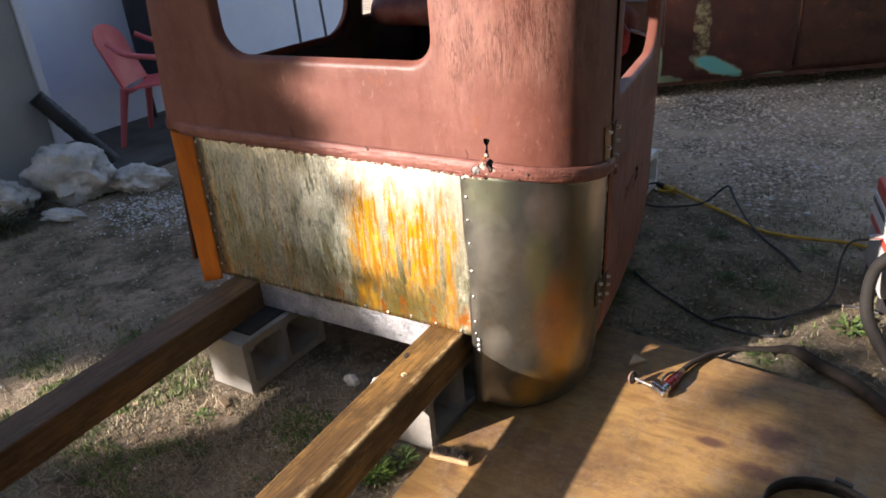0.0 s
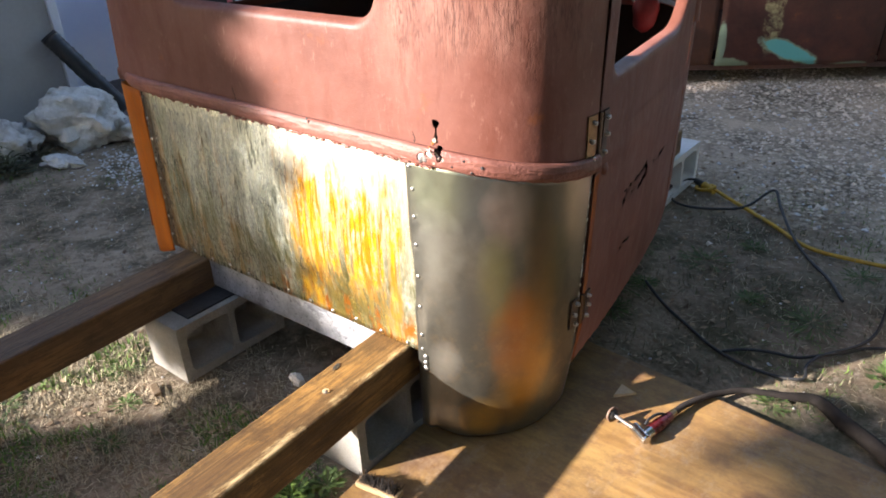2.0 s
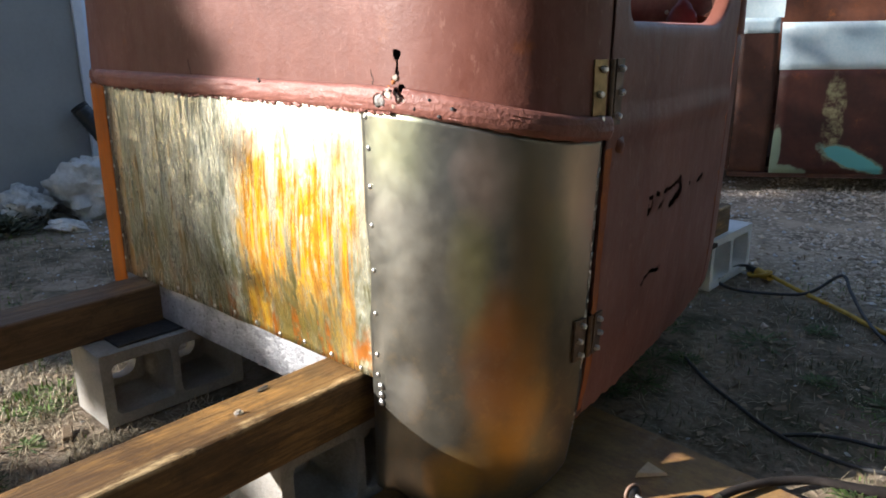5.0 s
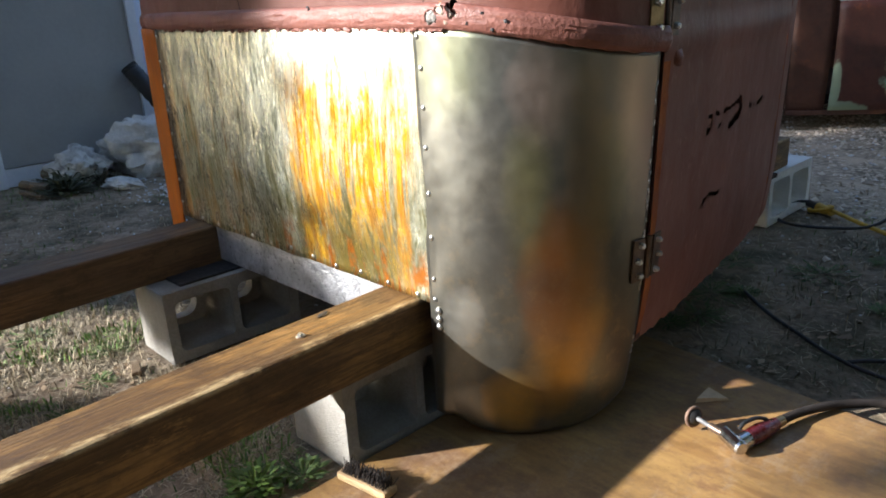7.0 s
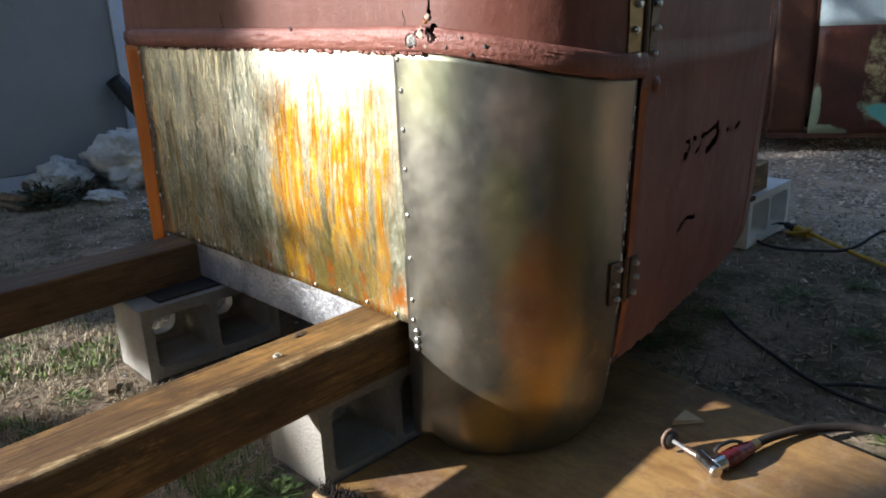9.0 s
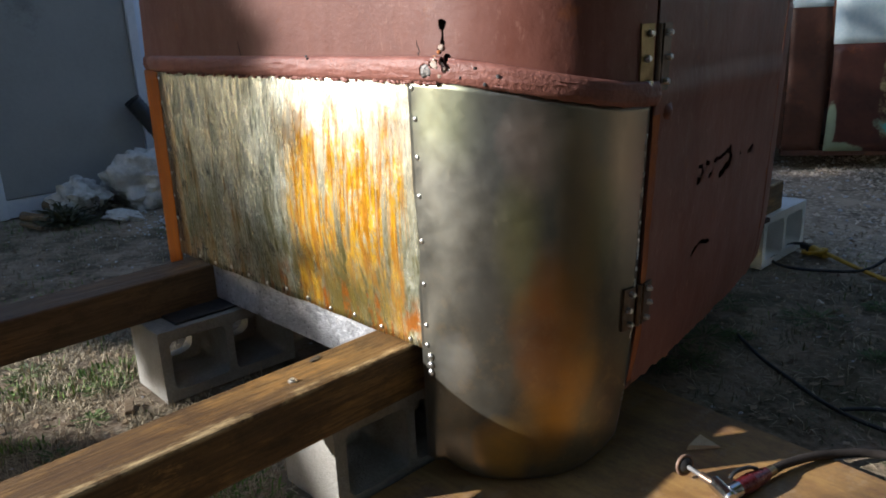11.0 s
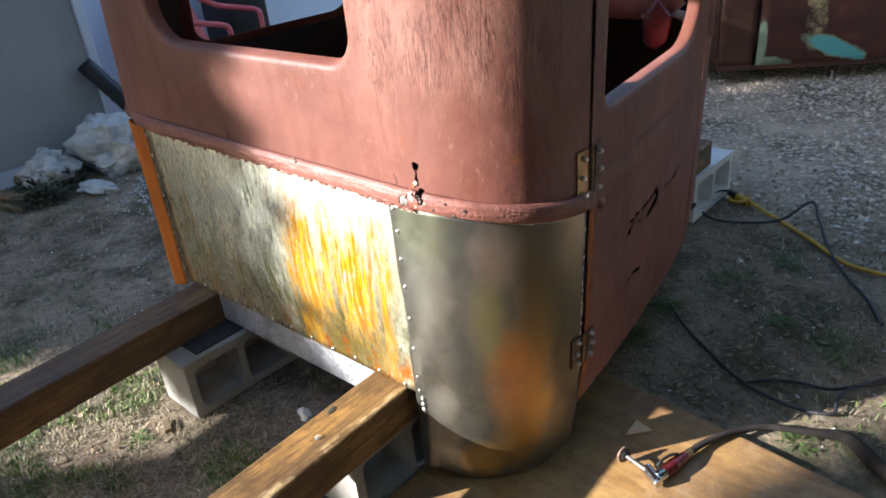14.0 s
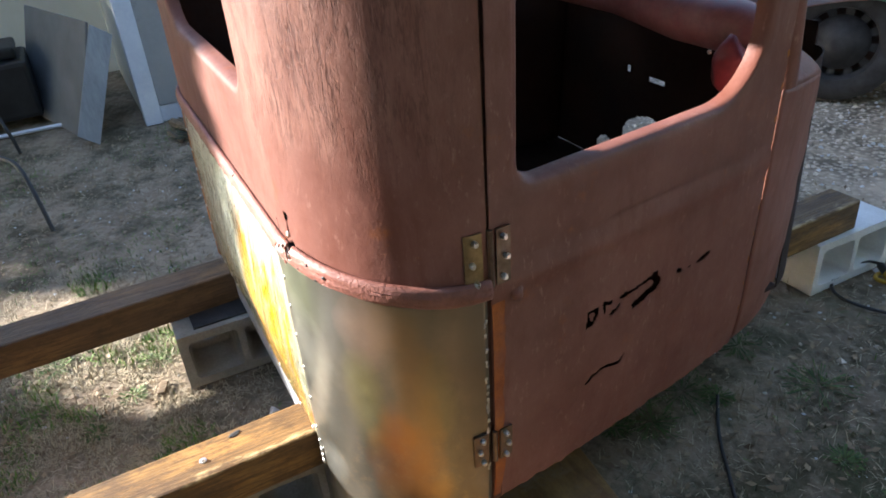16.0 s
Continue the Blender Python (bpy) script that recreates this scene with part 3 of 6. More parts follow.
def old_van_paint():
    """Dark rust with worn turquoise showing through in patches and drips."""
    m, n, l, p = material("rusted dark maroon with turquoise patches")
    v = coords(n, l)
    ax = axes(n, l, v)
    col = mix(n, l, noisy(n, l, v, 3, 7, 0.7, 0.35, 0.65), (0.045, 0.018, 0.014), (0.12, 0.045, 0.025))
    col = mix(n, l, noisy(n, l, v, 7, 8, 0.75, 0.58, 0.7), col, (0.22, 0.075, 0.02))
    l.new(col, p.inputs["Base Color"])
    l.new(ramp(n, l, noisy(n, l, v, 30, 4, 0.7, 0.3, 0.7), 0, 1, 0.35, 0.7), p.inputs["Roughness"])
    relief(n, l, p, noisy(n, l, v, 60, 5, 0.75, 0.2, 0.8), 0.3, 0.003)
    return m


def old_van_door():
    """The same rust, with a turquoise blot low down, a drip of old cream and flecks along the foot; places in the door's own metres."""
    m, n, l, p = material("rusted door with turquoise blot")
    v = coords(n, l)
    ax = axes(n, l, v)
    col = mix(n, l, noisy(n, l, v, 4, 7, 0.7, 0.35, 0.65), (0.05, 0.018, 0.016), (0.11, 0.035, 0.024))
    col = mix(n, l, noisy(n, l, v, 8, 8, 0.75, 0.6, 0.72), col, (0.2, 0.07, 0.02))
    wob = calc(n, l, "MULTIPLY", calc(n, l, "SUBTRACT", noisy(n, l, v, 6, 7, 0.7, 0.2, 0.8), 0.5), 0.32)

    def blot(cx, cz, rx, rz, lean=0.0):
        dx = calc(n, l, "MULTIPLY", calc(n, l, "SUBTRACT", ax[0], cx), 1 / rx)
        zz = calc(n, l, "ADD", ax[2], calc(n, l, "MULTIPLY", calc(n, l, "SUBTRACT", ax[0], cx), lean))
        dz = calc(n, l, "MULTIPLY", calc(n, l, "SUBTRACT", zz, cz), 1 / rz)
        q = n.new("ShaderNodeMath")
        q.operation = "MULTIPLY"
        l.new(dx, q.inputs[0]), l.new(dx, q.inputs[1])
        r = n.new("ShaderNodeMath")
        r.operation = "MULTIPLY_ADD"
        l.new(dz, r.inputs[0]), l.new(dz, r.inputs[1]), l.new(q.outputs[0], r.inputs[2])
        return ramp(n, l, calc(n, l, "ADD", r.outputs[0], calc(n, l, "MULTIPLY", wob, 6)), 1.25, 0.85)

    drip = blot(0.33, 0.47, 0.06, 0.26)
    col = mix(n, l, calc(n, l, "MULTIPLY", drip, noisy(n, l, v, 22, 5, 0.7, 0.4, 0.65)), col, (0.42, 0.38, 0.20))
    blob = calc(n, l, "MAXIMUM", calc(n, l, "MAXIMUM", blot(0.47, 0.205, 0.19, 0.062, 0.42), blot(0.08, 0.12, 0.12, 0.05)), blot(0.82, 0.10, 0.16, 0.022, -0.1))
    rim = calc(n, l, "MAXIMUM", blob, blot(0.02, 0.26, 0.03, 0.16))
    col = mix(n, l, calc(n, l, "MULTIPLY", rim, 0.8), col, (0.30, 0.42, 0.30))
    col = mix(n, l, ramp(n, l, calc(n, l, "MULTIPLY", blot(0.47, 0.205, 0.17, 0.05, 0.42), 1.0), 0.3, 0.8), col, (0.16, 0.55, 0.55))
    l.new(col, p.inputs["Base Color"])
    l.new(ramp(n, l, noisy(n, l, v, 30, 4, 0.7, 0.3, 0.7), 0, 1, 0.3, 0.6), p.inputs["Roughness"])
    relief(n, l, p, noisy(n, l, v, 60, 5, 0.75, 0.2, 0.8), 0.25, 0.003)
    return m


def leafy(name, a, b):
    m, n, l, p = material(name)
    g = n.new("ShaderNodeNewGeometry")
    col = mix(n, l, g.outputs["Random Per Island"], a, b)
    l.new(col, p.inputs["Base Color"])
    p.inputs["Roughness"].default_value = 0.7
    return m


PRIMER = primer_paint()
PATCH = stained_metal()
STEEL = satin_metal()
# rust taken near black, so the shade inside is part of the colour
RUST_SHADE = plain("dark rust with the inside shade in its colour", (0.016, 0.009, 0.008), (0.04, 0.018, 0.013), 5, 0.85, bump=0.2)
JAMB = plain("dark red jamb", (0.05, 0.018, 0.012), (0.11, 0.04, 0.026), 20, 0.8, bump=0.2)
BRACKET_RED = plain("deep red paint", (0.17, 0.018, 0.022), (0.24, 0.035, 0.04), 12, 0.45, bump=0.1)
DASH_RED = plain("faded maroon dashboard paint", (0.20, 0.05, 0.048), (0.34, 0.15, 0.145), 6, 0.5, bump=0.1)
ORANGE = plain("bright orange-brown rust strip", (0.30, 0.078, 0.004), (0.43, 0.130, 0.009), 7, 0.6, spec=0.2, bump=0.15, dirt=(0.25, 0.07, 0.02), dirt_low=0.62, stretch=(1, 1, 0.3))
GALV = plain("flaking whitewashed sill metal", (0.40, 0.41, 0.43), (0.56, 0.57, 0.60), 14, 0.34, 0.45, bump=0.45, fine=75, dist=0.006, dirt=(0.17, 0.17, 0.18), dirt_low=0.53, grit=0.5)
BEAD = plain("pitted primer on the bead", (0.17, 0.062, 0.045), (0.25, 0.10, 0.075), 18, 0.55, bump=0.4, fine=110, dist=0.003, dirt=(0.12, 0.042, 0.028), dirt_low=0.58, grit=0.3)
LITTER = leafy("dry brown leaf litter", (0.10, 0.06, 0.03), (0.34, 0.25, 0.15))
RIVET = plain("bright aluminium rivet", (0.50, 0.49, 0.46), (0.68, 0.67, 0.65), 40, 0.32, 0.95, bump=0.05)
BRASS = plain("yellow zinc plated hinge", (0.20, 0.145, 0.075), (0.29, 0.215, 0.115), 40, 0.35, 0.9, bump=0.08)
HINGE_DARK = plain("oily dark hinge leaf", (0.10, 0.07, 0.05), (0.17, 0.12, 0.09), 30, 0.4, 0.7, bump=0.1)
SOLDER = plain("lumpy silver solder", (0.36, 0.35, 0.33), (0.58, 0.57, 0.54), 60, 0.35, 0.9, bump=0.4, fine=120)
RUST_EDGE = plain("crumbling orange rust", (0.32, 0.10, 0.025), (0.5, 0.2, 0.06), 60, 0.85, bump=0.5, fine=150)
BEAM_WOOD = timber("brown treated timber", (0.064, 0.029, 0.009), (0.26, 0.150, 0.047), worn=(-0.060, 0.03, 0.31))
# the far timber's wood, toned down for the shade it lies in
SHADED_BEAM = timber("brown timber with shade in its colour", (0.075, 0.043, 0.021), (0.20, 0.122, 0.056))
OLD_WOOD = timber("grey weathered timber", (0.15, 0.10, 0.06), (0.27, 0.20, 0.12))
PLY = plywood_face()
CONCRETE = plain("grey moulded concrete", (0.235, 0.222, 0.197), (0.33, 0.318, 0.288), 7, 0.9, bump=0.6, fine=130, dist=0.004, dirt=(0.17, 0.15, 0.12), dirt_low=0.6)
# paler than the other blocks: sunlight on the far block put into its colour
SUNLIT_CONCRETE = plain("concrete with sunlight in its pale colour", (0.66, 0.66, 0.65), (0.8, 0.8, 0.79), 7, 0.9, bump=0.5, fine=130)
RUBBER = plain("black rubber", (0.012, 0.012, 0.013), (0.03, 0.03, 0.03), 12, 0.55, bump=0.15)
HOSE = plain("dusty dark hose rubber", (0.018, 0.015, 0.013), (0.04, 0.033, 0.03), 12, 0.85, bump=0.2, spec=0.2)
GREY_HOSE = plain("grey vacuum hose", (0.012, 0.011, 0.010), (0.022, 0.020, 0.018), 12, 0.8, bump=0.2, spec=0.2)
YELLOW = plain("yellow cord sheath", (0.42, 0.245, 0.015), (0.54, 0.33, 0.03), 20, 0.5, bump=0.05)
CHROME = plain("polished chrome", (0.50, 0.49, 0.48), (0.62, 0.61, 0.60), 30, 0.22, 1.0, bump=0.0, spread=0.06)
TOOL_RED = plain("red anodised tool body", (0.075, 0.007, 0.008), (0.12, 0.013, 0.014), 20, 0.3, 0.3, bump=0.02)
SOIL = earth()
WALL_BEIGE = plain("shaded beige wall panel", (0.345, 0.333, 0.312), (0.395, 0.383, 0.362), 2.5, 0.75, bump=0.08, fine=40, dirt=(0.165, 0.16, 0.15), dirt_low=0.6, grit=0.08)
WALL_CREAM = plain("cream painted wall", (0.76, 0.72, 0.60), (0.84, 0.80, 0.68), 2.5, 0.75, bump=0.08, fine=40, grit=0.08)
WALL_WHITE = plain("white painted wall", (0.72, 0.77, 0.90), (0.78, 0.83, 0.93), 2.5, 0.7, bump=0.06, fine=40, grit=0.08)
TRIM_WHITE = plain("white trim paint", (0.72, 0.74, 0.80), (0.80, 0.82, 0.86), 6, 0.6, bump=0.1, fine=50, dirt=(0.45, 0.45, 0.45), dirt_low=0.64)
GREY_BOARD = plain("grey weathered board", (0.26, 0.27, 0.27), (0.36, 0.37, 0.37), 5, 0.8, bump=0.25, stretch=(1, 1, 0.2))
SLATE = plain("dark grey panel", (0.10, 0.11, 0.12), (0.15, 0.16, 0.17), 4, 0.6, bump=0.1)
BLACK = plain("black plastic", (0.012, 0.012, 0.013), (0.025, 0.025, 0.026), 8, 0.45, bump=0.05)
PINK = plain("faded pink-red plastic", (0.62, 0.10, 0.11), (0.70, 0.16, 0.16), 6, 0.45, bump=0.05)
LIMESTONE = plain("white limestone", (0.50, 0.48, 0.44), (0.70, 0.68, 0.64), 6, 0.9, bump=0.7, fine=50, dist=0.01, dirt=(0.25, 0.22, 0.18), dirt_low=0.56)
VAN = old_van_paint()
VAN_DOOR = old_van_door()
VAN_BLUE = plain("pale blue chalky paint", (0.50, 0.66, 0.72), (0.66, 0.77, 0.80), 5, 0.6, bump=0.1, dirt=(0.25, 0.11, 0.05), dirt_low=0.66)
TURQ = plain("flaking turquoise paint", (0.12, 0.34, 0.26), (0.25, 0.45, 0.32), 14, 0.7, bump=0.2, dirt=(0.12, 0.05, 0.02), dirt_low=0.5)
TYRE = plain("dusty tyre rubber", (0.02, 0.02, 0.022), (0.05, 0.05, 0.055), 10, 0.85, bump=0.2)
WHEEL = plain("dull dark steel wheel", (0.035, 0.035, 0.04), (0.07, 0.07, 0.075), 10, 0.6, 0.4, bump=0.15)
RED_PAINT = plain("red enamel", (0.55, 0.05, 0.035), (0.62, 0.08, 0.05), 10, 0.4, bump=0.03)
WHITE_PAINT = plain("white enamel", (0.72, 0.72, 0.70), (0.80, 0.80, 0.78), 10, 0.4, bump=0.03)
GREY_PAINT = plain("dusty grey enamel", (0.34, 0.33, 0.32), (0.42, 0.41, 0.40), 10, 0.5, bump=0.05)
BARK = plain("rough bark", (0.07, 0.055, 0.04), (0.14, 0.11, 0.08), 8, 0.95, bump=0.8, fine=30, dist=0.02, stretch=(1, 1, 0.3))
LEAF = leafy("tree leaves", (0.035, 0.07, 0.015), (0.10, 0.14, 0.035))
STRAW = leafy("dry grass blades", (0.12, 0.092, 0.052), (0.52, 0.44, 0.30))
GRASS = leafy("green grass blades", (0.04, 0.08, 0.012), (0.15, 0.25, 0.04))
PEBBLE = leafy("driveway stones", (0.30, 0.232, 0.172), (0.82, 0.71, 0.58))
WHITE_PEBBLE = leafy("white limestone chips", (0.42, 0.41, 0.40), (0.72, 0.71, 0.69))

# ---- the ground: one sheet to the horizon ----


def ground_z(x, y):
    near = max(0.0, 1 - max(abs(x + 0.5), abs(y - 0.5)) / 9)
    return near * (0.018 * noise.noise(Vector((x * 1.1, y * 1.1, 2.6))) + 0.008 * noise.noise(Vector((x * 5, y * 5, 1.0)))) - 0.008


def flat_near(x, y):
    """Ground height, levelled where the plywood and the blocks lie."""
    z = ground_z(x, y)
    k = min(1.0, max(0.0, (max(abs(x + 0.05) - 1.35, abs(y - 0.4) - 1.9)) / 0.5))
    return z * k - 0.004 * (1 - k)


steps = [-900, -300, -90, -40, -20, -12, -8] + span(-6, 4, 140) + [5, 6, 8, 12, 20, 40, 90, 300, 900]
steps_y = [-900, -300, -90, -40, -20, -12, -8, -5] + span(-3, 6, 126) + [7, 9, 12, 20, 40, 90, 300, 900]
bm = grid(bmesh.new(), lambda x, y: Vector((x, y, flat_near(x, y))), steps, steps_y)
tagged(part("ground", bm, SOIL, smooth=True), "trodden brown soil with dry grass and grey gravel", "ground", kind="structure")

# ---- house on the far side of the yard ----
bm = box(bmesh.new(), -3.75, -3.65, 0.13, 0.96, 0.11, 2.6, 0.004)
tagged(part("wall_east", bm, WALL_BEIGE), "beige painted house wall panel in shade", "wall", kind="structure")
bm = box(bmesh.new(), -3.76, -3.655, 0.13, 0.96, 0.003, 0.108, 0.004)
tagged(part("baseboard", bm, TRIM_WHITE), "white painted board along the foot of the house wall", "trim", kind="structure")
bm = bmesh.new()
box(bm, -3.78, -3.635, 0.02, 0.128, 0.0, 2.6, 0.005)
tagged(part("trim", bm, TRIM_WHITE), "white painted corner board of the house", "trim", kind="structure")
bm = box(bmesh.new(), -3.78, -3.63, 0.962, 1.015, 0.0, 2.6, 0.004)
tagged(part("trim", bm, TRIM_WHITE), "white painted edge board of the house wall", "trim", kind="structure")
bm = box(bmesh.new(), -4.6, -4.5, 1.015, 5.2, 0.0, 2.6)
tagged(part("wall_porch", bm, WALL_WHITE), "bluish white painted wall behind the porch", "wall", kind="structure")
bm = box(bmesh.new(), -4.5, -3.785, 0.9, 1.0, 0.0, 2.6)
tagged(part("wall_return", bm, WALL_WHITE), "white painted short wall of the porch", "wall", kind="structure")
bm = box(bmesh.new(), -5.3, -3.785, 0.03, 0.13, 0.0, 2.6)
tagged(part("wall_south", bm, WALL_CREAM), "cream painted side wall of the house", "wall", kind="structure")
bm = box(bmesh.new(), -5.4, -5.3, -4.0, 0.13, 0.0, 2.6)
tagged(part("wall_west", bm, WALL_CREAM), "cream painted set-back house wall", "wall", kind="structure")
bm = box(bmesh.new(), -4.5, -3.3, 1.02, 4.6, -0.05, 0.03, 0.01)
tagged(part("porch_floor", bm, plain("dark porch slab", (0.05, 0.045, 0.04), (0.09, 0.08, 0.07), 5, 0.85, bump=0.3)), "dark concrete porch slab", "floor", kind="structure")

# ---- the truck cab ----
RUST_BAND = plain("orange brown surface rust", (0.27, 0.082, 0.030), (0.38, 0.125, 0.036), 12, 0.8, bump=0.3, dirt=(0.25, 0.095, 0.06), dirt_low=0.52, spec=0.15)
cab = thing("truck_cab", (0, 0, 0), "old truck cab in dull red primer with sheet metal patches", "truck cab")
ARC = CR * math.pi / 2


def tuck(z):
    """How far the lower body draws in under the belt line."""
    t = max(0.0, 0.84 - z) / 0.54
    k = 0.028 * min(t, 1.2)
    if z < 0.3:
        k += 0.04 * ((0.3 - z) / 0.27) ** 1.7
    return k


def corner(s, z, out=0.0):
    """The rear corner: s runs along the arc from the flat back to the door seam."""
    a = s / CR
    if s < 0:
        return Vector((CX + s, -out, z))
    if s > ARC:
        a = math.pi / 2
    k = CR - tuck(z) * math.sin(a) ** 0.7 - (0.03 * ((0.16 - z) / 0.14) ** 2 * math.cos(a) if z < 0.16 else 0) + out
    p = Vector((CX + k * math.sin(a), CY - k * math.cos(a), z))
    if z > 0.9:
        p.x += 0.03 * (z - 0.9) * math.sin(a)
    if s > ARC:
        p.y += s - ARC
    return p


def door_at(y, z, out=0.0):
    x = 0.345 - 0.14 * y + 0.045 * (z - 0.85)
    bow = 0.012 * math.sin(math.pi * min(max((y - 0.28) / 0.84, 0), 1))
    low = max(0.0, 0.42 - z)
    return Vector((x + bow - 0.35 * low ** 2 + out, y + 0.14 * out, z))


def bead_z(s):
    """Centre of the belt bead along the corner."""
    if s < 0:
        return 0.849 + 0.011 * min(1.0, -s / 1.08)
    t = min(s / ARC, 1)
    return 0.849 - 0.059 * t * t * (3 - 2 * t)


def rag(u, v, k):
    return noise.noise(Vector((u * k, v * k, 4.2)))


# upper back with the window opening
LEFT = -1.24


def back(u, z, d):
    """The flat upper back; it turns forward at its outer edge."""
    x, y = u, d
    edge = LEFT + 0.11 * (z - 0.86)
    if u < -0.95:
        t = (-0.95 - u) / (-0.95 - LEFT)
        x = -0.95 + (edge + 0.95) * t
        y = d + 0.04 * t ** 3
    return Vector((x, y, z))


bm = bmesh.new()
holed(bm, back, (LEFT, CX, 0.858, 1.72), (-0.868, -0.068, 1.102, 1.56), (0.10, 0.080, 0.10, 0.10), 7,
      rim=[(0.013, 0.034), (0.011, 0.016), (0.007, 0.006), (0.003, 0.0015), (-0.006, -0.0006), (-0.03, -0.001)])
part("rear_panel", bm, PRIMER, cab, "red primered back panel with round-cornered window opening", smooth=True, solid=0.003, rim=False)

# upper round corner with its rusted-out holes
HOLES = ((0.068, 0.921, 0.0095, 0.0095), (0.070, 0.905, 0.002, 0.010), (0.069, 0.893, 0.004, 0.008), (0.063, 0.880, 0.005, 0.007), (0.078, 0.862, 0.007, 0.010), (0.086, 0.851, 0.008, 0.007), (0.042, 0.846, 0.012, 0.010), (0.060, 0.858, 0.009, 0.008))


def rusted(s, z):
    x = s + CX
    return any(((x - hx) / rx) ** 2 + ((z - hz) / rz) ** 2 < 1 + 1.0 * rag(x, z, 80) for hx, hz, rx, rz in HOLES)


bm = bmesh.new()
ss = [-0.02] + span(0, ARC * 0.24, 72) + span(ARC * 0.24, ARC - 0.001, 28)[1:]
zs = span(0.0, 0.13, 84) + span(0.13, 0.87, 24)[1:]
grid(bm, lambda s, w: corner(s, bead_z(s) - 0.02 + w + 0.001, -0.00006), ss, zs, lambda s, w: rusted(s, bead_z(s) - 0.02 + w))
part("corner_panel", bm, PRIMER, cab, "red primered round corner panel with flaking paint and rust holes", smooth=True, solid=0.003, rim=False)

# belt bead along the back and round the corner


def bead_point(s, a):
    h = 0.021
    out = 0.0145 * max(0.0, math.cos(a)) ** 0.65 + 0.0025 + 0.0018 * rag(s, a, 22) + 0.0004 * rag(s, a, 80) + 0.001
    z = bead_z(s) + h * math.sin(a) + (0.003 * rag(s, 2.0, 45) if a < -1.2 else 0)
    if s < -0.97:
        t = (-0.97 - s) / 0.25
        p = corner(s, z, out)
        p.y += 0.05 * min(t, 1) ** 3
        return p
    return corner(s, z, out)


bm = bmesh.new()
grid(bm, bead_point, span(LEFT - CX, 0.0, 150) + span(0.0, ARC * 0.24, 60)[1:] + span(ARC * 0.24, ARC - 0.001, 60)[1:], span(-math.pi / 2, math.pi / 2, 20),
     lambda s, a: rusted(s, bead_z(s) + 0.021 * math.sin(a)))
part("belt_bead", bm, BEAD, cab, "rolled belt moulding pitted with rust", smooth=True, solid=0.002)

# crumbled filler behind the rust holes: a grey wad, a pale wad and rusty crumbs
FILLER = plain("pale dusty body filler", (0.30, 0.22, 0.17), (0.46, 0.38, 0.31), 60, 0.8, bump=0.5, fine=140)
WAD = plain("grey crumpled wad", (0.20, 0.185, 0.17), (0.32, 0.30, 0.28), 60, 0.6, 0.3, bump=0.5, fine=140)
for k, (x, y, z, r, mat, label) in enumerate((
        (0.042, -0.012, 0.846, 0.0125, WAD, "grey crumpled wad in the rust hole"), (0.063, -0.009, 0.856, 0.0105, FILLER, "pale filler in the rust hole"),
        (0.074, -0.006, 0.845, 0.0115, FILLER, ""), (0.056, -0.004, 0.866, 0.005, RUST_EDGE, "crumbled orange rust"), (0.091, -0.002, 0.840, 0.008, FILLER, ""),
        (0.066, 0.003, 0.884, 0.006, FILLER, ""), (0.030, -0.009, 0.854, 0.005, FILLER, ""), (0.060, 0.002, 0.876, 0.004, RUST_EDGE, ""))):
    bm = stone(bmesh.new(), (x, y, z), (r, r * 0.7, r), k + 3, 3, 0.55)
    part("filler", bm, mat, cab, label, smooth=True)
# rust crumbs along the ragged lower lip of the bead
bm = bmesh.new()
for k in range(90):
    x = -1.0 + 1.06 * random.random() ** 0.7
    stone(bm, (x, -0.008 - 0.006 * random.random(), bead_z(x - CX) - 0.021 - 0.003 * random.random()), (0.004 + 0.005 * random.random(), 0.003, 0.0025 + 0.0025 * random.random()), k, 1, 0.7)
part("rust_scale", bm, BEAD, cab, "loose rust scale along the lower lip of the moulding")["kind"] = "stuff"
for x, z0, z1, r in ((-0.606, 0.872, 0.906, 0.0032), (0.012, 0.874, 0.893, 0.0018)):
    bm = bmesh.new()
    for k in range(5):
        q = k / 4
        stone(bm, Vector((x + 0.003 * math.sin(5 * q), -0.0008, z0 + (z1 - z0) * q)), (r * (1 - 0.4 * q), 0.0014, 0.0052), 70 + k, 2, 0.5)
    part("rust_drip", bm, RUST_SHADE, cab, "dark rust bleeding above the moulding", smooth=True)

# pits in the bead
bm = bmesh.new()
for s, a in ((0.152, 0.1), (0.115, 0.5), (0.09, -0.4), (0.13, -0.7), (-0.33, 0.9), (-0.34, 1.2)):
    p = bead_point(s, a)
    stone(bm, p, (0.0045, 0.003, 0.0045), s * 30, 1, 0.5)
part("rust_pit", bm, BLACK, cab, "small black rust pits")["kind"] = "stuff"

# riveted sheet over the lower back
PX0, PX1, PZ0, PZ1 = -1.062, 0.004, 0.312, 0.845
bm = bmesh.new()


def patch(x, z):
    ripple = 0.0016 * noise.noise(Vector((x * 5, 1.0, z * 3)))
    w = min(max((z - PZ0) / (PZ1 - PZ0), 0), 1)
    q = min(1.0, w / 0.45)
    ripple -= 0.028 * (1 - w ** 2.8) * q * q * (3 - 2 * q) * min(1.0, max(0.0, -x / 0.16)) ** 0.8 * min(1.0, max(0.0, (x - PX0) / 0.7))
    lo = PZ0 + 0.003 * noise.noise(Vector((x * 9, 7.0, 0))) if z < PZ0 + 0.01 else z
    return Vector((x - 0.035 * (x / PX0) * (PZ1 - z), -0.006 + ripple, lo))


grid(bm, patch, span(PX0, PX1, 60), span(PZ0, PZ1, 30))
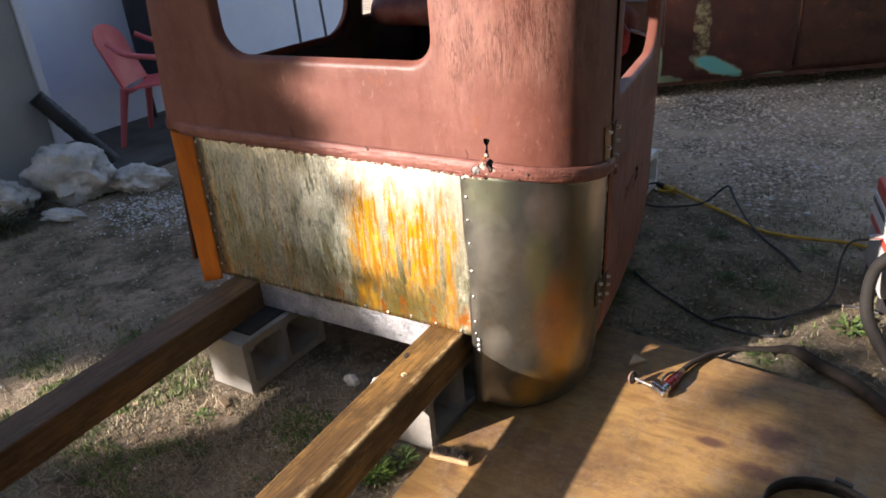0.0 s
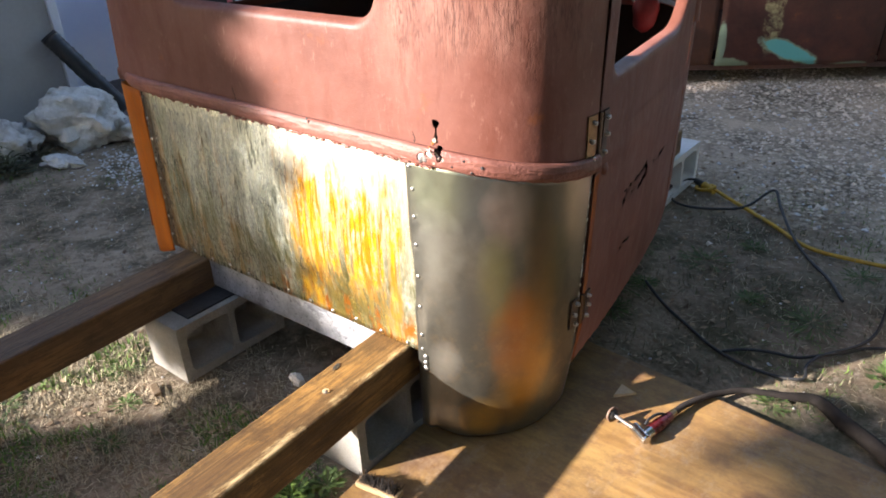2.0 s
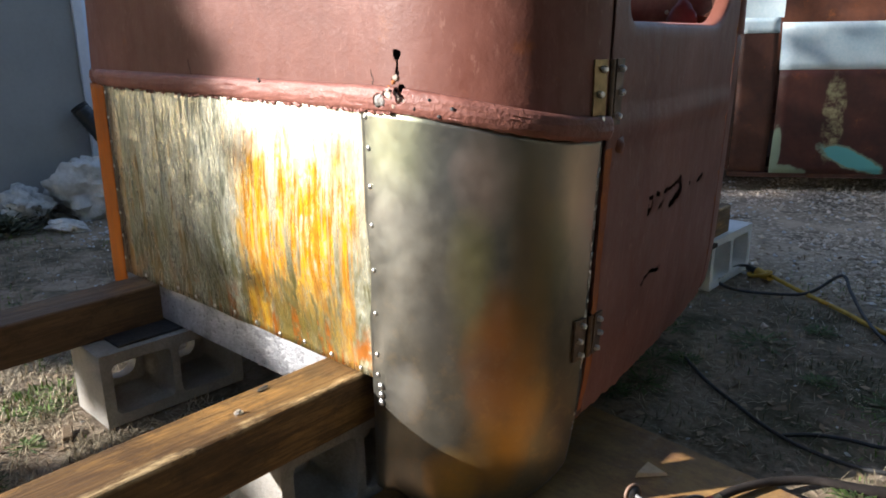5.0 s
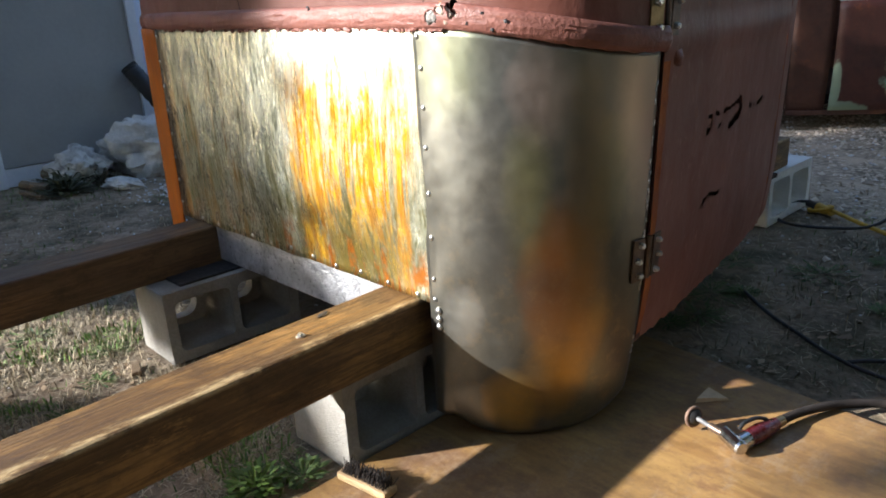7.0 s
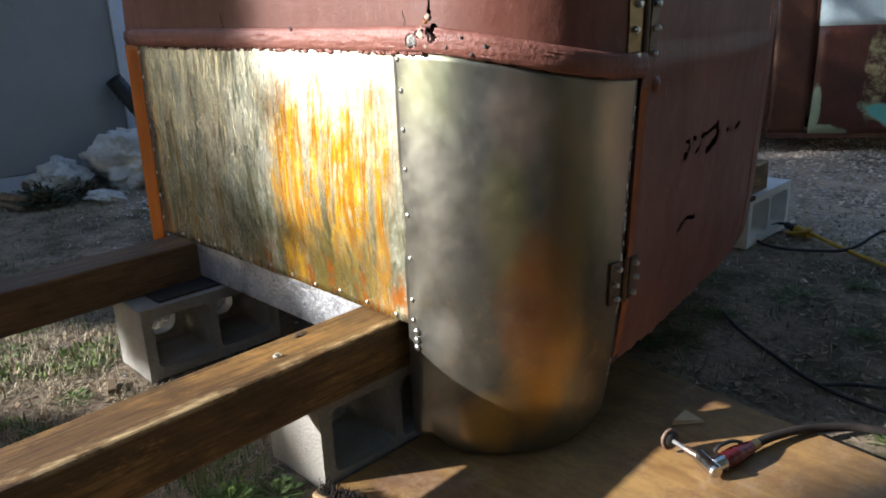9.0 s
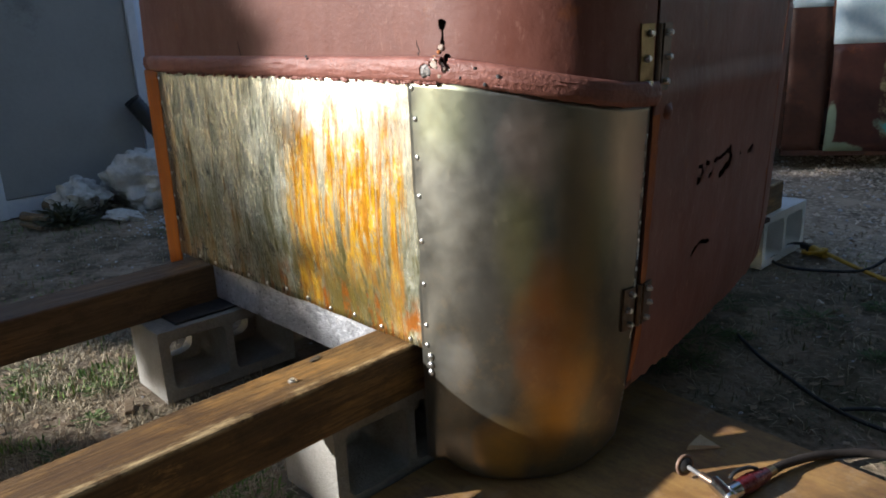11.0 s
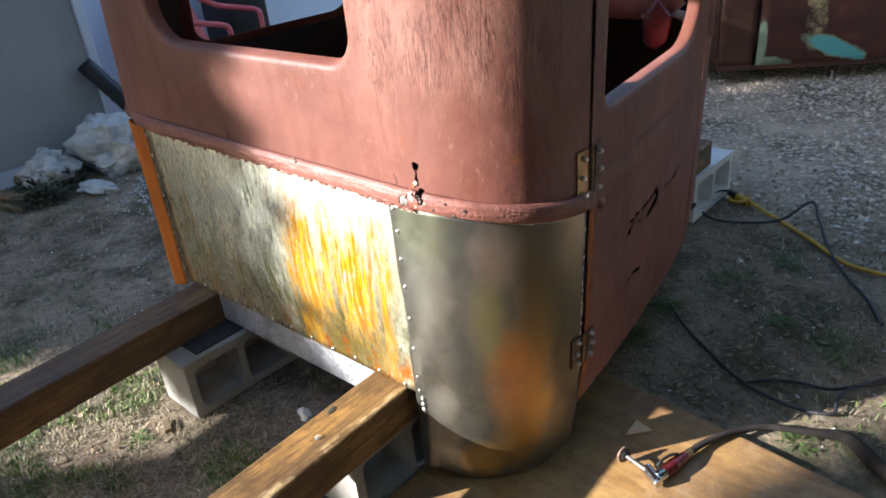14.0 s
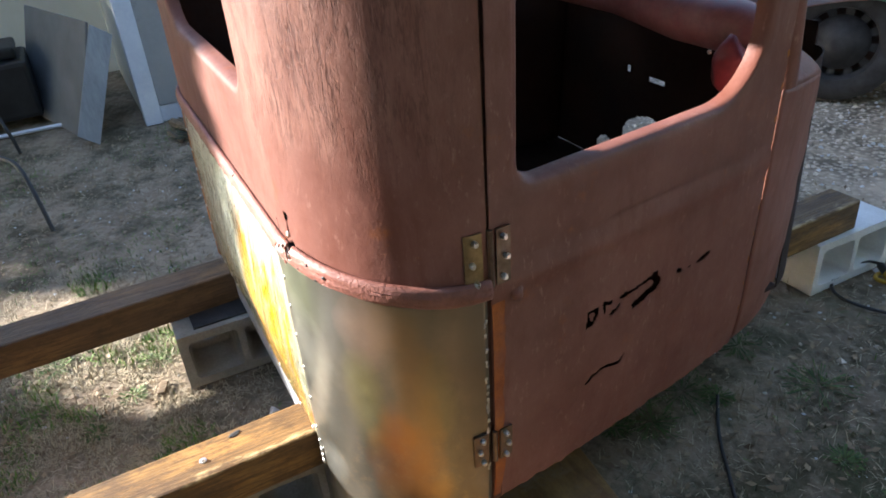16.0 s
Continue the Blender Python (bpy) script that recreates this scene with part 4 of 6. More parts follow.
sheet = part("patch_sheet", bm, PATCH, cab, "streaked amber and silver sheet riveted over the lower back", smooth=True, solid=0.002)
rivet_mesh = bpy.data.meshes.new("rivet")
rb = bmesh.new()
bmesh.ops.create_uvsphere(rb, u_segments=10, v_segments=6, radius=1)
for v in rb.verts:
    v.co.z = max(v.co.z, 0) * 0.6
for f in rb.faces:
    f.smooth = True
rb.to_mesh(rivet_mesh)
rb.free()
rivet_mesh.materials.append(RIVET)


def rivet(at, facing, size, parent, name="rivet"):
    ob = new(name, rivet_mesh)
    off, up = Vector((0, 0, 0)), parent
    while up is not None:
        off += up.location
        up = up.parent
    ob.parent = parent
    ob.matrix_basis = Matrix.Translation(Vector(at) - off) @ Vector(facing).to_track_quat("Z", "Y").to_matrix().to_4x4() @ Matrix.Scale(size, 4)
    return ob


for z in (0.816, 0.762, 0.693, 0.621, 0.535, 0.450, 0.366, 0.324):
    rivet((0.004 if z < 0.8 else -0.002, -0.0095, z), (0, -1, 0), 0.0056, sheet)
for i in range(11):
    rivet((-0.048 - 0.0905 * i + 0.008 * noise.noise(Vector((i, 0, 0))), -0.008, 0.322 + 0.003 * (i % 3)), (0, -1, 0), 0.0056, sheet)
for i in range(8):
    z = 0.822 - 0.0665 * i
    rivet((-1.052 - 0.028 * (0.842 - z), -0.009, z), (0, -1, 0), 0.0050, sheet)
for z in (0.302, 0.284, 0.268):
    rivet((0.012, -0.0095, z), (0, -1, 0), 0.0085, cab, "screw")

# orange edge strip at the far lower corner
bm = bmesh.new()
grid(bm, lambda u, z: Vector((-1.068 - 0.036 * (PZ1 - z) - u * 0.137, -0.003 + 0.02 * u ** 3, z - 0.05 * u * (z < 0.3))), span(0, 1, 10), span(0.285, 0.842, 20))
grid(bm, lambda u, z: Vector((-1.205 - 0.036 * (PZ1 - z), 0.017 + u * 0.20, z)), span(0, 1, 6), span(0.285, 0.842, 20))
bmesh.ops.remove_doubles(bm, verts=bm.verts, dist=0.004)
part("edge_strip", bm, ORANGE, cab, "bright orange rusty strip at the lower corner", smooth=True, solid=0.003)
bm = box(bmesh.new(), -1.07, -1.052, -0.0045, 0.004, 0.325, 0.84)
part("strip_lap", bm, PRIMER, cab, "dark red lap edge beside the patch sheet")

# round corner sheet of bare steel
bm = bmesh.new()


def corner_sheet(s, w):
    top = bead_z(s) - 0.0192
    foot = 0.028 + 0.045 * max(0.0, 1 - max(s, 0) / 0.10) ** 2 + 0.075 * max(0.0, (s - 0.20) / (ARC - 0.20)) ** 2.6
    z = foot + (top - foot) * w
    q = min(1.0, max(s, 0) / 0.24)
    lap = 0.0085 * (1 - q * q * (3 - 2 * q))
    p = corner(s, z, lap)
    p += Vector((0, 0.0014 * noise.noise(Vector((s * 7, z * 5, 0))), 0))
    return p


grid(bm, corner_sheet, span(-0.032, ARC - 0.005, 52), span(0, 1, 60))
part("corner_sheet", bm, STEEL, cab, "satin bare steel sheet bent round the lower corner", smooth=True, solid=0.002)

# solder tacks down the seam
bm = bmesh.new()
for i in range(46):
    z = 0.43 + 0.08 * random.random() if i < 16 else 0.18 + 0.16 * random.random() if i < 24 else 0.50 + 0.27 * random.random()
    p = corner(ARC - 0.007 - 0.005 * random.random(), z, 0.001)
    stone(bm, p, (0.0018, 0.0022 + 0.0015 * random.random(), 0.0025 + 0.004 * random.random()), i, 1, 0.8)
part("solder_seam", bm, SOLDER, cab, "silver solder tacks down the seam")["kind"] = "stuff"

# sill between the timbers, and an added floor that keeps the cab dark
bm = box(bmesh.new(), -0.965, -0.06, -0.001, 0.012, 0.212, 0.311, 0.002)
grid(bm, lambda x, y: Vector((x, y, 0.212)), span(-0.965, -0.06, 4), span(0.012, 0.07, 2))
part("sill", bm, GALV, cab, "flaking pale sill rail under the back", solid=0.0)
bm = box(bmesh.new(), -1.19, 0.0, 0.02, 1.475, 0.318, 0.33)
box(bm, 0.0, 0.12, 0.17, 1.30, 0.318, 0.33)
box(bm, 0.12, 0.215, 0.17, 0.80, 0.318, 0.33)
box(bm, 0.0, 0.13, 0.045, 0.17, 0.318, 0.33)
part("added_floor", bm, RUST_SHADE, cab, "added dark floor that keeps the cab inside dark")

# right door with window opening, belt crease and rust slots
DY0, DY1 = 0.2885, 1.105
# tears in the lower skin: runs of (y, z) with a half width
TEARS = (
    (((0.532, 0.583), (0.535, 0.617), (0.559, 0.618)), 0.0055), (((0.532, 0.583), (0.551, 0.590), (0.560, 0.612)), 0.0065),
    (((0.577, 0.620), (0.583, 0.593)), 0.004), (((0.577, 0.621), (0.598, 0.614)), 0.005), (((0.600, 0.586), (0.617, 0.590), (0.625, 0.598)), 0.005),
    (((0.625, 0.616), (0.661, 0.617), (0.700, 0.622), (0.734, 0.628)), 0.0055), (((0.728, 0.627), (0.745, 0.603), (0.717, 0.588), (0.673, 0.576)), 0.0105),
    (((0.812, 0.604), (0.816, 0.604)), 0.008), (((0.849, 0.598), (0.856, 0.598)), 0.004), (((0.878, 0.597), (0.905, 0.601), (0.925, 0.608)), 0.006),
    (((0.542, 0.419), (0.559, 0.434), (0.591, 0.441), (0.638, 0.430), (0.650, 0.446)), 0.0048))


def slotted(y, z):
    for line, r in TEARS:
        for (ya, za), (yb, zb) in zip(line, line[1:]):
            ux, uz = yb - ya, zb - za
            t = min(1.0, max(0.0, ((y - ya) * ux + (z - za) * uz) / (ux * ux + uz * uz)))
            if math.hypot(y - ya - ux * t, z - za - uz * t) < r * (1 + 0.7 * rag(y, z, 60)):
                return True
    return False


door = thing("door", (0.25, 0.7, 0.55), "", "")
for key in ("label", "category"):
    if key in door:
        del door[key]
door.parent = cab
door.location = (0, 0, 0)
bm = bmesh.new()


def door_upper(y, z, d):
    return door_at(y, z, -d + 0.0015 * rag(y, z, 4))


holed(bm, door_upper, (DY0, DY1, 0.83, 1.56), (0.342, 1.022, 0.958, 1.50), (0.05, 0.15, 0.10, 0.08), 7,
      rim=[(0.014, 0.034), (0.012, 0.016), (0.008, 0.006), (0.003, 0.001), (-0.008, -0.0008)])
part("door_skin_upper", bm, PRIMER, door, "red primered door skin round the window opening", smooth=True, solid=0.003, rim=False)
bm = bmesh.new()


def door_lower(y, z):
    f = 0.0
    if z > 0.735:
        f = 0.005 * math.sin(math.pi * (z - 0.735) / 0.095) ** 2
    f += 0.0022 * rag(y, z, 5) * (z < 0.72)
    if z < 0.30:
        w = (0.30 - z) / 0.12
        foot = 0.196 + 0.042 * (y - 0.3) + 0.014 * rag(y, 1, 12) + 0.009 * rag(y, 2, 40)
        z = 0.30 + (foot - 0.30) * w
    return door_at(y, z, f)


grid(bm, door_lower, span(DY0, DY1, 240), span(0.18, 0.38, 14) + span(0.38, 0.64, 84)[1:] + span(0.64, 0.735, 8)[1:] + span(0.735, 0.83, 14)[1:], slotted)
part("door_skin_lower", bm, PRIMER, door, "red primered lower door skin with black rust slots", smooth=True, solid=0.003, rim=False)
# dark box added behind the slots so that they read black
bm = box(bmesh.new(), 0.03, 0.12, 0.33, 1.09, 0.33, 0.72)
part("slot_backing", bm, RUST_SHADE, door, "added dark box behind the rust slots")
bm = bmesh.new()
stone(bm, door_at(0.345, 0.754, 0.003), (0.008, 0.015, 0.016), 3, 2, 0.5)
part("door_dent", bm, PRIMER, door, "small bulge under the hinge", smooth=True)
bm = bmesh.new()
for i in range(10):
    z = 0.36 + 0.075 * i
    stone(bm, door_at(DY1 - 0.004, z, 0.001), (0.003, 0.003, 0.004 + 0.012 * random.random()), i + 40, 1, 0.6)
part("edge_rust", bm, RUST_EDGE, door, "rust along the door edge")["kind"] = "stuff"


bm = grid(bmesh.new(), lambda y, z: door_at(y + (0.012 * rag(0.3, z, 9) + 0.005 * rag(0.3, z, 30)) * (y > 0.3), z, 0.0028), span(0.2895, 0.314, 3), span(0.215, 0.75, 50))
part("rust_band", bm, RUST_BAND, door, "orange rust band along the hinge edge", smooth=True)


# hinges: two leaves, a pin and six bolts each
def hinge(z0, z1, plates):
    """A butt hinge across the door seam between two heights."""
    zc = (z0 + z1) / 2
    at = Vector((0.31, 0.285, zc))
    h = thing("hinge", (0, 0, 0), "", "")
    for key in ("label", "category"):
        if key in h:
            del h[key]
    h["label"] = "bolted steel hinge over the door seam"
    h.parent = cab
    h.location = at - cab.location
    for side in (0, 1):
        bm = bmesh.new()
        ya, yb = ((-0.038, -0.006), (0.010, 0.038))[side]
        lean = 0.045 * (z1 - z0)

        def leaf(u, w, d):
            z = z0 + (z1 - z0) * w
            if side == 0:
                s = ARC - 0.047 + 0.034 * u
                return corner(s, z, 0.002 + d)
            return door_at(0.298 + 0.030 * u, z, 0.004 + d)

        for d in (0.0, 0.004):
            grid(bm, lambda u, w: leaf(u, w, d), span(0, 1, 4), span(0, 1, 4))
        bmesh.ops.bridge_loops(bm, edges=[e for e in bm.edges if e.is_boundary])
        lf = part("hinge_leaf", bm, plates[side], h)
        for k in (0.14, 0.5, 0.86):
            u = 0.5 + (0.12 if k == 0.5 else -0.08) * (1 if side else -1)
            p = leaf(u, k, 0.004)
            q = leaf(u, k, 0.014)
            bm = bmesh.new()
            rod(bm, p, p + (q - p) * 0.75, 0.0064, 0.0060, 6)
            rod(bm, p + (q - p) * 0.75, q, 0.005, 0.0042, 8)
            part("bolt", bm, RIVET, lf)
    bm = rod(bmesh.new(), corner(ARC, z0, 0.004) + Vector((0, 0.004, 0)), corner(ARC, z1, 0.004) + Vector((0, 0.004, 0)), 0.006, None, 10)
    part("hinge_pin", bm, plates[1], h)


hinge(0.793, 0.908, (BRASS, HINGE_DARK))
hinge(0.345, 0.430, (HINGE_DARK, HINGE_DARK))

# dark seam gap strip, cowl side, firewall, dash, far side, pillars and roof
bm = bmesh.new()
grid(bm, lambda u, z: Vector((corner(ARC, z).x - 0.005, 0.262 + 0.05 * u, z)), span(0, 1, 2), span(0.2, 1.7, 12))
part("door_jamb", bm, JAMB, cab, "dark door jamb in the seam", solid=0.002)
bm = bmesh.new()


def cowl(u, z):
    y = 1.112 + 0.25 * u
    p = door_at(1.112, z, 0.0)
    return Vector((p.x - 0.095 * u + 0.012 * math.sin(math.pi * u), y + (0.012 * rag(z, 3, 9) if u > 0.95 else 0), z))


grid(bm, lambda u, z: cowl(u, z - (0.03 * u * (z - 0.8) / 0.15 if z > 0.8 else 0)), span(0, 1, 14), span(0.24, 0.95, 40))
grid(bm, lambda u, w: cowl(u, 0.95 - 0.03 * u) + Vector((-0.14 * w ** 1.3, 0, 0.05 * math.sin(w * 1.57))), span(0, 1, 14), span(0, 1, 8))
part("cowl_side", bm, PRIMER, cab, "red primered cowl side panel, flared and rust-edged", smooth=True, solid=0.003)


def open_firewall(x, z):
    r = 0.012 * rag(x, z, 14) + 0.008 * rag(x, z, 40)
    a = ((x + 0.635) / 0.135) ** 2 + ((z - 0.455) / 0.115) ** 2 < 1 + r * 12
    b = ((x + 0.865) / 0.05) ** 2 + ((z - 0.385) / 0.045) ** 2 < 1 + r * 25
    c = abs(x + 0.60) < 0.04 and abs(z - 0.703) < 0.007
    d = abs(x + 0.746) < 0.008 and abs(z - 0.718) < 0.010
    return a or b or c or d


bm = bmesh.new()
grid(bm, lambda x, z: Vector((x, 1.48, z)), span(-1.20, -0.02, 196), span(0.33, 1.0, 112), open_firewall)
grid(bm, lambda u, z: Vector((-0.02 + 0.10 * u, 1.48 - 0.125 * u ** 2, z)), span(0, 1, 8), span(0.28, 0.94, 8))
part("firewall", bm, RUST_SHADE, cab, "dark rusty firewall with ragged openings", solid=0.003)
bm = bmesh.new()


def dash(x, a):
    end = 1 - max(0.0, (x + 0.06) / 0.16) ** 3
    return Vector((x, 1.19 - 0.07 * math.cos(a) * end, 1.035 + 0.062 * math.sin(a) * end + 0.03 * (x < -0.2) * min(1, (-0.2 - x) * 4)))


grid(bm, dash, span(-1.10, 0.09, 40), span(-1.9, 1.9, 14))
part("dashboard", bm, DASH_RED, cab, "faded maroon dashboard roll", smooth=True, solid=0.004)
bm = grid(bmesh.new(), lambda x, y: Vector((x, y, 1.09 - 0.25 * (y - 1.2) ** 2)), span(-1.10, 0.10, 8), span(1.2, 1.48, 4))
part("cowl_top", bm, PRIMER, cab, "red primered cowl top", smooth=True, solid=0.003)
bm = bmesh.new()
stone(bm, (0.045, 1.10, 0.975), (0.045, 0.035, 0.062), 5, 3, 0.25)
part("dash_end", bm, BRACKET_RED, cab, "dark red rounded dash bracket", smooth=True)
rivet((0.02, 1.060, 1.008), (0.4, -1, 0.2), 0.006, cab, "screw")


def far_side(y, z, d):
    return Vector((LEFT + 0.11 * (z - 0.86) + d + 0.10 * max(0, y - 0.3) , y, z))


bm = bmesh.new()
holed(bm, far_side, (0.05, 1.10, 0.30, 1.72), (0.29, 1.0, 0.995, 1.5), (0.06, 0.14, 0.1, 0.08), 7, rim=[(0.02, 0.03), (0.01, 0.0)])
grid(bm, lambda y, z: far_side(y, z, 0.0), span(1.10, 1.48, 6), span(0.30, 1.06, 8))
part("far_door", bm, PRIMER, cab, "red primered far door with window opening", smooth=True, solid=0.004)
# near-black sheet added over the far door's inside as its shade
bm = bmesh.new()
holed(bm, lambda y, z, d: far_side(y, z, d + 0.014), (0.05, 1.09, 0.305, 1.72), (0.28, 1.01, 0.985, 1.51), (0.06, 0.14, 0.1, 0.08), 5)
grid(bm, lambda y, z: far_side(y, z, 0.014), span(1.09, 1.47, 6), span(0.305, 1.05, 8))
part("far_door_shade", bm, RUST_SHADE, cab, "added dark sheet for the shade inside the far door", smooth=True, solid=0.003)
bm = bmesh.new()
grid(bm, lambda x, y: Vector((x, y, 1.72 + 0.10 * math.sin(math.pi * (x + 1.2) / 1.55) * math.sin(math.pi * (y + 0.05) / 1.45))), span(-1.15, 0.34, 24), span(0.0, 1.32, 20))
part("roof", bm, PRIMER, cab, "red primered cab roof", smooth=True, solid=0.004)
bm = bmesh.new()
rod(bm, (0.17, 1.135, 0.95), (0.19, 1.07, 1.73), 0.032, 0.03, 12)
part("pillar", bm, PRIMER, cab, "", smooth=True)
bm = rod(bmesh.new(), (-1.06, 1.2, 1.05), (-1.04, 1.12, 1.73), 0.04, 0.035, 12)
part("pillar", bm, PRIMER, cab, "", smooth=True)
bm = grid(bmesh.new(), lambda y, z: door_at(y, z), span(DY0, DY1, 8), span(1.56, 1.73, 2))
part("door_header", bm, PRIMER, cab, "", smooth=True, solid=0.003)

# ---- timbers and blocks ----


def timber_beam(x0, x1, y0, y1, z0, z1, skew, label, wood):
    bm = bmesh.new()
    n = 24
    rows = []
    sec = rounded(x0, x1, z0, z1, 0.006, 2)
    for i in range(n + 1):
        y = y0 + (y1 - y0) * i / n
        wob = 0.002 * noise.noise(Vector((y * 3, x0, 0)))
        rows.append([bm.verts.new((u + skew * y + wob, y, v + wob)) for u, v in sec])
    k = len(sec)
    for a, b in zip(rows, rows[1:]):
        for j in range(k):
            bm.faces.new((a[j], a[(j + 1) % k], b[(j + 1) % k], b[j]))
    bm.faces.new(rows[0])
    bm.faces.new(rows[-1][::-1])
    return single("timber_beam", bm, wood, label, "timber", "timbers under the cab", smooth=False)


timber_beam(-0.165, -0.045, -1.7, 1.96, 0.2, 0.31, -0.03, "brown treated square timber with scuffed top edge on concrete blocks", BEAM_WOOD)
timber_beam(-1.02, -0.895, -1.9, 1.9, 0.2, 0.31, -0.03, "brown square timber, toned down as if shaded, on a concrete block", SHADED_BEAM)

bm = bmesh.new()
rod(bm, (-0.091, -0.259, 0.309), (-0.091, -0.259, 0.3115), 0.0085, None, 16)
rod(bm, (-0.091, -0.259, 0.3115), (-0.091, -0.259, 0.3155), 0.0052, 0.0046, 6)
single("bolt", bm, RIVET, "zinc plated bolt head with washer in the timber", "bolt")
bm = bmesh.new()
stone(bm, (-0.140, -0.175, 0.3105), (0.006, 0.016, 0.0015), 3, 2, 0.6, 0.3)
single("bark_scar", bm, RUBBER, "small black knot scar on the timber", "scar")


def block_mesh(mat):
    """A hollow two-cell block on its side: cells run along x, length along y."""
    bm = bmesh.new()
    W, L, Hh = 0.19, 0.39, 0.198
    cells = ((0.032, 0.180), (0.210, 0.358))
    front = [((a - 0.004, b + 0.004, 0.030, 0.168), 0.016) for a, b in cells]
    rear = [((a + 0.030, b - 0.030, 0.062, 0.136), 0.036) for a, b in cells]
    for x, holes in ((0.0, rear), (W, front)):
        for (hole, r), (lo, hi) in zip(holes, ((0.0, L / 2), (L / 2, L))):
            holed(bm, lambda u, v, d: Vector((x, u, v)), (lo, hi, 0, Hh), hole, r, 2)
    for (fh, fr), (rh, rr) in zip(front, rear):
        loops = [(W, rounded(*fh, fr)), (W * 0.22, rounded(fh[0] + 0.012, fh[1] - 0.012, fh[2] + 0.012, fh[3] - 0.012, 0.02)), (W * 0.2, rounded(*rh, rr)), (0.0, rounded(*rh, rr))]
        rings = [[bm.verts.new((x, u, v)) for u, v in lp] for x, lp in loops]
        for ra, rb2 in zip(rings, rings[1:]):
            for k in range(len(ra)):
                bm.faces.new((ra[k], ra[(k + 1) % len(ra)], rb2[(k + 1) % len(ra)], rb2[k]))
    for y in (0.0, L):
        grid(bm, lambda x, z: Vector((x, y, z)), span(0, W, 1), span(0, Hh, 1))
    for z in (0.0, Hh):
        grid(bm, lambda x, y: Vector((x, y, z)), span(0, W, 1), span(0, L, 2))
    bmesh.ops.remove_doubles(bm, verts=bm.verts, dist=0.0006)
    edges = [e for e in bm.edges if len(e.link_faces) == 2 and e.calc_face_angle(0) > 1.2 and e.calc_length() > 0.05]
    bmesh.ops.bevel(bm, geom=edges, offset=0.005, segments=2, profile=0.6, affect="EDGES")
    for v in bm.verts:
        v.co += 0.0012 * Vector((noise.noise(v.co * 60), noise.noise(v.co * 60 + Vector((9, 0, 0))), noise.noise(v.co * 60 + Vector((0, 9, 0)))))
    return part("concrete_block", bm, mat)


blk = block_mesh(CONCRETE)
tagged(blk, "grey hollow concrete block on its side under a timber", "concrete block", "blocks under the timbers")
blk.location = (-0.252, -0.203, 0.002)
copy_thing(blk, pose(-0.975, -0.226, 0.002, 0, 0, -1))
copy_thing(blk, pose(-1.06, 1.6, 0.002))
far_blk = block_mesh(SUNLIT_CONCRETE)
tagged(far_blk, "hollow concrete block, pale as if sunlit, under the timber's far end", "concrete block", "blocks under the timbers")
far_blk.location = (-0.275, 1.768, 0.002)
bm = box(bmesh.new(), -0.93, -0.805, -0.17, 0.05, 0.2005, 0.2075, 0.002)
single("shim", bm, RUBBER, "thin black shim plate on the concrete block", "shim")

# ---- plywood and the tools on it ----
bm = bmesh.new()
pts = ((-0.052, 0.675), (1.20, 0.535), (1.14, -1.9), (-0.062, -1.9))
top = [bm.verts.new((x, y, 0.018)) for x, y in pts]
low = [bm.verts.new((x, y, 0.001)) for x, y in pts]
bm.faces.new(top)
bm.faces.new(low[::-1])
for k in range(4):
    bm.faces.new((low[k], low[(k + 1) % 4], top[(k + 1) % 4], top[k]))
bmesh.ops.bevel(bm, geom=bm.edges[:], offset=0.002, segments=1, affect="EDGES")
single("plywood_sheet", bm, PLY, "weathered plywood sheet lying on the ground, stained and sunlit", "plywood")
bm = bmesh.new()
vs = [bm.verts.new(p) for p in ((0.328, 0.436, 0.019), (0.378, 0.492, 0.019), (0.326, 0.496, 0.019), (0.330, 0.440, 0.030), (0.374, 0.490, 0.024), (0.328, 0.494, 0.032))]
for f in ((0, 1, 2), (3, 5, 4), (0, 3, 4, 1), (1, 4, 5, 2), (2, 5, 3, 0)):
    bm.faces.new([vs[i] for i in f])
single("wood_scrap", bm, plain("pale scrap wood", (0.52, 0.36, 0.20), (0.62, 0.46, 0.28), 20, 0.7, bump=0.1), "small pale wedge of scrap wood on the plywood", "wood scrap")

# die grinder with a disc and its air hose
tool = thing("die_grinder", (0.48, 0.33, 0.019), "chrome and red air grinder with disc on the plywood", "power tool")
bm = bmesh.new()
holder = pose(0.374, 0.340, 0.052, 0, 82, -18)
made = tube(bmesh.new(), [(0.022 * math.cos(a), 0.022 * math.sin(a), 0.0) for a in span(0, 2 * math.pi, 24)], 0.004, 8, 1)
bmesh.ops.transform(made, matrix=holder, verts=made.verts)
part("disc_rim", made, plain("brown worn rim", (0.14, 0.085, 0.06), (0.22, 0.14, 0.10), 40, 0.7), tool, "brown rolled rim of the cup disc", smooth=True)
rod(bm, holder @ Vector((0, 0, 0.001)), holder @ Vector((0, 0, 0.004)), 0.022, 0.020, 24)
rod(bm, holder @ Vector((0, 0, 0.004)), holder @ Vector((0, 0, 0.012)), 0.018, 0.010, 16)
part("disc", bm, RUBBER, tool, "black sanding disc pad", smooth=True)
bm = bmesh.new()
rod(bm, holder @ Vector((0, 0, 0.010)), (0.420, 0.330, 0.050), 0.0055, 0.0055, 12)
part("spindle", bm, plain("dull tool steel", (0.10, 0.10, 0.10), (0.18, 0.18, 0.18), 30, 0.65, 0.4, bump=0.05), tool, "", smooth=True)
bm = rod(bmesh.new(), (0.418, 0.331, 0.050), (0.462, 0.324, 0.046), 0.0085, 0.010, 16)
part("neck", bm, HINGE_DARK, tool, "dark steel neck", smooth=True)
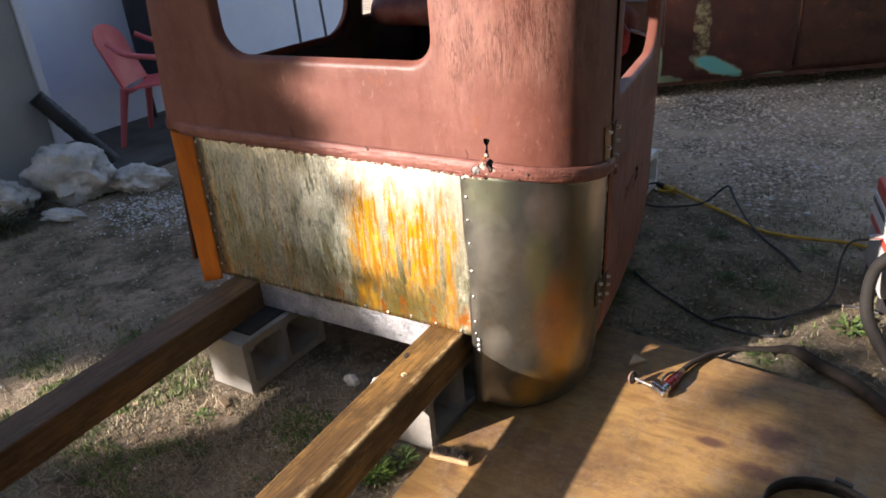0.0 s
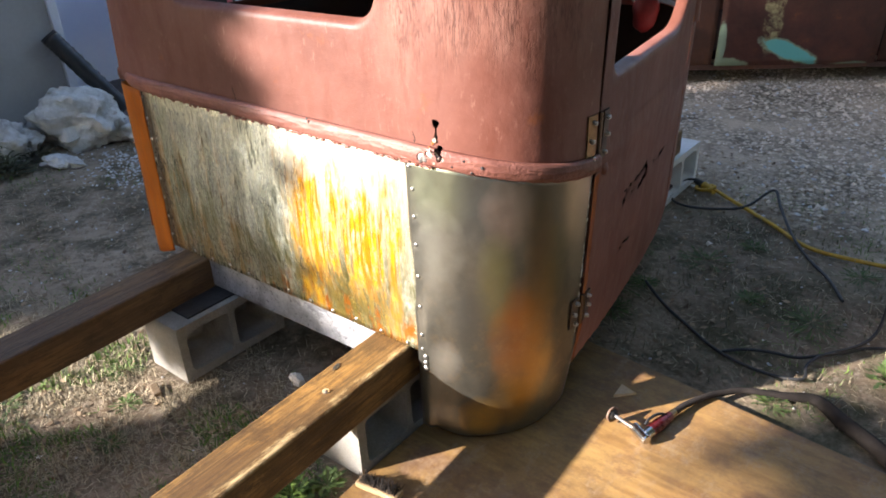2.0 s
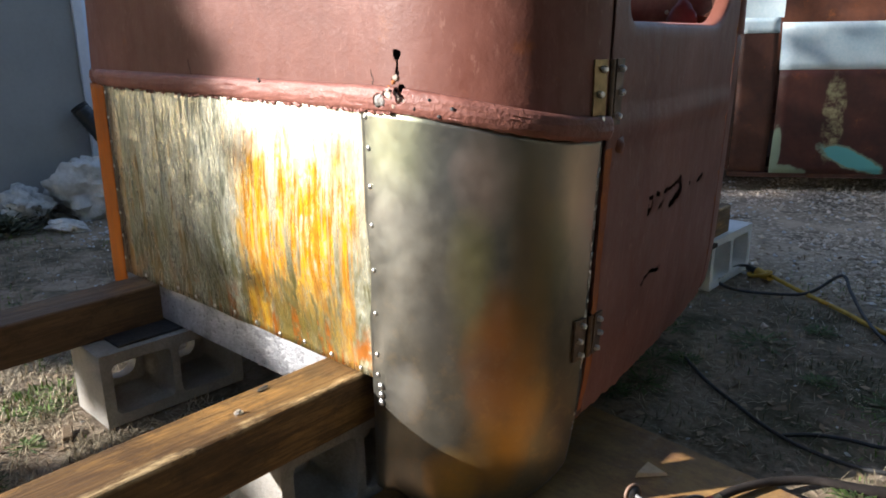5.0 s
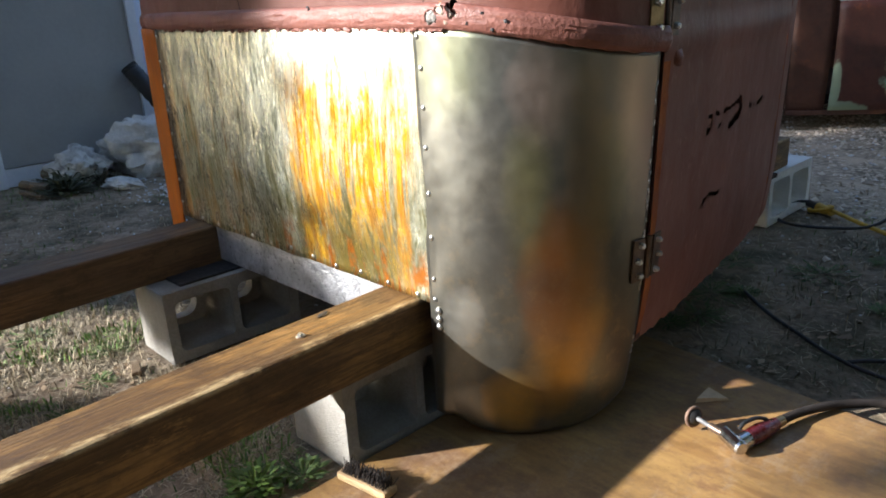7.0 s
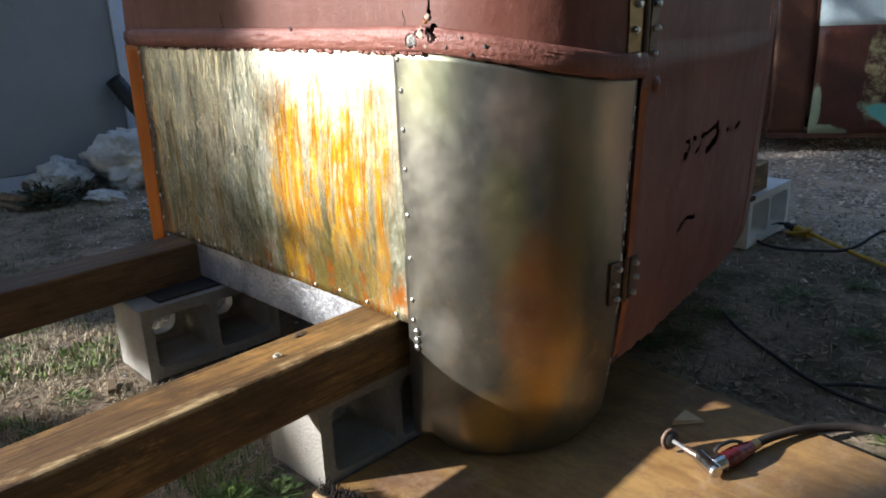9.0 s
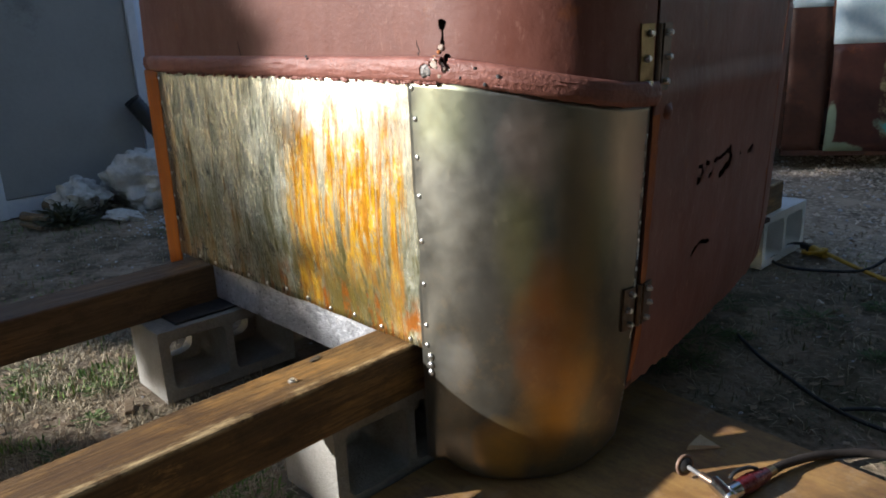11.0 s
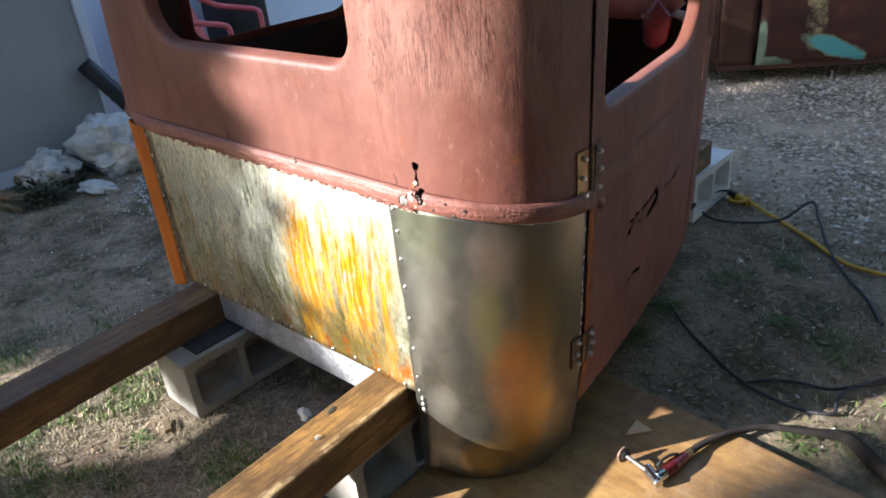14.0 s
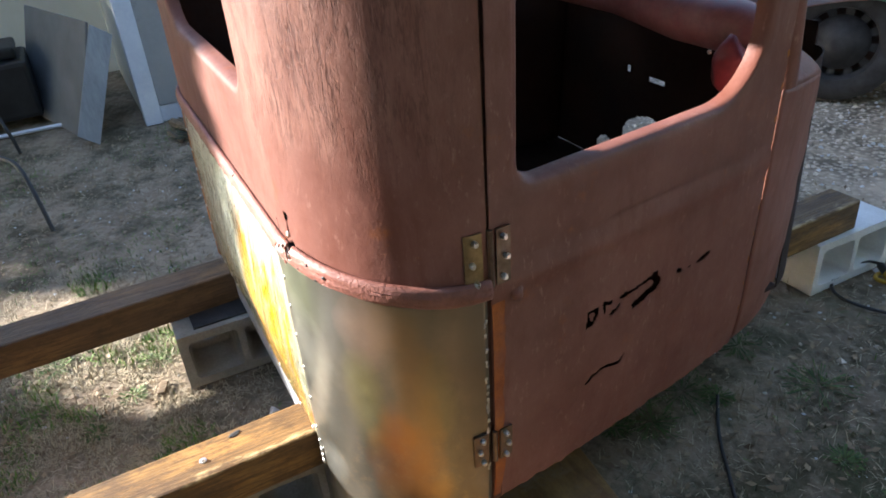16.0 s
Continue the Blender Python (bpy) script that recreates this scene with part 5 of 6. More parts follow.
bm = bmesh.new()
rod(bm, (0.450, 0.334, 0.044), (0.502, 0.303, 0.044), 0.0165, 0.0165, 20)
rod(bm, (0.502, 0.303, 0.044), (0.507, 0.300, 0.044), 0.0165, 0.013, 20)
part("head", bm, CHROME, tool, "brushed chrome angle head", smooth=True)
bm = rod(bmesh.new(), (0.490, 0.318, 0.043), (0.497, 0.346, 0.043), 0.0175, 0.0185, 18)
part("collar", bm, CHROME, tool, "chrome collar", smooth=True)
bm = bmesh.new()
rod(bm, (0.497, 0.346, 0.043), (0.506, 0.390, 0.042), 0.019, 0.0205, 18)
rod(bm, (0.506, 0.390, 0.042), (0.516, 0.448, 0.040), 0.0205, 0.0145, 18)
part("body", bm, TOOL_RED, tool, "dark red anodised body", smooth=True)
bm = tube(bmesh.new(), [(0.478, 0.345, 0.060), (0.482, 0.362, 0.070), (0.492, 0.40, 0.068), (0.504, 0.425, 0.058)], 0.0045, 8)
part("lever", bm, BLACK, tool, "black throttle lever", smooth=True)
bm = rod(bmesh.new(), (0.516, 0.448, 0.040), (0.520, 0.474, 0.038), 0.0125, 0.0125, 12)
part("fitting", bm, BRASS, tool, "brass air fitting", smooth=True)
tool.location, tool.scale = (0.467, 0.331, 0.019), (0.88, 0.88, 0.88)
bm = tube(bmesh.new(), [(0.502, 0.456, 0.036), (0.514, 0.50, 0.036), (0.540, 0.56, 0.034), (0.572, 0.62, 0.026), (0.625, 0.685, 0.018), (0.72, 0.73, 0.012), (0.80, 0.76, 0.012), (0.88, 0.70, 0.016), (0.99, 0.62, 0.024), (1.10, 0.48, 0.038), (1.22, 0.30, 0.04)], lambda t: 0.0095 + 0.0125 * min(1, max(0, (t - 0.45) * 4)), 10)
single("air_hose", bm, HOSE, "dark dusty air hose from the grinder across the plywood edge", "hose", smooth=True)

# wire brush, bristles up
brush = thing("wire_brush", (0.02, -0.23, 0.019), "wooden wire brush with dark bristles on the plywood", "brush")
bp = pose(0.015, -0.222, 0.019, 0, 0, 8)
bm = box(bmesh.new(), -0.062, 0.062, -0.018, 0.018, 0.0, 0.017, 0.005, bp)
part("handle", bm, timber("pale brush wood", (0.40, 0.26, 0.13), (0.55, 0.40, 0.22), "x"), brush, "pale worn wooden back")
bm = bmesh.new()
for i in range(34):
    for j in range(7):
        q = Vector((-0.054 + 0.0033 * i, -0.012 + 0.004 * j, 0.015))
        tip = q + Vector((random.uniform(-0.006, 0.010), random.uniform(-0.002, 0.010), random.uniform(0.014, 0.024)))
        rod(bm, bp @ q, bp @ tip, 0.0011, 0.0006, 4)
part("bristles", bm, HOSE, brush, "dark bent wire bristles")
# black strap at the plywood's near end
bm = bmesh.new()
arc = [(0.975 + 0.142 * math.cos(a), -0.022 + 0.122 * math.sin(a), 0.0205) for a in span(-0.25, math.pi + 0.1, 10)]
line = glide(arc, 3)
rows = [[bm.verts.new(p + Vector((0, 0, 0.0))), bm.verts.new(p + Vector((0, -0.003, 0.044)))] for p in line]
for a, b in zip(rows, rows[1:]):
    bm.faces.new((a[0], b[0], b[1], a[1]))
st = single("strap", bm, BLACK, "black webbing strap looped on the plywood", "strap", smooth=True)
st.modifiers.new("thickness", "SOLIDIFY").thickness = 0.004
bm = box(bmesh.new(), -0.022, 0.022, -0.006, 0.008, -0.010, 0.036, 0.003, pose(1.000, 0.098, 0.036, 0, 8, -8))
part("buckle", bm, BLACK, st, "black plastic buckle", local=True)

# ---- cords, hoses and the striped machine at the yard's edge ----
bm = tube(bmesh.new(), [(0.05, 2.03, 0.03), (0.19, 1.958, 0.014), (0.36, 1.84, 0.014), (0.54, 1.703, 0.014), (0.72, 1.69, 0.014), (0.876, 1.70, 0.016), (0.98, 1.66, 0.03), (1.06, 1.52, 0.16)], 0.0085, 8)
single("extension_cord", bm, YELLOW, "yellow extension cord lying over the soil", "cord", smooth=True)
plug = thing("plug_socket", (0.0, 2.05, 0.01), "yellow and black cord plug beside the pale block", "plug")
bm = rod(bmesh.new(), (0.05, 2.03, 0.022), (-0.01, 2.065, 0.024), 0.015, 0.02, 12)
part("socket", bm, YELLOW, plug, "yellow socket body", smooth=True)
bm = rod(bmesh.new(), (-0.01, 2.065, 0.024), (-0.06, 2.09, 0.03), 0.018, 0.013, 12)
part("plug", bm, BLACK, plug, "black plug", smooth=True)
bm = tube(bmesh.new(), [(-0.06, 2.09, 0.035), (-0.10, 2.06, 0.03), (-0.10, 1.90, 0.012), (-0.02, 1.83, 0.012), (0.10, 1.86, 0.012), (0.22, 1.94, 0.02), (0.30, 2.04, 0.08), (0.36, 1.95, 0.05), (0.454, 1.776, 0.022), (0.56, 1.62, 0.010), (0.66, 1.50, 0.008), (0.736, 1.368, 0.008)], 0.006, 8)
single("power_cord", bm, BLACK, "thin black power cord looped on the soil", "cord", smooth=True)
bm = tube(bmesh.new(), [(0.05, 2.06, 0.010), (0.0, 2.09, 0.012), (-0.04, 2.06, 0.014), (-0.02, 2.015, 0.02), (0.03, 2.00, 0.035), (0.05, 2.035, 0.042), (0.02, 2.07, 0.03)], 0.0075, 8)
single("cord_tail", bm, YELLOW, "coiled yellow cord tail beside the plug", "cord", smooth=True)
bm = tube(bmesh.new(), [(0.12, 1.13, 0.005), (0.165, 1.085, 0.006), (0.208, 1.042, 0.007), (0.27, 0.99, 0.007), (0.35, 0.935, 0.007), (0.46, 0.86, 0.008), (0.56, 0.822, 0.008), (0.67, 0.812, 0.010), (0.743, 0.835, 0.016), (0.736, 0.90, 0.02), (0.76, 0.98, 0.02), (0.84, 1.10, 0.02), (0.874, 1.176, 0.05), (0.88, 1.24, 0.16), (0.905, 1.26, 0.22), (0.97, 1.29, 0.225)], 0.0052, 8)
single("air_line", bm, RUBBER, "black air line snaking over the soil", "hose", smooth=True)
bm = tube(bmesh.new(), [(0.50, 0.85, 0.008), (0.55, 0.895, 0.009), (0.62, 0.928, 0.009), (0.70, 0.945, 0.009), (0.765, 0.985, 0.022), (0.81, 1.05, 0.010), (0.87, 1.12, 0.010), (0.95, 1.15, 0.010), (1.03, 1.13, 0.010)], 0.0052, 8)
single("air_line", bm, RUBBER, "black air line loop on the soil", "hose", smooth=True)

mach = thing("shop_machine", (1.12, 1.25, 0.0), "red and white striped workshop machine with grey tank", "machine")
mm = pose(1.13, 1.33, 0, 0, 0, 12)
bm = box(bmesh.new(), -0.15, 0.15, -0.17, 0.17, 0.06, 0.235, 0.02, mm)
part("tank", bm, GREY_PAINT, mach, "dusty grey lower casing", smooth=True)
bm = box(bmesh.new(), -0.152, 0.152, -0.172, 0.172, 0.237, 0.262, 0.003, mm)
part("stripe", bm, RED_PAINT, mach, "red stripe")
bm = box(bmesh.new(), -0.15, 0.15, -0.17, 0.17, 0.264, 0.355, 0.004, mm)
part("casing", bm, WHITE_PAINT, mach, "white upper casing")
for z in (0.318, 0.330):
    bm = box(bmesh.new(), -0.153, 0.153, -0.173, 0.173, z, z + 0.004, 0.0, mm)
    part("groove", bm, BLACK, mach)
bm = box(bmesh.new(), -0.15, 0.15, -0.17, 0.17, 0.357, 0.415, 0.012, mm)
part("lid", bm, RED_PAINT, mach, "red lid")
for sx in (-0.12, 0.12):
    for sy in (-0.14, 0.14):
        bm = box(bmesh.new(), sx - 0.02, sx + 0.02, sy - 0.02, sy + 0.02, 0.0, 0.062, 0.004, mm)
        part("foot", bm, RUBBER, mach)
bm = rod(bmesh.new(), mm @ Vector((-0.15, -0.08, 0.275)), mm @ Vector((-0.20, -0.09, 0.27)), 0.012, 0.010, 12)
part("air_valve", bm, CHROME, mach, "chrome air valve", smooth=True)
bm = tube(bmesh.new(), [(1.18, 1.22, 0.27), (1.06, 1.12, 0.27), (0.99, 1.08, 0.20), (0.99, 1.0, 0.08), (1.05, 0.86, 0.03), (1.12, 0.70, 0.028), (1.2, 0.5, 0.03)], 0.022, 12)
single("vacuum_hose", bm, GREY_HOSE, "thick grey hose drooping from the striped machine", "hose", smooth=True)

# ---- the old van across the gravel ----
VM = Matrix.Translation((-0.82, 3.78, 0)) @ Matrix(((0.841, -0.541, 0, 0), (0.541, 0.841, 0, 0), (0, 0, 1, 0), (0, 0, 0, 1)))
van = new("old_van")
van.matrix_world = VM
tagged(van, "derelict rusty old van with turquoise patches and pale blue belt", "van")


def vpart(name, bm, mat, label="", parent=None, smooth=False, solid=0.0):
    return part(name, bm, mat, parent or van, label, smooth, True, solid)


def van_skin(s, z, d=0.0):
    """The van's side in its own metres: s along, z up, bulging a little."""
    return Vector((s, -0.05 * math.sin(math.pi * min(max((z - 0.05) / 1.0, 0), 1)) + d, z))


bm = bmesh.new()
grid(bm, lambda s, z: van_skin(s, z), span(1.262, 4.2, 30), span(0.12, 0.75, 12))
vpart("side_panel", bm, VAN, "rusty maroon side panel", smooth=True, solid=0.004)
bm = grid(bmesh.new(), lambda s, z: van_skin(s, z, 0.0), span(-0.024, 0.195, 6), span(0.10, 1.05, 14))
vpart("cowl_panel", bm, VAN, "dark rusty cowl panel", smooth=True, solid=0.004)
bm = bmesh.new()
grid(bm, lambda s, z: van_skin(s, z, -0.012), span(0.0, 1.03, 16), span(0.115, 0.742, 14))
vd = vpart("van_door", bm, VAN_DOOR, "rusty door with turquoise blot and cream drip", smooth=True, solid=0.01)
vd.location = (0.215, 0, 0)
bm = grid(bmesh.new(), lambda s, z: van_skin(s, z, -0.014), span(0.21, 1.245, 12), span(0.746, 1.02, 6))
belt = vpart("door_belt", bm, VAN_BLUE, "pale blue upper door", smooth=True, solid=0.01)
bm = bmesh.new()
rod(bm, (0.94, -0.075, 0.917), (1.10, -0.085, 0.912), 0.009, 0.011, 10)
rod(bm, (1.10, -0.085, 0.912), (1.10, -0.03, 0.912), 0.012, 0.014, 10)
part("door_handle", bm, CHROME, belt, "chrome lever handle", True, True)
bm = grid(bmesh.new(), lambda s, z: van_skin(s, z, -0.004), span(1.262, 4.2, 12), span(0.754, 1.05, 6))
vpart("side_belt", bm, VAN_BLUE, "pale blue belt on the side", smooth=True, solid=0.006)
bm = grid(bmesh.new(), lambda s, z: van_skin(s, z, -0.004), span(-0.024, 0.2, 4), span(0.96, 1.05, 3))
vpart("cowl_belt", bm, VAN_BLUE, "pale blue strip on the cowl", smooth=True, solid=0.006)
bm = box(bmesh.new(), -0.02, 4.2, -0.02, 0.05, 0.085, 0.118, 0.006)
vpart("rocker", bm, VAN, "rusty rocker rail")
bm = box(bmesh.new(), -0.02, 4.2, 0.06, 1.6, 0.14, 0.2)
vpart("floor_pan", bm, RUST_SHADE, "dark underside")
bm = box(bmesh.new(), -1.5, 4.2, 1.55, 1.6, 0.1, 1.9)
vpart("far_side", bm, VAN, "rusty far side")
bm = bmesh.new()
for a, b in ((0.0, 0.22), (1.2, 1.34), (2.6, 2.75), (4.05, 4.2)):
    box(bm, a, b, 0.0, 0.05, 1.05, 1.75)
box(bm, -0.1, 4.2, 0.0, 0.05, 1.75, 1.85)
box(bm, -0.1, 4.2, 0.0, 1.6, 1.85, 1.9)
box(bm, 4.15, 4.2, 0.05, 1.55, 0.12, 1.85)
vpart("upper_body", bm, VAN_BLUE, "pale blue window frames and roof")
# front wing: flat-topped wheel arch whose rear edge runs down straight to the sill
ARCH = [Vector(q) for q in ((-0.035, 0.125), (-0.13, 0.275), (-0.22, 0.41), (-0.32, 0.525), (-0.46, 0.578), (-0.66, 0.590), (-0.86, 0.555), (-0.98, 0.45), (-1.08, 0.29), (-1.17, 0.125))]
WING = [Vector(q) for q in ((-0.028, 0.125), (-0.028, 0.32), (-0.028, 0.60), (-0.028, 0.97), (-0.34, 0.985), (-0.66, 0.985), (-0.98, 0.975), (-1.30, 0.95), (-1.45, 0.55), (-1.48, 0.125))]


def along(points, u):
    k = min(int(u), len(points) - 2)
    return points[k].lerp(points[k + 1], u - k)


def wing(u, w):
    q = along(ARCH, u).lerp(along(WING, u), w)
    crown = math.sin(math.pi * min(1.0, u / 4.5) / 2) if u < 4.5 else 1.0
    return Vector((q.x, -0.05 * math.sin(math.pi * min(max((q.y - 0.05) / 1.0, 0), 1)) - 0.05 * crown * (1 - w) ** 2 * min(1, 6 * w + 0.4), q.y))


def flaked(u, w):
    """Where the turquoise has gone from the band along the arch."""
    reach = 0.10 + 0.16 * math.exp(-((u - 2.6) / 0.45) ** 2) + 0.10 * noise.noise(Vector((u * 2.5, 3.1, 0)))
    return w > reach or noise.noise(Vector((u * 6, w * 14, 7))) > 0.28


bm = grid(bmesh.new(), wing, span(0, 9, 54), span(0, 1, 12))
wingo = vpart("front_wing", bm, VAN, "rusty front wing with flat-topped wheel arch", smooth=True, solid=0.006)
bm = grid(bmesh.new(), lambda u, w: wing(u, w) - Vector((0, 0.009, 0)), span(1.9, 8.0, 160), span(0.0, 0.3, 26), flaked)
part("arch_lip", bm, TURQ, wingo, "flaking turquoise arch lip", True, True, 0.003)
bm = grid(bmesh.new(), lambda x, y: Vector((x, y, 0.98 + 0.08 * math.sin(math.pi * min(1.0, y / 1.55)))), span(-1.48, 0.0, 8), span(0.0, 1.55, 12))
vpart("bonnet", bm, VAN, "rusty bonnet", smooth=True, solid=0.004)
bm = box(bmesh.new(), -1.3, 0.0, 0.35, 0.4, 0.05, 0.95)
vpart("inner_wing", bm, RUST_SHADE, "dark inner wing")
wheel = new("wheel")
wheel.parent = van
wheel.location = (-0.62, 0.09, 0.325)
wheel["label"] = "dusty black tyre on a dark steel wheel"
bm = bmesh.new()
prof = [(0.20, -0.09), (0.24, -0.10), (0.285, -0.095), (0.318, -0.07), (0.326, -0.03), (0.326, 0.05), (0.31, 0.09), (0.2, 0.09)]
seg = 48
rows = [[bm.verts.new((r * math.cos(2 * math.pi * k / seg), y, r * math.sin(2 * math.pi * k / seg))) for k in range(seg)] for r, y in prof]
for a, b in zip(rows, rows[1:]):
    for k in range(seg):
        bm.faces.new((a[k], a[(k + 1) % seg], b[(k + 1) % seg], b[k]))
part("tyre", bm, TYRE, wheel, "dusty tyre", True, True)
bm = bmesh.new()
prof = [(0.205, -0.09), (0.195, -0.075), (0.185, -0.04), (0.15, -0.035), (0.14, -0.06), (0.09, -0.075), (0.07, -0.10), (0.03, -0.115), (0.001, -0.116)]
rows = [[bm.verts.new((r * math.cos(2 * math.pi * k / seg), y, r * math.sin(2 * math.pi * k / seg))) for k in range(seg)] for r, y in prof]
for i, (a, b) in enumerate(zip(rows, rows[1:])):
    for k in range(seg):
        if i == 2 and k % 4 < 2:
            continue
        bm.faces.new((a[k], a[(k + 1) % seg], b[(k + 1) % seg], b[k]))
part("rim", bm, WHEEL, wheel, "slotted steel rim", True, True)

# ---- porch: chair, pipe, stones ----


def slab(bm, f, us, vs, thick):
    """A closed shell of f(u, v), thickened along its normals."""
    top = [[f(u, v) for v in vs] for u in us]
    nu, nv = len(us), len(vs)

    def nor(i, j):
        a = top[min(i + 1, nu - 1)][j] - top[max(i - 1, 0)][j]
        b = top[i][min(j + 1, nv - 1)] - top[i][max(j - 1, 0)]
        return a.cross(b).normalized()

    ga = [[bm.verts.new(top[i][j] + nor(i, j) * thick / 2) for j in range(nv)] for i in range(nu)]
    gb = [[bm.verts.new(top[i][j] - nor(i, j) * thick / 2) for j in range(nv)] for i in range(nu)]
    for i in range(nu - 1):
        for j in range(nv - 1):
            bm.faces.new((ga[i][j], ga[i + 1][j], ga[i + 1][j + 1], ga[i][j + 1]))
            bm.faces.new((gb[i][j], gb[i][j + 1], gb[i + 1][j + 1], gb[i + 1][j]))
    for i in range(nu - 1):
        for j in (0, nv - 1):
            bm.faces.new((ga[i][j], ga[i + 1][j], gb[i + 1][j], gb[i][j]))
    for j in range(nv - 1):
        for i in (0, nu - 1):
            bm.faces.new((ga[i][j], ga[i][j + 1], gb[i][j + 1], gb[i][j]))
    return bm


chair = new("garden_chair")
chair.matrix_world = pose(-3.745, 1.945, 0.032, 0, 0, -60)
tagged(chair, "faded pink-red moulded plastic garden armchair on the porch", "chair")
bm = slab(bmesh.new(), lambda u, v: Vector((u, v, 0.41 + 0.02 * (u / 0.24) ** 2 + 0.02 * (v / 0.22) - 0.03 * (v < -0.2))), span(-0.24, 0.24, 12), span(-0.22, 0.22, 12), 0.018)
part("seat", bm, PINK, chair, "", True, True)


def chair_back(a, w):
    r = 0.26
    lift = 0.41 + 0.44 * w - 0.10 * w * (abs(a) / 1.0) ** 2
    lean = -0.12 * w
    return Vector((r * 1.02 * math.sin(a), -0.20 - 0.10 * math.cos(a) + 0.06 + lean, lift))


bm = slab(bmesh.new(), chair_back, span(-1.0, 1.0, 18), span(0, 1, 10), 0.014)
part("backrest", bm, PINK, chair, "", True, True)
for sx in (-1, 1):
    bm = tube(bmesh.new(), [(sx * 0.235, -0.22, 0.74), (sx * 0.28, -0.10, 0.67), (sx * 0.29, 0.08, 0.64), (sx * 0.275, 0.20, 0.62), (sx * 0.255, 0.235, 0.58), (sx * 0.25, 0.235, 0.42)], 0.02, 10)
    part("armrest", bm, PINK, chair, "", True, True)
    for sy, ty in ((-0.19, -0.29), (0.20, 0.25)):
        bm = rod(bmesh.new(), (sx * 0.22, sy, 0.42), (sx * 0.265, ty, 0.0), 0.030, 0.018, 10)
        part("leg", bm, PINK, chair, "", True, True)

bm = bmesh.new()
box(bm, -4.42, -4.0, 2.25, 2.6, 0.35, 1.25, 0.05)
for x in (-4.38, -4.04):
    for y in (2.28, 2.56):
        rod(bm, (x, y, 0.03), (x, y, 0.4), 0.018)
single("covered_grill", bm, BLACK, "tall black covered object standing on the porch", "grill cover", smooth=True)
bm = tube(bmesh.new(), [(-4.1, 3.9, 0.03), (-4.1, 3.9, 0.9), (-4.1, 3.95, 1.1), (-4.1, 4.2, 1.12), (-4.1, 4.25, 0.9), (-4.1, 4.3, 0.03)], 0.014, 8)
single("pipe_frame", bm, SLATE, "bent dark metal pipe frame on the porch", "frame", smooth=True)

bm = bmesh.new()
tube(bm, [(-3.60, 0.90, 0.60), (-3.55, 0.95, 0.50), (-3.44, 1.06, 0.28), (-3.36, 1.14, 0.12)], lambda t: 0.052 + 0.003 * math.sin(t * 90), 16, 12)
single("drain_pipe", bm, BLACK, "black plastic drain pipe leaning from the wall to the stones", "pipe", smooth=True)


def boulder(at, size, seed, turn=0.0, rough=0.4):
    bm = stone(bmesh.new(), at, size, seed, 5, rough, turn)
    for v in bm.verts:
        q = v.co * 14 + Vector((seed, 0, 0))
        d = (v.co - Vector(at)).normalized()
        v.co += d * (0.020 * noise.noise(q) + 0.014 * noise.noise(q * 2.3) + 0.009 * noise.noise(q * 5.1) - 0.03 * max(0.0, noise.noise(q * 0.8) - 0.25))
    return single("boulder", bm, LIMESTONE, "rough white limestone boulder beside the house wall", "boulder", "stones by the wall", smooth=True)


boulder((-3.36, 0.84, 0.13), (0.27, 0.20, 0.19), 2, 0.4)
boulder((-3.48, 0.46, 0.06), (0.19, 0.14, 0.12), 5, 0.2)
boulder((-3.08, 1.10, 0.05), (0.19, 0.12, 0.09), 8, 0.5)
boulder((-3.08, 0.55, 0.02), (0.13, 0.07, 0.035), 11, 0.3)
boulder((-3.52, 1.08, 0.06), (0.12, 0.12, 0.12), 14)
for at, to, r in (((-3.52, 0.17, 0.03), (-3.30, 0.24, 0.028), 0.028), ((-3.58, 0.30, 0.06), (-3.45, 0.42, 0.05), 0.03), ((-3.38, 0.12, 0.02), (-3.15, 0.16, 0.02), 0.014)):
    bm = rod(bmesh.new(), at, to, r, r * 0.8, 7)
    single("wood_offcut", bm, OLD_WOOD, "weathered split wood offcut by the house wall", "wood", "offcuts by the wall")

# ---- things against the set-back wall ----
bm = box(bmesh.new(), -0.066, 0.066, -0.012, 0.012, 0.0, 0.66, 0.002, Matrix(((0.02, 0.98, -0.17, -3.47), (0.80, 0.07, 0.38, -0.33), (-0.60, 0.19, 0.905, 0.045), (0, 0, 0, 1))))
single("leaning_board", bm, GREY_BOARD, "grey weathered board leaning near the house corner", "board")
a, b, up = Vector((-4.66, -0.66, 0.0)), Vector((-3.62, -0.34, 0.0)), Vector((0.0, 0.20, 0.69))
across, lift = (b - a), up
face = across.cross(lift).normalized()
m = Matrix((across.normalized(), face, lift.normalized())).transposed().to_4x4()
bm = box(bmesh.new(), 0.0, across.length, -0.008, 0.008, 0.0, lift.length, 0.002, Matrix.Translation(a) @ m)
single("sheet_board", bm, SLATE, "dark grey sheet panel leaning at the house", "panel")
bm = bmesh.new()
box(bm, -4.75, -4.2, -0.95, -0.55, 0.05, 0.42, 0.03)
box(bm, -4.7, -4.3, -0.9, -0.6, 0.43, 0.50, 0.02)
single("black_crate", bm, BLACK, "black plastic crate by the set-back wall", "crate")
bm = rod(bmesh.new(), (-4.05, -0.95, 0.015), (-4.02, -0.30, 0.015), 0.014, None, 10)
single("white_pole", bm, TRIM_WHITE, "thin white pole lying on the soil", "pole", smooth=True)
bm = tube(bmesh.new(), [(-2.75, -0.78, 0.30), (-2.62, -0.70, 0.31), (-2.52, -0.64, 0.28), (-2.42, -0.605, 0.14), (-2.35, -0.585, 0.0)], 0.011, 8)
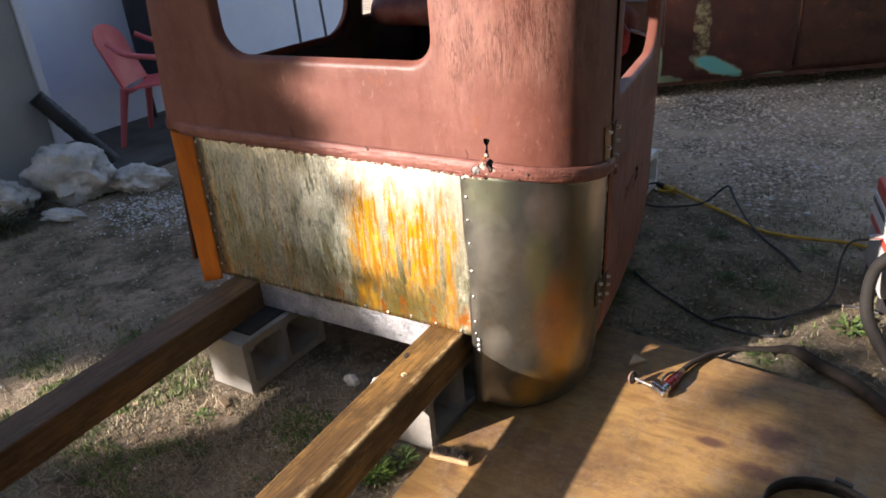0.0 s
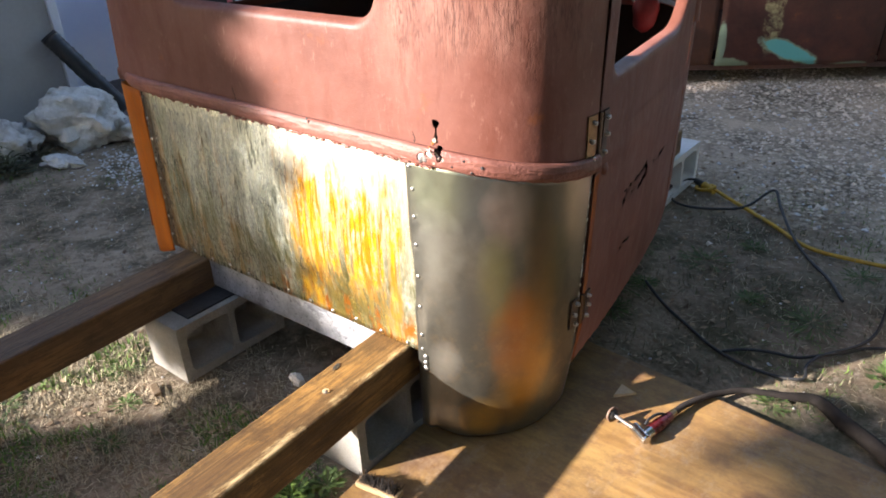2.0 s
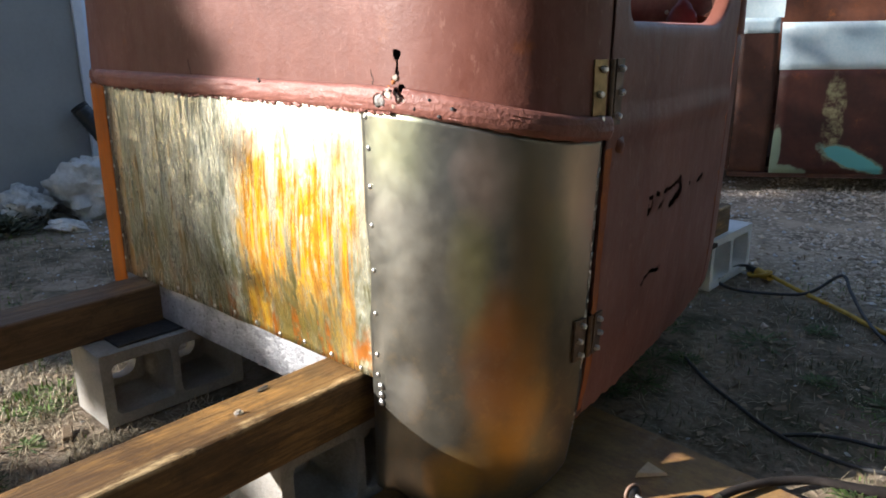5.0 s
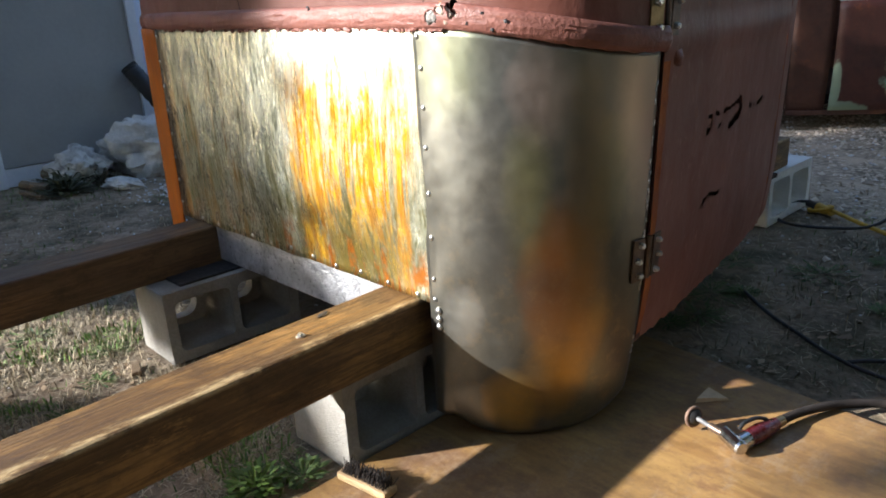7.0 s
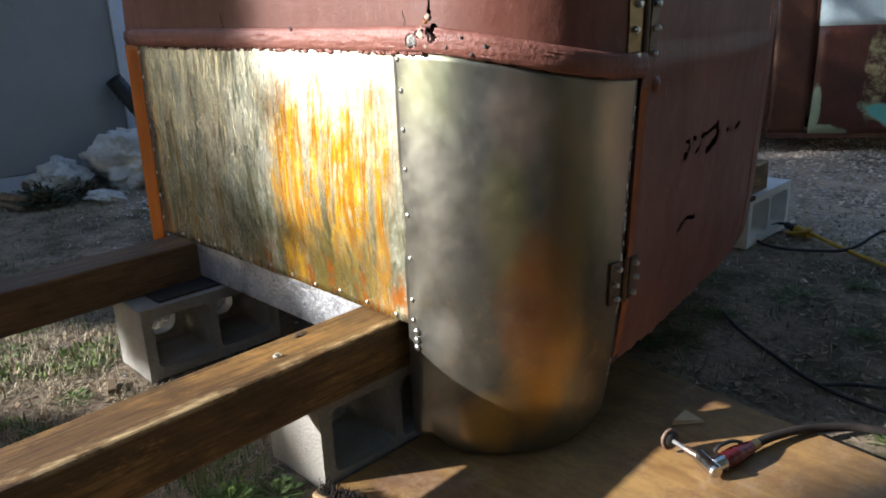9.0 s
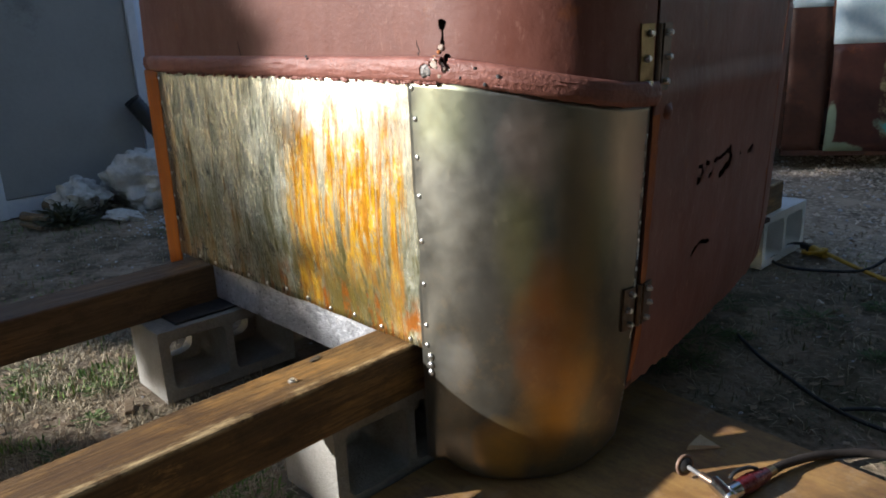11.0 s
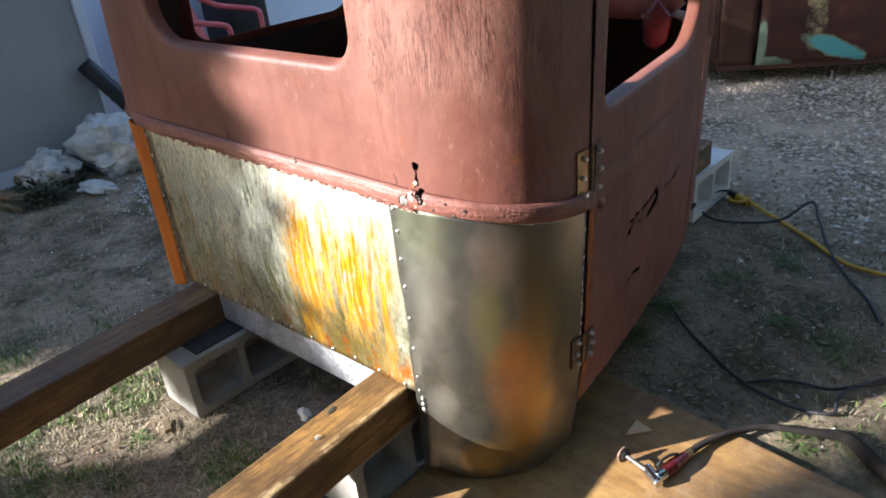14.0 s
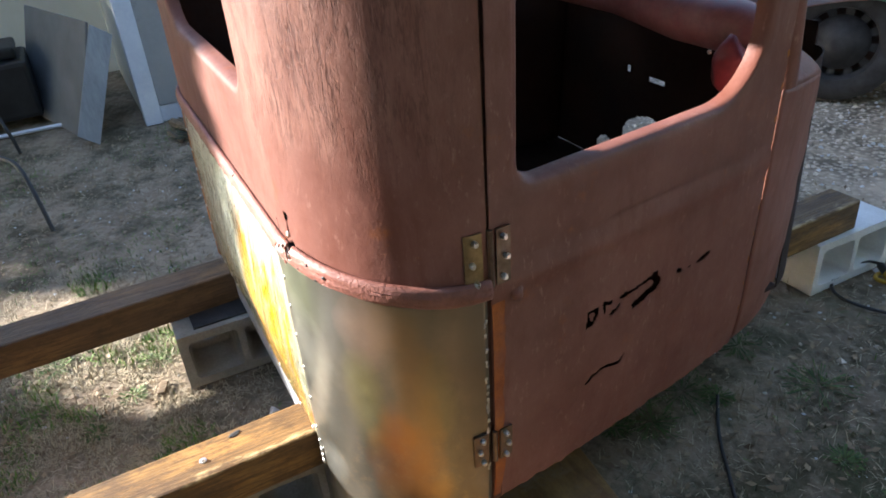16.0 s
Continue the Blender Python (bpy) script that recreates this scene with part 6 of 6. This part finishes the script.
tube(bm, [(-2.75, -0.78, 0.30), (-3.3, -0.9, 0.34), (-3.72, -0.80, 0.30), (-3.68, -0.745, 0.14), (-3.65, -0.72, 0.0)], 0.011, 8)
single("chair_frame", bm, BLACK, "bent black metal tube legs of a folding chair", "chair frame", smooth=True)

# ---- ground cover ----


def scatter_blades(name, mat, label, places, seed, long=(0.03, 0.08), wide=0.0022, lie=0.5):
    """Thin grass blades at the given places, as one object."""
    rnd = random.Random(seed)
    verts, faces = [], []
    for x, y in places:
        z = flat_near(x, y)
        a, ln = rnd.uniform(0, 2 * math.pi), rnd.uniform(*long)
        up = rnd.uniform(0.05, 1.0) ** (1 + lie)
        d = Vector((math.cos(a) * (1 - up), math.sin(a) * (1 - up), up + 0.05)).normalized() * ln
        side = Vector((-math.sin(a), math.cos(a), 0)) * wide
        p = Vector((x, y, z))
        k = len(verts)
        mid = p + d * 0.55 + Vector((0, 0, ln * 0.08))
        verts += [p - side, p + side, mid + side * 0.8, mid - side * 0.8, p + d - Vector((0, 0, ln * 0.1 * up))]
        faces += [(k, k + 1, k + 2, k + 3), (k + 3, k + 2, k + 4)]
    ob = quick(verts, faces, name, mat)
    return tagged(ob, label, "grass", kind="stuff")


def free(x, y):
    """True off the plywood and the blocks."""
    if -0.07 < x < 1.2 and -1.9 < y < 0.68:
        return False
    return not (-0.26 < x < -0.06 and -0.21 < y < 0.2) and not (-0.98 < x < -0.78 and -0.24 < y < 0.17)


rnd = random.Random(7)


def places(n, x0, x1, y0, y1, dens, k=3.0):
    out = []
    while len(out) < n:
        x, y = rnd.uniform(x0, x1), rnd.uniform(y0, y1)
        w = noise.noise(Vector((x * k, y * k, 5.0))) * 0.6 + 0.5
        if free(x, y) and rnd.random() < max(0.0, w) * dens(x, y):
            out.append((x, y))
    return out


def patch_core(x, y):
    return max(0.0, 1 - ((x + 0.95) / 0.95) ** 2 - ((y + 0.5) / 0.55) ** 2) ** 0.5


scatter_blades("dry_grass", STRAW, "matted dry straw-coloured grass on the soil", places(27000, -2.1, 0.0, -1.3, 0.05, lambda x, y: patch_core(x, y) * (1.0 if noise.noise(Vector((x * 9, y * 9, 1))) > -0.15 else 0.12), 4), 1, (0.010, 0.040), 0.0012, 4.0)
scatter_blades("dry_grass", STRAW, "sparse dry grass litter over the yard", places(20000, -3.6, 2.2, -1.6, 2.6, lambda x, y: 0.5, 1.6), 2, (0.012, 0.045), 0.0014, 3.0)
scatter_blades("green_grass", GRASS, "small green grass tufts among dry straw", places(3400, -1.8, -0.1, -1.1, 0.0, lambda x, y: patch_core(x, y) if noise.noise(Vector((x * 5, y * 5, 2))) > 0.12 else 0.0, 5), 3, (0.012, 0.04), 0.0022, 1.2)
scatter_blades("green_grass", GRASS, "thin dull green grass on the trodden soil", places(9000, -3.6, 2.2, -1.4, 2.3, lambda x, y: 0.6 if noise.noise(Vector((x * 1.7, y * 1.7, 8))) > 0.12 else 0.02, 3), 4, (0.012, 0.035), 0.0016, 1.5)


scatter_blades("green_grass", leafy("dull dark green blades", (0.07, 0.08, 0.035), (0.17, 0.165, 0.095)), "scruffy dark grass beside the cab", places(3600, 0.2, 1.5, 0.66, 1.9, lambda x, y: 0.9 if noise.noise(Vector((x * 3.5, y * 3.5, 3))) > -0.05 else 0.06, 4), 9, (0.010, 0.032), 0.0014, 1.8)
scatter_blades("dry_grass", STRAW, "pale dead stalks lying beside the cab", places(2200, 0.1, 1.8, 0.66, 2.2, lambda x, y: 0.8, 3), 10, (0.012, 0.045), 0.0011, 4.0)


def scatter_stones(name, mat, label, spots, seed):
    """Small angular stones, as one object."""
    r2 = random.Random(seed)
    verts, faces = [], []
    for x, y, size in spots:
        z = flat_near(x, y) + size * 0.25
        k = len(verts)
        a = r2.uniform(0, 3.14)
        for ux, uy, uz in ((1, 0, 0), (0, 1, 0), (-1, 0, 0), (0, -1, 0), (0, 0, 1), (0, 0, -1)):
            j = size * r2.uniform(0.65, 1.2)
            q = Vector((ux * j, uy * j * 0.8, uz * j * 0.6))
            verts.append((x + q.x * math.cos(a) - q.y * math.sin(a) + (r2.uniform(-0.3, 0.3) * size if uz else 0), y + q.x * math.sin(a) + q.y * math.cos(a), z + q.z + r2.uniform(-0.15, 0.15) * size))
        for i in range(4):
            faces += [(k + i, k + (i + 1) % 4, k + 4), (k + (i + 1) % 4, k + i, k + 5)]
    return tagged(quick(verts, faces, name, mat), label, "gravel", kind="stuff")


spots = []
while len(spots) < 19000:
    x, y = rnd.uniform(-2.6, 3.0), rnd.uniform(1.5, 5.6)
    e = y + 0.7 * noise.noise(Vector((x * 1.3, y * 1.3, 0)))
    w = min(1.0, max(0.03, (e - 1.9) / 0.7)) * (0.22 + 0.78 * min(1, max(0, 0.5 + 4 * noise.noise(Vector((x * 1.1, y * 1.1, 9))))))
    if rnd.random() < w:
        spots.append((x, y, 0.006 + 0.016 * rnd.random() ** 3))
scatter_stones("driveway_gravel", PEBBLE, "loose grey and beige driveway gravel", spots, 5)
spots = [(rnd.uniform(-1.6, 2.6), rnd.uniform(1.9, 4.2), rnd.uniform(0.009, 0.019)) for _ in range(520)]
spots += [(rnd.gauss(-2.62, 0.22), rnd.gauss(0.86, 0.16), rnd.uniform(0.004, 0.013)) for _ in range(900)]
spots += [(rnd.uniform(-3.2, 1.8), rnd.uniform(-1.0, 2.4), rnd.uniform(0.003, 0.010)) for _ in range(700)]
spots = [q for q in spots if free(q[0], q[1])]
scatter_stones("white_chips", WHITE_PEBBLE, "white limestone chips strewn on the soil", spots, 6)


verts, faces = [], []
for x, y in places(8200, -3.6, 2.4, -1.5, 2.6, lambda x, y: 0.8, 2.0):
    a, sz = rnd.uniform(0, 6.28), rnd.uniform(0.006, 0.017)
    u, w = Vector((math.cos(a), math.sin(a), rnd.uniform(-0.3, 0.5))) * sz, Vector((-math.sin(a), math.cos(a), rnd.uniform(-0.2, 0.4))) * sz * 0.55
    p = Vector((x, y, flat_near(x, y) + 0.006))
    k = len(verts)
    verts += [p - u, p + w, p + u, p - w]
    faces.append((k, k + 1, k + 2, k + 3))
tagged(quick(verts, faces, "leaf_litter", LITTER), "dry brown leaf litter strewn over the yard", "leaf litter", kind="stuff")


DULL_LEAF = leafy("dull green weed leaves", (0.03, 0.06, 0.014), (0.11, 0.17, 0.04))


def weed(at, radius, count, seed, size=0.03, tall=0.10, mat=DULL_LEAF):
    """A low broad-leaved weed."""
    r2 = random.Random(seed)
    verts, faces = [], []
    for _ in range(count):
        a, rr = r2.uniform(0, 6.28), radius * r2.random() ** 0.6
        p = Vector(at) + Vector((math.cos(a) * rr, math.sin(a) * rr, tall * r2.uniform(0.1, 1) * (1 - 0.6 * rr / radius)))
        d = Vector((math.cos(a) + r2.uniform(-0.7, 0.7), math.sin(a) + r2.uniform(-0.7, 0.7), r2.uniform(-0.2, 0.6))).normalized() * size * r2.uniform(0.6, 1.4)
        s = d.cross(Vector((0, 0, 1))).normalized() * size * 0.3
        k = len(verts)
        verts += [p, p + d * 0.45 + s, p + d, p + d * 0.45 - s, Vector(at) + (p - Vector(at)) * 0.2]
        faces += [(k, k + 1, k + 2, k + 3), (k + 4, k, k + 1)]
    return tagged(quick(verts, faces, "weed", mat), "low broad-leaved green weed growing in the soil", "weed", "weeds in the yard")


weed((-0.165, -0.355, 0), 0.052, 150, 1, 0.018, 0.05, GRASS)
weed((-0.12, -0.275, 0), 0.045, 90, 4, 0.014, 0.045, DULL_LEAF)
weed((0.70, 0.69, 0), 0.05, 50, 2, 0.013, 0.02)
weed((-3.42, 0.36, 0), 0.17, 160, 3, 0.035, 0.13, leafy("dull grey-green weed leaves", (0.05, 0.06, 0.03), (0.12, 0.13, 0.07)))
weed((-3.22, 0.30, 0), 0.16, 200, 13, 0.03, 0.10, leafy("dark scrubby weed leaves", (0.03, 0.035, 0.018), (0.09, 0.095, 0.045)))
weed((-3.32, 0.52, 0), 0.12, 130, 14, 0.03, 0.09, leafy("dry grey weed leaves", (0.06, 0.055, 0.035), (0.15, 0.13, 0.085)))
weed((0.95, 0.98, 0), 0.06, 50, 5, 0.025, 0.05)
for k, (x, y) in enumerate(((-0.86, -0.40), (-1.02, -0.30), (-1.30, -0.42), (-0.74, -0.52), (-1.16, -0.62))):
    weed((x, y, 0), 0.045 + 0.02 * (k % 3), 60, 30 + k, 0.011, 0.014, DULL_LEAF)
for k, (x, y) in enumerate(((0.06, 0.80), (0.10, 0.90), (0.05, 1.06), (0.12, 1.13), (-0.02, 1.36), (0.24, 1.41), (0.47, 1.22), (0.75, 1.59), (0.69, 1.18), (0.36, 1.62))):
    weed((x, y, 0), 0.05 + 0.03 * (k % 3), 110, 50 + k, 0.009, 0.016, DULL_LEAF)
bm = box(bmesh.new(), -0.03, 0.03, -0.012, 0.012, 0.0, 0.012, 0.003, pose(-0.839, -0.31, 0.0, 0, 0, -20))
single("wood_chip", bm, OLD_WOOD, "pale wood chip lying in the grass", "wood chip")
bm = stone(bmesh.new(), (-0.50, -0.03, 0.015), (0.03, 0.018, 0.022), 21, 2, 0.5)
single("stone_chip", bm, LIMESTONE, "small white stone chip under the cab", "stone")
bm = stone(bmesh.new(), (-0.235, -0.19, 0.20), (0.035, 0.03, 0.01), 23, 2, 0.5)
single("stone_chip", bm, LIMESTONE, "broken pale block corner on the concrete block", "stone")

# ---- unseen trees added to shade the yard ----


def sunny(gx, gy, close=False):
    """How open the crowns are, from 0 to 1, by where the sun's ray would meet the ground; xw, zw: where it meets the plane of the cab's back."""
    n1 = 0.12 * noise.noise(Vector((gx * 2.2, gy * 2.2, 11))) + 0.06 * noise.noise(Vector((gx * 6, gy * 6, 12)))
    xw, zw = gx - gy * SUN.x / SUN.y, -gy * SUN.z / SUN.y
    # close: the slender tree alone, cut to leave a straight shade edge
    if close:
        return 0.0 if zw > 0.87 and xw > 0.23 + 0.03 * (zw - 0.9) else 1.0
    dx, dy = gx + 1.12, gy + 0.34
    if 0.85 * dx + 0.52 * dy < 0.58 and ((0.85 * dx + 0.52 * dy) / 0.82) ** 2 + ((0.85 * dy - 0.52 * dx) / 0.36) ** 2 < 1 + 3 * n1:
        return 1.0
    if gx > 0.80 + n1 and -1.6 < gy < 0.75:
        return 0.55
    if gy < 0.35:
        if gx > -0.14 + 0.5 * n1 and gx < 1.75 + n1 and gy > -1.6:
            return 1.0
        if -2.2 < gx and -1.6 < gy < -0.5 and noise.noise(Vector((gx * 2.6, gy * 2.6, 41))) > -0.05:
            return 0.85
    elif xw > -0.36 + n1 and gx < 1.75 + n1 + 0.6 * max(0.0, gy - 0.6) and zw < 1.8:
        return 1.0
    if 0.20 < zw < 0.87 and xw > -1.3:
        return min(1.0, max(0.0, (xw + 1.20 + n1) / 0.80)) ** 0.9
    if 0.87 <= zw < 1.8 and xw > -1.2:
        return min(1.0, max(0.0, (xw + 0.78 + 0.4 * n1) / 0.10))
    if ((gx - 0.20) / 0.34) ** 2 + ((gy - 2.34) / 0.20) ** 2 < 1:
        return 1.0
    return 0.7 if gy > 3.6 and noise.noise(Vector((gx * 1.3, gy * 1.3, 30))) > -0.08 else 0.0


def leaf_card(verts, faces, p, size, r2):
    a, b = r2.uniform(0, 6.28), r2.uniform(-0.9, 0.9)
    u = Vector((math.cos(a), math.sin(a), b)).normalized()
    w = u.cross(Vector((r2.uniform(-1, 1), r2.uniform(-1, 1), r2.uniform(-1, 1)))).normalized()
    k = len(verts)
    verts += [p, p + u * size * 0.5 + w * size * 0.3, p + u * size, p + u * size * 0.5 - w * size * 0.3]
    faces.append((k, k + 1, k + 2, k + 3))


def tree(root, clumps, leaves, size, seed, gap=False, spread=1.0, label="unseen leafy tree with brown trunk and crown opened for sun patches"):
    """Trunk and limbs to each clump, and a crown of small leaves round the clumps."""
    r2 = random.Random(seed)
    t = thing("tree", root, label, "tree", "trees round the yard")
    root = Vector(root)
    mid = sum((Vector(c) for c in clumps), Vector()) / len(clumps)
    fork = root + (mid - root) * 0.45
    fork.z = max(1.8, fork.z * 0.8)
    bm = bmesh.new()
    tube(bm, [root - Vector((0, 0, 0.1)), root + (fork - root) * 0.5 + Vector((0.08, -0.05, 0)), fork], lambda q: 0.22 - 0.09 * q, 12)
    for c in clumps:
        c = Vector(c)
        h = fork + (c - fork) * 0.5 + Vector((r2.uniform(-0.3, 0.3), r2.uniform(-0.3, 0.3), r2.uniform(0, 0.3)))
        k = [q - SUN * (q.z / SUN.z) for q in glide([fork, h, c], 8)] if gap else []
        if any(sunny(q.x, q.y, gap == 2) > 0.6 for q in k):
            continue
        tube(bm, [fork - (fork - root) * 0.04, h, c], lambda q: 0.085 - 0.065 * q, 8)
    part("trunk", bm, BARK, t, "rough brown trunk and limbs", smooth=True)
    verts, faces = [], []
    made = 0
    while made < leaves:
        c = Vector(r2.choice(clumps))
        p = c + Vector((r2.gauss(0, spread), r2.gauss(0, spread), r2.gauss(0, spread * 0.7)))
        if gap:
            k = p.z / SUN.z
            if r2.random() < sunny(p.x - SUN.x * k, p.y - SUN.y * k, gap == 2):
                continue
        leaf_card(verts, faces, p - root, size * r2.uniform(0.6, 1.3), r2)
        made += 1
    crown = quick(verts, faces, "crown", LEAF)
    crown.parent = t
    return t


def up_sun(gx, gy, d):
    return (gx + SUN.x * d, gy + SUN.y * d, SUN.z * d)


# unseen crowns, opened by sunny() where the dappled sun should fall
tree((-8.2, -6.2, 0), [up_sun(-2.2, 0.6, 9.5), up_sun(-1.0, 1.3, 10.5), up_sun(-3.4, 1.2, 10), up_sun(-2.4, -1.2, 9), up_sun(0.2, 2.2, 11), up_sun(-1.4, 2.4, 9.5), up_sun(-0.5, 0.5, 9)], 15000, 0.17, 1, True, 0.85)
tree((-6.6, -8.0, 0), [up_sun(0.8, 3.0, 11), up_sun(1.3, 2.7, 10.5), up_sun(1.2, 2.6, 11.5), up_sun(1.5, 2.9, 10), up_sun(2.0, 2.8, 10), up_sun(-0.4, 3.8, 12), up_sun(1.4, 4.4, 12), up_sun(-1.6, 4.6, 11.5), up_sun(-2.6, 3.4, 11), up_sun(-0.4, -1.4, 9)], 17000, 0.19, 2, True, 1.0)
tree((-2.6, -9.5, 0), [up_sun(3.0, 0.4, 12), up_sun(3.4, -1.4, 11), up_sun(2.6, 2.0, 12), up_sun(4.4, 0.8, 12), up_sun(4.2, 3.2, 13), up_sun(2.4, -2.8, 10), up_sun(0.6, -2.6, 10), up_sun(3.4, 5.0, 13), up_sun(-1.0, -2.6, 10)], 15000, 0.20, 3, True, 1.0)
# unseen trees added to hold back low sky light and darken the steel's reflections
for k, (x, y) in enumerate(((4.5, -2.6), (9.2, 0.4), (9.6, 4.2), (6.4, 7.5), (3.4, -5.2), (0.4, -7.0))):
    tree((x, y, 0), [(x + random.uniform(-1.1, 1.1), y + random.uniform(-1.5, 1.5), random.uniform(0.5, 6.0)) for _ in range(14)], 8000, 0.28, 10 + k, False, 0.6, "unseen dense leafy tree added to hold back sky light")
# unseen high crown added to keep sky light off the door
tree((3.9, 2.6, 0), [(random.uniform(2.0, 4.8), random.uniform(0.2, 5.0), random.uniform(3.0, 6.0)) for _ in range(16)], 9000, 0.26, 31, False, 0.6, "unseen tall tree with a high crown, added to dim the door")
# unseen slender tree added for the shade edge on the cab's upper corner
tree((-1.2, -4.6, 0), [up_sun(1.75, 2.35, 6.7), up_sun(2.0, 2.3, 6.8), up_sun(2.0, 2.9, 7.2), up_sun(2.4, 3.1, 7.4), up_sun(2.5, 2.6, 7.0), up_sun(2.3, 3.5, 8.0)], 17000, 0.055, 33, 2, 0.30, "unseen slender leafy tree added to shade the cab corner")
